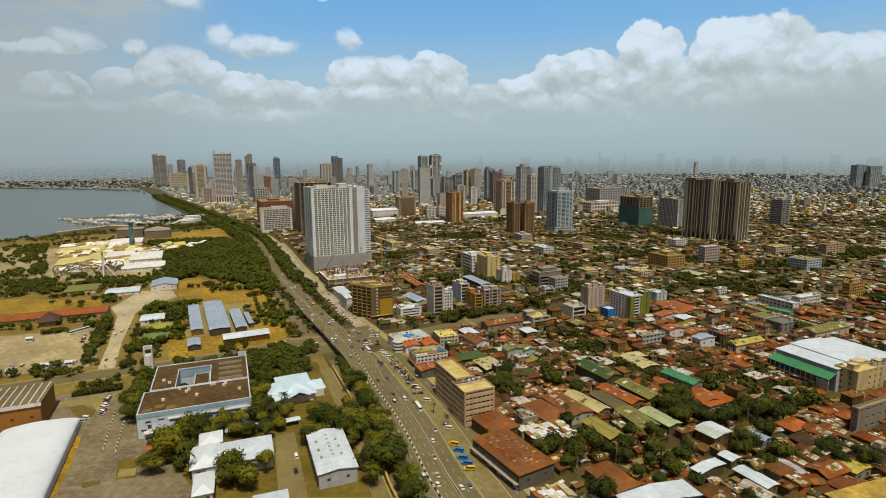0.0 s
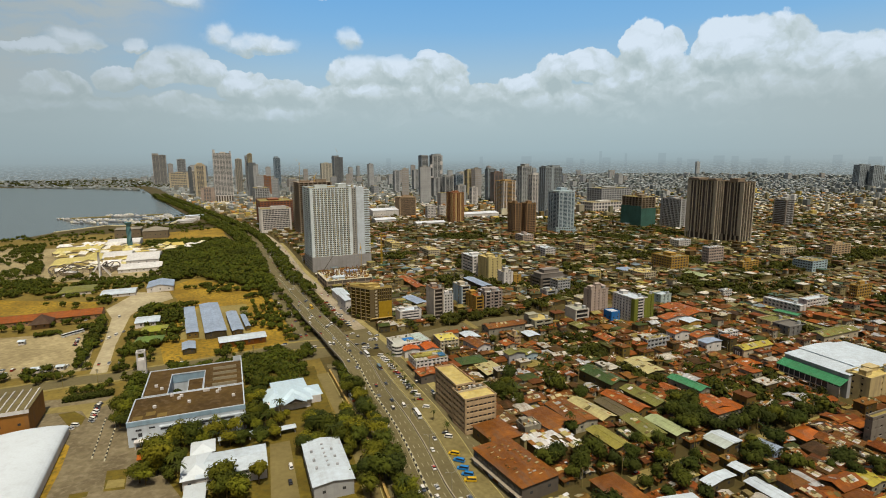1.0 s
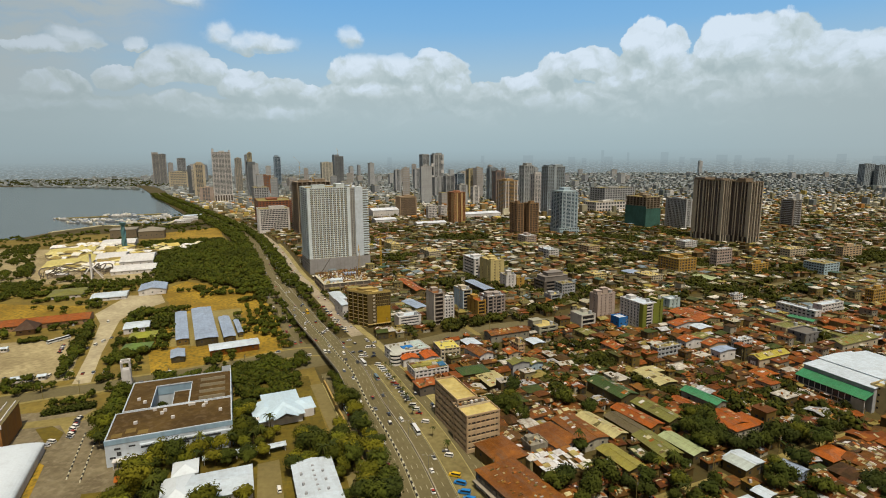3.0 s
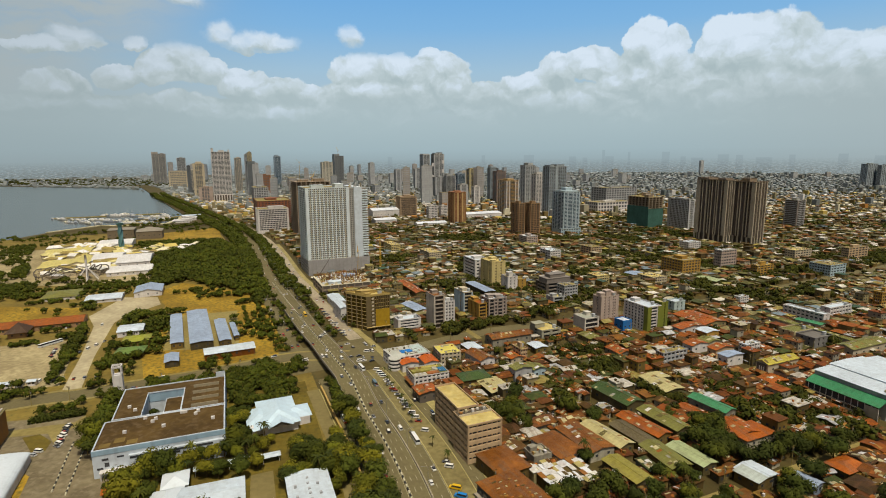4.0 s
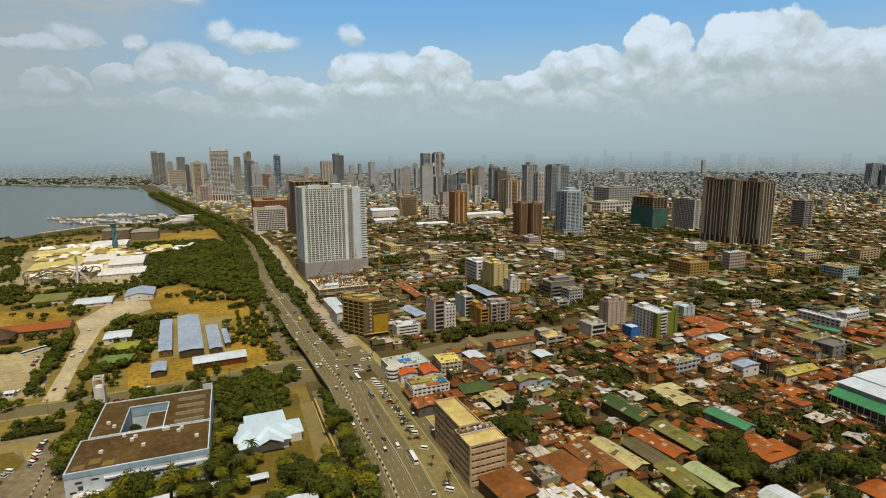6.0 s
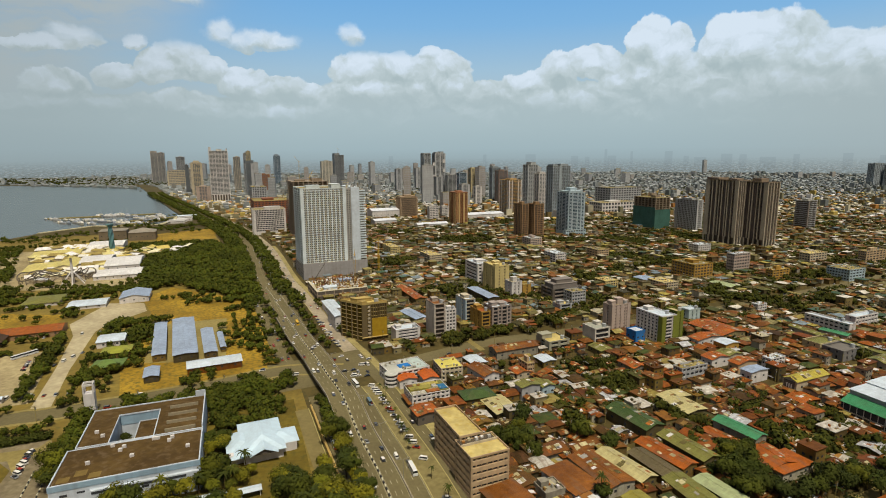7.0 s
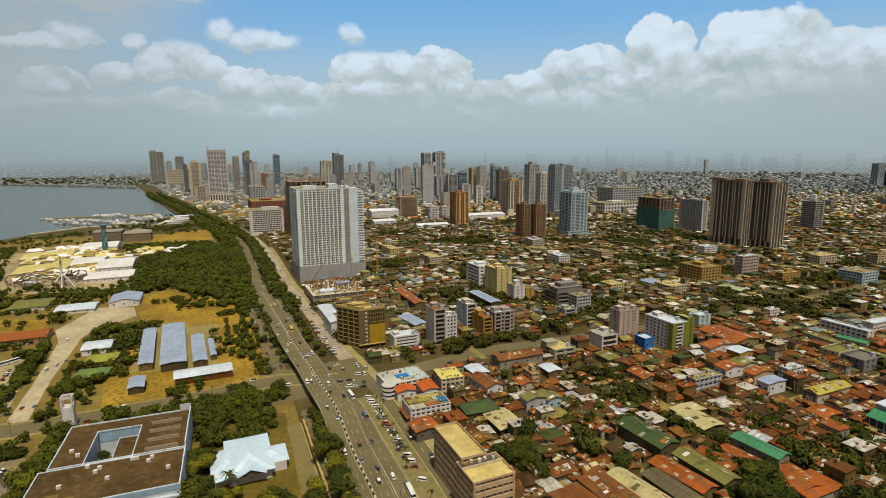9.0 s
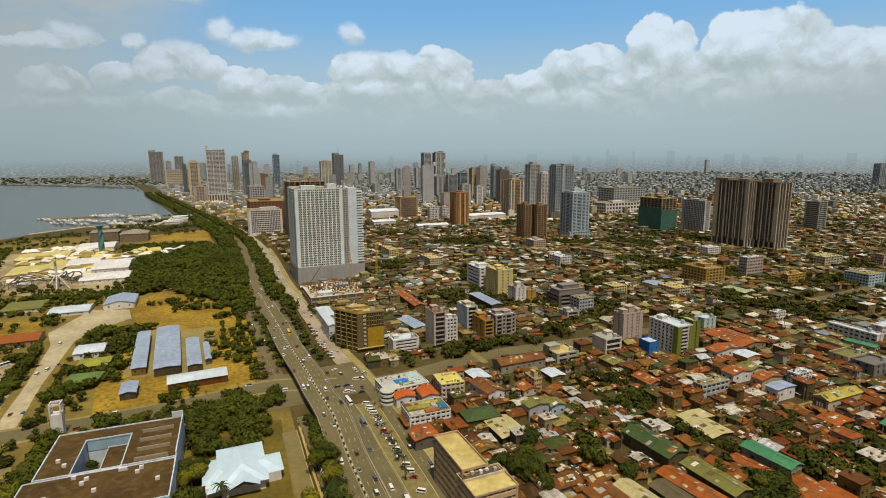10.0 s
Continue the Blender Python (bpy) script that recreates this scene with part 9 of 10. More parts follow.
    lit = math2("ADD", lit, math2("MULTIPLY", math2("MAXIMUM", math2("SUBTRACT", dens, above), -0.3), 0.9))
    cr = ramp(nt, [(0.40, 0.50, 0.53), (0.45, 0.55, 0.58), (0.52, 0.62, 0.66), (0.60, 0.71, 0.80), (0.67, 0.78, 0.89)], False)
    L.new(lit, cr.inputs[0])
    full = blend(cover_, base_sky, cr.outputs[0])
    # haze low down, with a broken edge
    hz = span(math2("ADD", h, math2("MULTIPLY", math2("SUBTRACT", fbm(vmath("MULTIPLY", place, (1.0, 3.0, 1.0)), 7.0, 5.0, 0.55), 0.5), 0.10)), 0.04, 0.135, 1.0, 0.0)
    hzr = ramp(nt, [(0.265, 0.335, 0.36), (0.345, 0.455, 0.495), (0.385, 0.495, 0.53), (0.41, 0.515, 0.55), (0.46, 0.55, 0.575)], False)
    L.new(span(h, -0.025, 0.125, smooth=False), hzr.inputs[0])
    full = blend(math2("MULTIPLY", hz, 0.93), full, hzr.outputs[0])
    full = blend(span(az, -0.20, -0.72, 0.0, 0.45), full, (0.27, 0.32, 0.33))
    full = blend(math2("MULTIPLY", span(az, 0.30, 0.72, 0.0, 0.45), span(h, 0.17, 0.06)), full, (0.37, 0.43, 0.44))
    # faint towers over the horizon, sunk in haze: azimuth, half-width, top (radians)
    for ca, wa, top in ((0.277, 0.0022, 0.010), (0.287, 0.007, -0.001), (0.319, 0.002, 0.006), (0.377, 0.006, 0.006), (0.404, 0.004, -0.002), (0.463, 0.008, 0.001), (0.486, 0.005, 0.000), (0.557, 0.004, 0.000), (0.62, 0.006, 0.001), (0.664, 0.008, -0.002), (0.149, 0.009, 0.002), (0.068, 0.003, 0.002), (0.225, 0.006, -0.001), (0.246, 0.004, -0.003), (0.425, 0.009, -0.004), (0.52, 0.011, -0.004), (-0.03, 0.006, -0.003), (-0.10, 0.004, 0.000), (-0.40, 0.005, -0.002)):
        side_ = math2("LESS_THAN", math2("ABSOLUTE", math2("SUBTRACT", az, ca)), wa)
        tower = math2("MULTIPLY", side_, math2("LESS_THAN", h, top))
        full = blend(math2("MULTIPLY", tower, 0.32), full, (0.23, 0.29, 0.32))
    # farthest town: dark and pale specks fading into the painted haze
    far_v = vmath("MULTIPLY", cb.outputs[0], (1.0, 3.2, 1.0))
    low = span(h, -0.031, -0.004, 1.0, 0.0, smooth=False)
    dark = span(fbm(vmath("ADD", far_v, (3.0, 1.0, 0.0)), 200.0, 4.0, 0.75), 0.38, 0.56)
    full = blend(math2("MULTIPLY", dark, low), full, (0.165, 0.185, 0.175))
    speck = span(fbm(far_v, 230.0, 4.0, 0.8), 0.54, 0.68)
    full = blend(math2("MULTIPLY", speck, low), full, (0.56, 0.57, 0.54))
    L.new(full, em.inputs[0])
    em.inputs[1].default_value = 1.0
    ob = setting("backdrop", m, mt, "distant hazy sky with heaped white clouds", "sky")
    return ob


backdrop()

# ---- traffic ----
def car_paint(name, colours, rough=0.3):
    return surface(name, colours, rough=rough, grain=2.0, blotch=0.5, amount=0.12, bump=0.0)


CAR = car_paint("car_paint", [(0.62, 0.62, 0.60), (0.70, 0.70, 0.68), (0.03, 0.03, 0.035), (0.30, 0.31, 0.32), (0.30, 0.03, 0.02), (0.06, 0.08, 0.12), (0.66, 0.66, 0.64), (0.10, 0.10, 0.10)])
TYRE = surface("tyre", (0.02, 0.02, 0.02), rough=0.9)
CARGLASS = glass_dark("car_glass", (0.02, 0.025, 0.03), 0.08)


def car(name, label, L_, W_, H_, bonnet, boot, mat, group):
    """A road vehicle along +y: body, cabin glass, roof, lamps and wheels."""
    t = new(name)
    m = Mesh()
    w = W_ / 2
    waist = H_ * 0.58
    prof = [(-L_ / 2, 0.35), (-L_ / 2, waist * 0.9), (-L_ / 2 + 0.15, waist), (L_ / 2 - 0.2, waist * 0.92), (L_ / 2, waist * 0.75), (L_ / 2, 0.35)]
    n = len(prof)
    m.add([(x, y, z) for x in (-w, w) for y, z in prof], [tuple(range(n - 1, -1, -1)), tuple(range(n, 2 * n))] + [(i, (i + 1) % n, (i + 1) % n + n, i + n) for i in range(n)])
    part("body", m, mat, t)
    y0, y1 = -L_ / 2 + boot, L_ / 2 - bonnet
    m = Mesh()
    m.add([(-w + 0.06, y0, waist), (w - 0.06, y0, waist), (w - 0.06, y1, waist), (-w + 0.06, y1, waist), (-w + 0.2, y0 + 0.35 * min(1, boot + 0.2), H_ - 0.06), (w - 0.2, y0 + 0.35 * min(1, boot + 0.2), H_ - 0.06), (w - 0.2, y1 - 0.6 * min(1, bonnet), H_ - 0.06), (-w + 0.2, y1 - 0.6 * min(1, bonnet), H_ - 0.06)],
          [(4, 5, 6, 7), (0, 1, 5, 4), (1, 2, 6, 5), (2, 3, 7, 6), (3, 0, 4, 7)])
    part("cabin_glass", m, CARGLASS, t)
    m = Mesh()
    m.box(-w + 0.16, y0 + 0.32 * min(1, boot + 0.2), H_ - 0.08, w - 0.16, y1 - 0.55 * min(1, bonnet), H_, 0.04)
    part("roof", m, mat, t)
    wm = Mesh()
    r = 0.33 if H_ < 2.4 else 0.48
    k = 10
    wm.add([(x, r * math.cos(6.2832 * i / k), r + r * math.sin(6.2832 * i / k)) for x in (-0.12, 0.12) for i in range(k)], [tuple(range(k)), tuple(range(2 * k - 1, k - 1, -1))] + [(i, i + k, (i + 1) % k + k, (i + 1) % k) for i in range(k)])
    me = wm.make("wheel")
    if group:
        for sx in (-w + 0.1, w - 0.1):
            for sy in (-L_ * 0.31, L_ * 0.31):
                part("wheel", me, TYRE, t, loc=(sx, sy, 0))
    return tagged(t, label, "vehicle", group or TR)


TR = "traffic on the boulevard"
SEDAN = car("car", "compact saloon car on the asphalt", 4.5, 1.8, 1.5, 1.1, 0.8, CAR, TR)
SUV = car("car", "tall estate car on the asphalt", 4.7, 1.9, 1.8, 1.0, 0.2, CAR, TR)
SEDAN_FAR = car("car", "compact saloon car far down the road", 4.5, 1.8, 1.5, 1.1, 0.8, CAR, "")
SUV_FAR = car("car", "tall estate car far down the road", 4.7, 1.9, 1.8, 1.0, 0.2, CAR, "")
VAN = car("van", "white minibus van on the road", 5.0, 1.95, 2.1, 0.5, 0.1, car_paint("van_white", (0.70, 0.70, 0.67)), TR)
JEEP_B = car("jeepney", "long bright blue jeepney parked at the island", 6.4, 2.0, 2.3, 1.2, 0.1, car_paint("jeep_blue", (0.02, 0.19, 0.50)), "parked jeepneys")
JEEP_Y = car("jeepney", "long yellow jeepney parked at the island", 6.4, 2.0, 2.3, 1.2, 0.1, car_paint("jeep_yellow", (0.62, 0.40, 0.03)), "parked jeepneys")
BUS_W = car("bus", "long white city bus", 11.0, 2.5, 3.2, 0.2, 0.1, car_paint("bus_white", (0.66, 0.67, 0.66)), TR)
BUS_Y = car("bus", "long yellow city bus", 11.0, 2.5, 3.2, 0.2, 0.1, car_paint("bus_yellow", (0.60, 0.38, 0.03)), TR)
TRUCK = car("truck", "dark blue box truck", 8.0, 2.4, 3.0, 0.4, 0.1, car_paint("truck_blue", (0.10, 0.16, 0.20)), TR)
done_v = {}


def drive(proto, x, y, turn, z=0.07):
    m = pose(x, y, z, 0, 0, turn) @ Matrix.Scale(0.86, 4)
    if proto not in done_v:
        done_v[proto] = True
        proto.matrix_basis = m
    else:
        copy_thing(proto, Matrix.Identity(4)).matrix_basis = m


crng = random.Random(11)


def on_road(proto, y, off, back=False, lifted=False, spin=0.0, z=0.07):
    p, s_ = along(MID, y)
    q = p + s_ * off
    drive(proto, q.x, q.y, math.degrees(math.atan2(s_.y, s_.x)) + (180 if back else 0) + spin, z + (0.07 + deck_z(y) if lifted else 0))


def any_car(y=0.0):
    return crng.choices((SEDAN, SUV, VAN) if y < 440 else (SEDAN_FAR, SUV_FAR, SUV_FAR), (5, 3, 2))[0]


for lane, back, lifted, y0, y1, gap in ((-7.0, True, True, 205, 900, 24), (-4.3, True, True, 205, 900, 30), (-1.7, True, True, 210, 600, 48), (1.7, False, True, 210, 600, 46), (4.3, False, True, 205, 900, 28), (7.0, False, True, 205, 900, 36),
                                        (10.7, False, False, 200, 430, 34), (14.6, False, False, 200, 380, 30), (33.0, True, False, 205, 430, 30), (29.5, False, False, 205, 430, 36),
                                        (-13.5, True, False, 300, 372, 30), (-14.0, True, False, 425, 900, 14), (-18.5, True, False, 425, 800, 16), (10.6, False, False, 440, 900, 26), (27.5, True, False, 440, 900, 13), (31.5, False, False, 440, 900, 15)):
    y = y0 + crng.uniform(0, gap)
    while y < y1:
        if not (not lifted and 374 < y < 418):
            on_road(any_car(y), y, lane + crng.uniform(-0.35, 0.35), back, lifted, crng.uniform(-1.5, 1.5))
        y += crng.uniform(0.45, 1.6) * gap * (1.7 if y < 480 else 2.6)
for y, o in ((284, 14.5), (376, 14.5)):
    on_road(BUS_W, y, o)
on_road(TRUCK, 352, 14.4)
on_road(BUS_Y, 492, 4.7, False, True)
on_road(BUS_W, 318, -13.5, True)
on_road(VAN, 405, -16.0, False, False, 85)
# parked along the island
for k, y in enumerate((226, 231, 236, 243, 249)):
    on_road((JEEP_Y, JEEP_B, JEEP_B, JEEP_B, JEEP_Y)[k], y - 6, 19.5 + 0.4 * (k % 2), False, False, crng.uniform(50, 70), 0.19)
y = 300.0
while y < 372:
    on_road(any_car(), y, 22.5, False, False, crng.uniform(55, 70), 0.19)
    y += crng.uniform(3.0, 7.0)
for y in (258, 262, 290):
    on_road(any_car(), y, 22.0, False, False, crng.uniform(40, 60), 0.19)
y = 440.0
while y < 520:
    on_road(any_car(y), y, 24.5, False, False, crng.uniform(50, 75), 0.15)
    y += crng.uniform(3.5, 9.0)
# waiting at the crossing
for _ in range(16):
    on_road(any_car(), crng.uniform(381, 426), crng.uniform(12, 36), False, False, crng.choice((0, 8, 90, 96, 180, 270)), 0.10)
# cars on the cross street
for i in range(4, len(CROSS) - 6, 1):
    p, s_ = CROSS[i], side(CROSS, i)
    if abs(mid_off(p.x, p.y)) < 12 or crng.random() > 0.5 or not seen(p.x, p.y, 0):
        continue
    b = crng.random() < 0.5
    q = p + s_ * (5.5 if not b else -5.5)
    drive(any_car(q.y), q.x, q.y, math.degrees(math.atan2(s_.y, s_.x)) + (180 if b else 0))
# cars standing in the compound
for x, y, n, dx, dy, turn in ((-201.4, 305.7, 9, 1.2, -2.7, 70), (-197.7, 279.2, 5, -0.5, -3.4, 80), (-268.3, 415.4, 4, 1.0, 8.0, 10), (-298.7, 356.5, 12, 6.5, 1.2, 15), (-291.2, 422.9, 6, 1.5, -3.2, 60), (-71.2, 238.7, 2, 3.0, -12.0, 24), (-366.1, 455.0, 10, 12.0, 4.5, 20), (88.3, 328.4, 5, 3.2, -3.0, 20)):
    for k in range(n):
        drive(any_car(), x + dx * k + crng.uniform(-0.4, 0.4), y + dy * k + crng.uniform(-0.4, 0.4), turn + crng.uniform(-5, 5), 0.05)

for x, y, proto, turn in ((-301.0, 437.0, BUS_W, -24), (-304.5, 430.0, BUS_W, -22), (-276.0, 411.0, VAN, 15), (-267.0, 393.0, VAN, 20), (-262.0, 384.0, VAN, 12), (-283.0, 420.0, VAN, 8)):
    drive(proto, x, y, turn, 0.05)

# ---- street lamps along the boulevard ----
STEEL = surface("galvanised_steel", (0.30, 0.30, 0.28), rough=0.5, metal=0.6, amount=0.2)
lp = new("street_lamp")
m = Mesh()
m.beam((0, 0, 0), (0, 0, 10), 0.13, 6, 0.08)
part("pole", m, STEEL, lp)
for sx in (-1, 1):
    m = Mesh()
    m.beam((0, 0, 9.8), (sx * 2.2, 0, 10.5), 0.06, 5)
    arm = part("arm", m, STEEL, lp)
    m = Mesh()
    m.box(sx * 2.6 - 0.5, -0.15, 10.42, sx * 2.6 + 0.5, 0.15, 10.58)
    part("lamp_head", m, STEEL, arm)
tagged(lp, "grey steel street lamp with two arms", "street lamp", "boulevard lamps")
first = True
for y in range(215, 900, 32):
    p, s_ = along(MID, y)
    q = p + s_ * 8.65
    mt_ = pose(q.x, q.y, 0.0, 0, 0, math.degrees(math.atan2(s_.y, s_.x)))
    if first:
        lp.matrix_basis = mt_
        first = False
    else:
        copy_thing(lp, mt_)

# ---- amusement park rides ----
x_, y_ = -422.9, 661.1
t = thing("swing_ride", "tall white swing ride mast on legs", "ride", x_, y_)
m = Mesh()
m.beam((0, 0, 0), (0, 0, 32), 1.4, 8, 1.1)
part("mast", m, WHITE, t)
for i in range(6):
    a = i * math.pi / 3
    m = Mesh()
    m.beam((13 * math.cos(a), 13 * math.sin(a), 0), (0, 0, 15), 0.7, 6, 0.5)
    part("leg", m, WHITE, t)
m = Mesh()
m.tube(0, 0, 30, 32, 3.5, 2.0, 12)
part("head", m, YELP, t)
for i in range(8):
    a = i * math.pi / 4
    m = Mesh()
    m.beam((0, 0, 31), (7 * math.cos(a), 7 * math.sin(a), 33), 0.25, 5)
    part("arm", m, YELP, t)
x_, y_ = -496.7, 855.6
t = thing("twisted_column", "tall blue and green twisted column", "column", x_, y_)
m = Mesh()
n, rings = 8, 18
vs = []
for j in range(rings + 1):
    for i in range(n):
        a = 2 * math.pi * i / n + j * 0.22
        r = 3.4 * (1 - 0.2 * j / rings) * (1.25 if i % 2 else 0.85)
        vs.append((r * math.cos(a), r * math.sin(a), 40.0 * j / rings))
m.add(vs, [(j * n + i, j * n + (i + 1) % n, (j + 1) * n + (i + 1) % n, (j + 1) * n + i) for j in range(rings) for i in range(n)] + [tuple(rings * n + i for i in range(n))])
part("shaft", m, surface("teal_paint", (0.10, 0.22, 0.24), rough=0.5, amount=0.3), t)
m = Mesh()
m.tube(0, 0, 0, 7, 5.0, 4.4, 10)
part("base", m, surface("green_base", (0.06, 0.20, 0.08), amount=0.3), t)
m = Mesh()
m.tube(0, 0, 40, 44, 3.6, 5.5, 10)
part("crown", m, surface("teal_paint", (0.10, 0.22, 0.24)), t)
# looping track
t = thing("roller_coaster", "dark steel roller coaster track", "ride", -448.0, 672.0, 24)
for k in range(3):
    m = Mesh()
    n = 60
    vs = []
    for i in range(n):
        a = i / n * math.pi * 2
        cx, cy, cz = math.cos(a) * (38 - 7 * k), math.sin(a) * (12 - 2 * k), 8 + 4 * math.sin(3 * a + k) + k
        rx, ry = math.cos(a), math.sin(a)
        vs += [(cx - rx * 0.6, cy - ry * 0.6, cz), (cx + rx * 0.6, cy + ry * 0.6, cz), (cx + rx * 0.6, cy + ry * 0.6, cz + 0.7), (cx - rx * 0.6, cy - ry * 0.6, cz + 0.7)]
    m.add(vs, [(4 * i + q, 4 * i + (q + 1) % 4, 4 * ((i + 1) % n) + (q + 1) % 4, 4 * ((i + 1) % n) + q) for i in range(n) for q in range(4)])
    part("track", m, DARKP, t)
for i in range(18):
    a = i / 18 * math.pi * 2
    m = Mesh()
    m.beam((math.cos(a) * 37, math.sin(a) * 11.5, 0), (math.cos(a) * 37, math.sin(a) * 11.5, 8), 0.3, 5)
    m.beam((math.cos(a) * 37, math.sin(a) * 11.5, 1), (math.cos(a + 0.35) * 37, math.sin(a + 0.35) * 11.5, 8), 0.2, 4)
    m.beam((math.cos(a) * 30, math.sin(a) * 8, 0), (math.cos(a + 0.35) * 24, math.sin(a + 0.35) * 6, 11), 0.2, 4)
    part("support", m, DARKP, t)

# ---- marina ----
HULL = car_paint("boat_white", [(0.7, 0.7, 0.68), (0.62, 0.62, 0.6), (0.35, 0.38, 0.42), (0.66, 0.64, 0.58)])
boat = new("boat")
m = Mesh()
m.add([(-2, -8, 0), (2, -8, 0), (2.2, 2, 0), (0, 9, 0), (-2.2, 2, 0), (-2.3, -8, 2.0), (2.3, -8, 2.0), (2.6, 2, 2.2), (0, 10, 2.8), (-2.6, 2, 2.2)], [(4, 3, 2, 1, 0), (5, 6, 7, 8, 9), (0, 1, 6, 5), (1, 2, 7, 6), (2, 3, 8, 7), (3, 4, 9, 8), (4, 0, 5, 9)])
part("hull", m, HULL, boat)
m = Mesh()
m.box(-1.7, -5, 2.0, 1.7, 2.5, 4.2, 0.4)
part("cabin", m, HULL, boat)
m = Mesh()
m.beam((0, 0, 4), (0, 0, 13), 0.12, 5)
part("mast", m, STEEL, boat)
tagged(boat, "white moored motor boat with a cabin", "boat", "moored boats")
first = True
brng = random.Random(4)
for px, py, qx, qy, n in ((-937.5, 1327.1, -823.0, 1271.4, 10), (-862.4, 1250.9, -760.1, 1222.7, 12), (-859.9, 1297.5, -789.4, 1293.1, 8), (-852.2, 1373.9, -778.5, 1396.7, 10), (-825.8, 1428.6, -733.3, 1339.6, 5), (-726.2, 1313.7, -688.9, 1363.2, 8), (-767.8, 1268.1, -712.9, 1264.7, 8), (-715.0, 1225.0, -640.0, 1240.0, 9), (-720.0, 1400.0, -660.0, 1330.0, 5), (-700.0, 1300.0, -645.0, 1290.0, 6)):
    for k in range(n):
        u = (k + brng.uniform(-0.3, 0.3)) / n
        mt_ = pose(px + (qx - px) * u, py + (qy - py) * u + brng.uniform(-8, 8), -1.3, 0, 0, brng.uniform(-20, 20) + brng.choice((60, 240))) @ Matrix.Scale(brng.uniform(0.8, 1.6), 4)
        if first:
            boat.matrix_basis = mt_
            first = False
        else:
            copy_thing(boat, Matrix.Identity(4)).matrix_basis = mt_
for px, py, qx, qy in ((-941.8, 1327.4, -725.3, 1436.4), (-690.0, 1195.0, -640.0, 1300.0), (-712.7, 1276.4, -652.2, 1360.8)):
    m = Mesh()
    d_ = Vector((qx - px, qy - py, 0))
    s_ = Vector((-d_.y, d_.x, 0)).normalized() * 4
    m.add([(px - s_.x, py - s_.y, -3), (qx - s_.x, qy - s_.y, -3), (qx + s_.x, qy + s_.y, -3), (px + s_.x, py + s_.y, -3), (px - s_.x, py - s_.y, 0.5), (qx - s_.x, qy - s_.y, 0.5), (qx + s_.x, qy + s_.y, 0.5), (px + s_.x, py + s_.y, 0.5)],
          [(4, 5, 6, 7), (0, 1, 5, 4), (1, 2, 6, 5), (2, 3, 7, 6), (3, 0, 4, 7)])
    setting("jetty", m, CONCRETE, "long low concrete jetty in the marina", "jetty")
for a, b in (((-620.0, 1307.0), (-570.9, 1303.9)),):
    shed("club_house", "low white marina club house", "building", a[0], a[1], 35, 40, 14, 6, SHEET_WHITE, WHITE, rise=2.0, along="x", group=CP)

# clubhouse roofs at the head of the marina
for x, y, w, d in ((-598.0, 1215.0, 34, 7), (-606.0, 1238.0, 36, 6), (-600.0, 1262.0, 30, 7), (-612.0, 1292.0, 30, 6), (-622.0, 1330.0, 26, 8)):
    shed("marina_shed", "long white roofed boat shed by the marina", "shed", x, y, 24, w, d, 5.0, PARKW, WHITE, rise=0.9, along="x", group="marina sheds")

# ---- building site beside the white tower ----
sx_, sy_, srot, sw, sd, sh = -126.4, 578.4, 24, 51.3, 52.5, 10.1
t = block("site_slab", "unfinished concrete floor slabs on a building site", "building site", sx_, sy_, srot, sw, sd, sh, RAWC, 2, (6, 4), glass=DARKP, band=0.3, pier=0.12, parapet=0, penthouse=False, roofmat=surface("fresh_slab", (0.58, 0.55, 0.48), amount=0.4))
col_m = Mesh()
col_m.box(-0.4, -0.4, 0, 0.4, 0.4, 5.0)
col_me = col_m.make("column")
for i in range(7):
    for j in range(4):
        part("column", col_me, BROWN, t, loc=(sw * (0.30 + 0.1 * i), sd * (0.25 + 0.2 * j), sh))


g_ = random.Random(8)
m = Mesh()
for _ in range(260):
    a, b = g_.uniform(0.03, 0.95) * sw, g_.uniform(0.03, 0.95) * sd
    p_, q_, r_ = g_.uniform(0.5, 4.0), g_.uniform(0.5, 3.0), g_.uniform(0.2, 2.2)
    m.box(a, b, sh + 0.05, min(a + p_, sw), min(b + q_, sd), sh + r_)
tagged(part("site_material", m, surface("site_materials", [(0.70, 0.72, 0.74), (0.62, 0.60, 0.54), (0.20, 0.12, 0.07), (0.36, 0.20, 0.10), (0.10, 0.08, 0.06), (0.46, 0.40, 0.28), (0.72, 0.74, 0.76)], by="island", amount=0.3), t), kind="stuff")
m = Mesh()
for _ in range(150):
    a, b = g_.uniform(0.03, 0.97) * sw, g_.uniform(0.2, 0.97) * sd
    m.box(a, b, sh + 0.05, a + 0.35, b + 0.35, sh + g_.uniform(2.0, 6.0))
tagged(part("rebar_grid", m, plaster("rust_steel", (0.16, 0.07, 0.035)), t), kind="stuff")
for xo, yo, w_, d_, h_, mat in ((8, 4, 13, 9, 2.6, SHEET_WHITE), (30, 30, 12, 9, 2.8, SHEET_BLUE)):
    m = Mesh()
    m.box(xo, yo, sh, xo + w_, yo + d_, sh + h_)
    m.gable(xo, yo, xo + w_, yo + d_, sh + h_, 0.8, "x", 0.4)
    part("site_hut", m, mat, t)


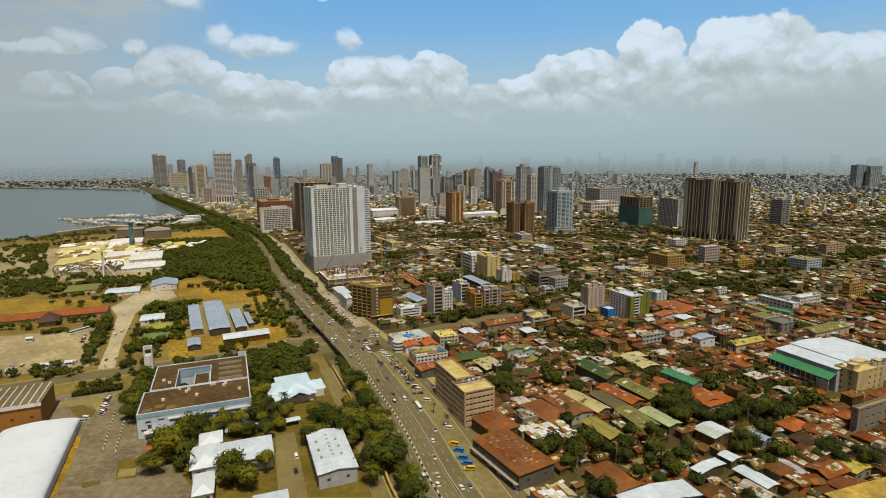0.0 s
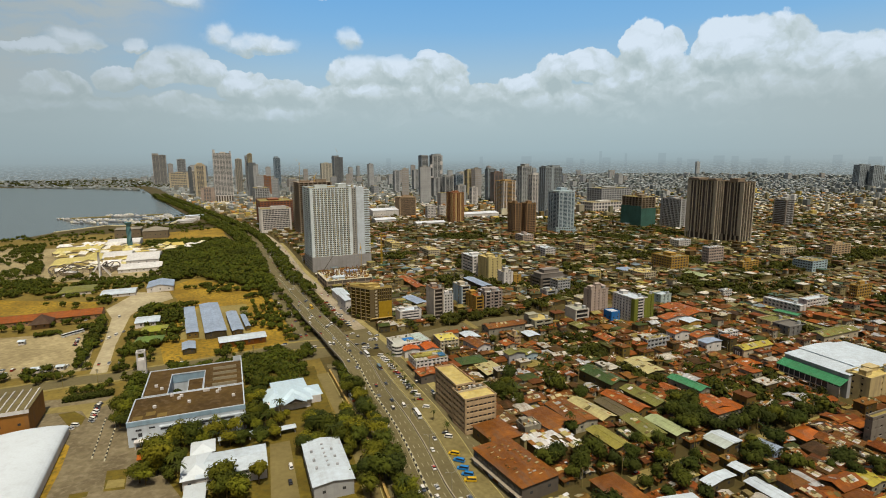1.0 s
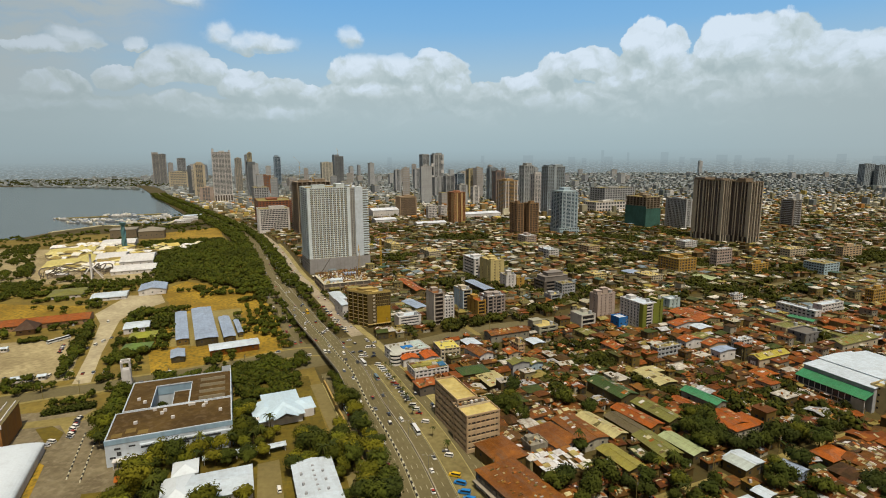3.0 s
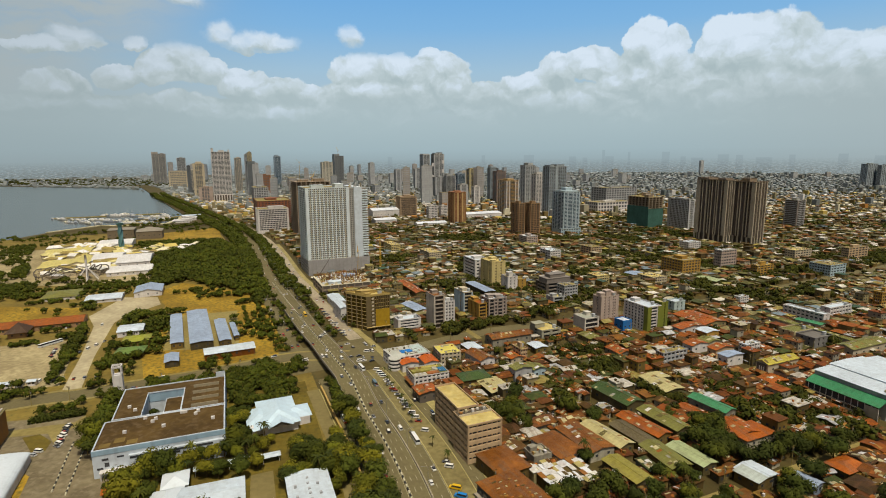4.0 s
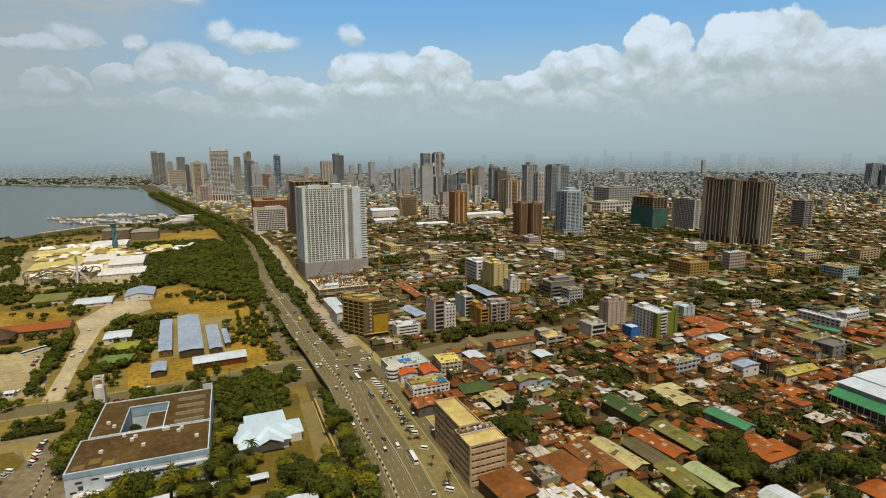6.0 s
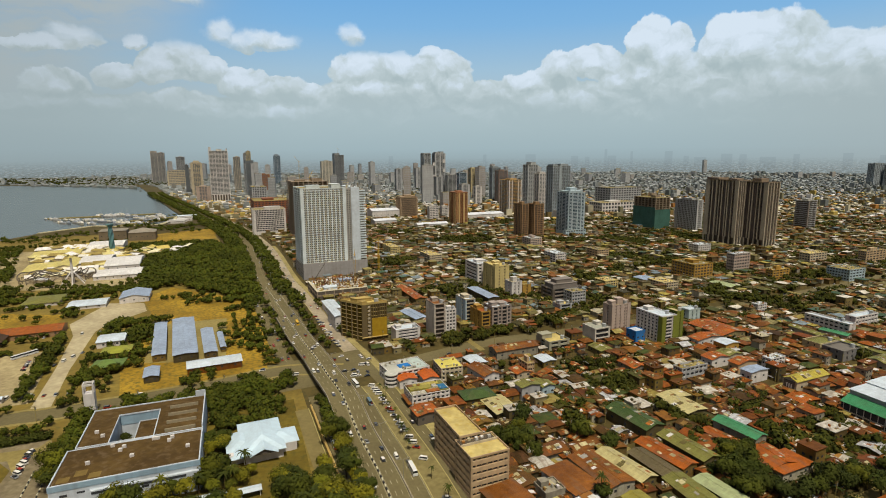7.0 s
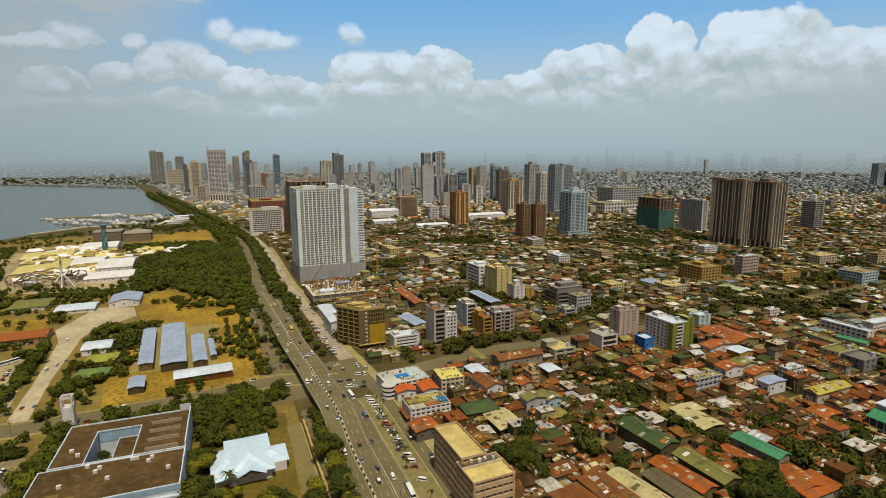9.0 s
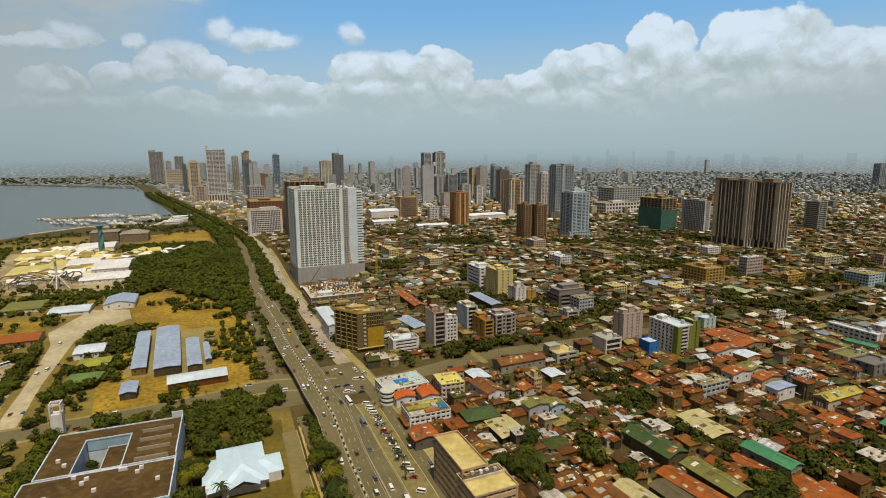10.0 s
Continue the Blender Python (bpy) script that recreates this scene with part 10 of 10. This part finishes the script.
def crane(x, y, h, jib, turn, lean=0.0):
    t = thing("tower_crane", "yellow lattice tower crane", "crane", x, y, turn, "cranes")
    CY = surface("crane_yellow", (0.50, 0.32, 0.05), amount=0.2)
    m = Mesh()
    for sx in (-0.8, 0.8):
        for sy in (-0.8, 0.8):
            m.beam((sx, sy, 0), (sx, sy, h), 0.16, 4)
    k = 0.0
    while k < h - 3:
        m.beam((-0.8, -0.8, k), (0.8, -0.8, k + 3), 0.1, 4)
        m.beam((0.8, 0.8, k), (-0.8, 0.8, k + 3), 0.1, 4)
        k += 3
    part("mast", m, CY, t)
    m = Mesh()
    m.beam((-10, 0, h), (0, 0, h + 1), 0.4, 4)
    m.beam((0, 0, h), (jib, 0, h + lean), 0.35, 4, 0.2)
    m.beam((0, 0, h + 5), (jib * 0.7, 0, h + 0.7 * lean + 0.4), 0.08, 4)
    m.beam((0, 0, h), (0, 0, h + 5), 0.25, 4)
    part("jib", m, CY, t)
    m = Mesh()
    m.box(-10.5, -0.9, h - 2, -8, 0.9, h)
    part("counterweight", m, GREYP, t)


crane(-94.0, 610.3, 42, 22, 100)
crane(-82.3, 710.5, 40, 18, 60)
crane(-245.4, 1043.8, 104, 16, 80, 12)
crane(-531.9, 2756.1, 175, 22, 120, 18)
crane(-628.1, 2390.3, 120, 30, 150, 26)
crane(404.8, 1114.4, 70, 20, 40, 8)

# ---- tent roof by the long hall ----
TENT = MATS["tent_white"]
shed("tent_wing", "white wrinkled tent roof joining the long hall", "tent", -111.8, 219.8, 23.2, 11.1, 19.6, 5.5, TENT, WHITE, rise=3.2, kind="hip", group=CP, over=0.9)
shed("tent_wing", "small white tent roof behind the long hall", "tent", -117.5, 241.5, 22.8, 9.4, 11.4, 5, TENT, WHITE, rise=2.2, kind="hip", group=CP, over=0.8)
shed("tent_wing", "narrow white tent roof under trees", "tent", -102.8, 201.7, 20.7, 7.1, 15.8, 5, TENT, WHITE, rise=2.4, kind="hip", group=CP, over=0.8)
shed("red_roof_store", "low red roofed store by the office", "store", -142.3, 240.6, 24, 9.7, 6, 3.2, SHEET_RED, rise=0.6, along="x")

# ---- utility poles by the service road and the lanes ----
up = new("utility_pole")
m = Mesh()
m.beam((0, 0, 0), (0, 0, 9.5), 0.17, 6, 0.11)
part("post", m, CONCRETE, up)
for zz in (8.4, 9.1):
    m = Mesh()
    m.box(-1.1, -0.07, zz, 1.1, 0.07, zz + 0.14)
    part("crossarm", m, BARK, up)
m = Mesh()
m.tube(0.35, 0, 7.2, 8.2, 0.28, n=8)
part("transformer", m, STEEL, up)
tagged(up, "grey concrete utility pole with crossarms", "utility pole", "utility poles")
first = True
spots = []
for y in range(210, 430, 28):
    p, s_ = along(MID, y)
    spots.append(p + s_ * 35.6)
for i in range(6, len(CROSS) - 8, 3):
    spots.append(CROSS[i] + side(CROSS, i) * 8.3)
for k in (2, 3, 4, 5):
    for q in range(4, 30):
        v_ = Vector(to_town(-20 * step_a + q * 22.0, k * 10 * step_b + 3.0))
        if v_.y < 520 and mid_off(v_.x, v_.y) > 42 and not taken(v_.x, v_.y, 1):
            spots.append(v_)
for v_ in spots:
    if not seen(v_.x, v_.y, 0) or -30 < mid_off(v_.x, v_.y) < 30:
        continue
    mt_ = pose(v_.x, v_.y, 0, 0, 0, 24)
    if first:
        up.matrix_basis = mt_
        first = False
    else:
        copy_thing(up, mt_)
# cars left in the lanes
for k in range(1, 8):
    for q in range(0, 60):
        x_, y_ = to_town(-30 * step_a + q * 13.0 + crng.uniform(-3, 3), k * 10 * step_b + crng.choice((-1.3, 1.3)))
        if crng.random() < 0.3 and seen(x_, y_, 0) and y_ < 620 and mid_off(x_, y_) > 44 and not taken(x_, y_, 1.5):
            drive(any_car(y_), x_, y_, 114 + crng.choice((0, 180)), 0.06)

# ---- striped kerbs and hedge in the compound ----
for (ax, ay), (bx2, by2), name in (((-168.2, 247.1), (-186.8, 288.5), "court_kerb"), ((-160.8, 244.9), (-177.9, 283.6), "court_kerb")):
    kb = new(name)
    tagged(kb, "black and white painted kerb beside the court", "kerb", kind="structure")
    a_, b_ = Vector((ax, ay)), Vector((bx2, by2))
    n = int((b_ - a_).length / 2.0)
    tn = math.degrees(math.atan2((b_ - a_).y, (b_ - a_).x)) - 90
    for i in range(n):
        q = a_.lerp(b_, (i + 0.5) / n)
        ob = part("kerb_block", kme[i % 2], (KW, KB)[i % 2], kb)
        ob.matrix_basis = pose(q.x, q.y, 0.02, 0, 0, tn) @ Matrix.Diagonal((0.8, 0.9, 0.7, 1))
t = thing("hedge", "clipped dark green hedge island", "hedge", -213.1, 314.6)
m = Mesh()
g_ = random.Random(3)
for _ in range(1500):
    a, b, c = g_.uniform(-13, 13), g_.uniform(-3.5, 3.5), g_.uniform(0.2, 2.6)
    v_ = Vector((g_.uniform(-1, 1), g_.uniform(-1, 1), g_.uniform(0, 1))).normalized() * 0.6
    w_ = v_.cross(Vector((0.3, 0.2, 1))).normalized() * 0.5
    p_ = Vector((a * UX - b * UY, a * UY + b * UX, c))
    m.add([tuple(p_ - v_), tuple(p_ + w_), tuple(p_ + v_), tuple(p_ - w_)], [(0, 1, 2, 3)])
part("foliage", m, LEAF, t)
t = thing("yard_tarp", "orange tarpaulin shelter in the yard", "shelter", 46.9, 343.2)
m = Mesh()
m.gable(-4, -2.5, 4, 2.5, 3.2, 1.0, "x", 0.2)
part("canopy", m, surface("orange_tarp", (0.55, 0.22, 0.03), amount=0.2), t)
for sx in (-3.6, 3.6):
    for sy in (-2.2, 2.2):
        m = Mesh()
        m.beam((sx, sy, 0), (sx, sy, 3.2), 0.07, 5)
        part("pole", m, STEEL, t)
# roof vents on the skylight shed
for k, (px, py) in enumerate((((-57.8, 244.4)), ((-56.5, 240.6)), ((-54.9, 236.9)), ((-53.7, 233.9)), ((-52.2, 230.4)), ((-50.8, 227.0)), ((-61.1, 238.4)), ((-58.2, 231.3)), ((-55.5, 225.0)), ((-52.5, 240.9)), ((-49.7, 234.7)), ((-47.2, 228.2)))):
    m = Mesh()
    m.box(-0.6, -0.6, -1.6, 0.6, 0.6, 0.5, 0.1)
    ob = part("roof_vent", m, GREYP)
    ob.matrix_basis = pose(px, py, 8.2, 0, 0, 24)
    tagged(ob, "small grey turbine vent on the roof", "vent", "roof vents")
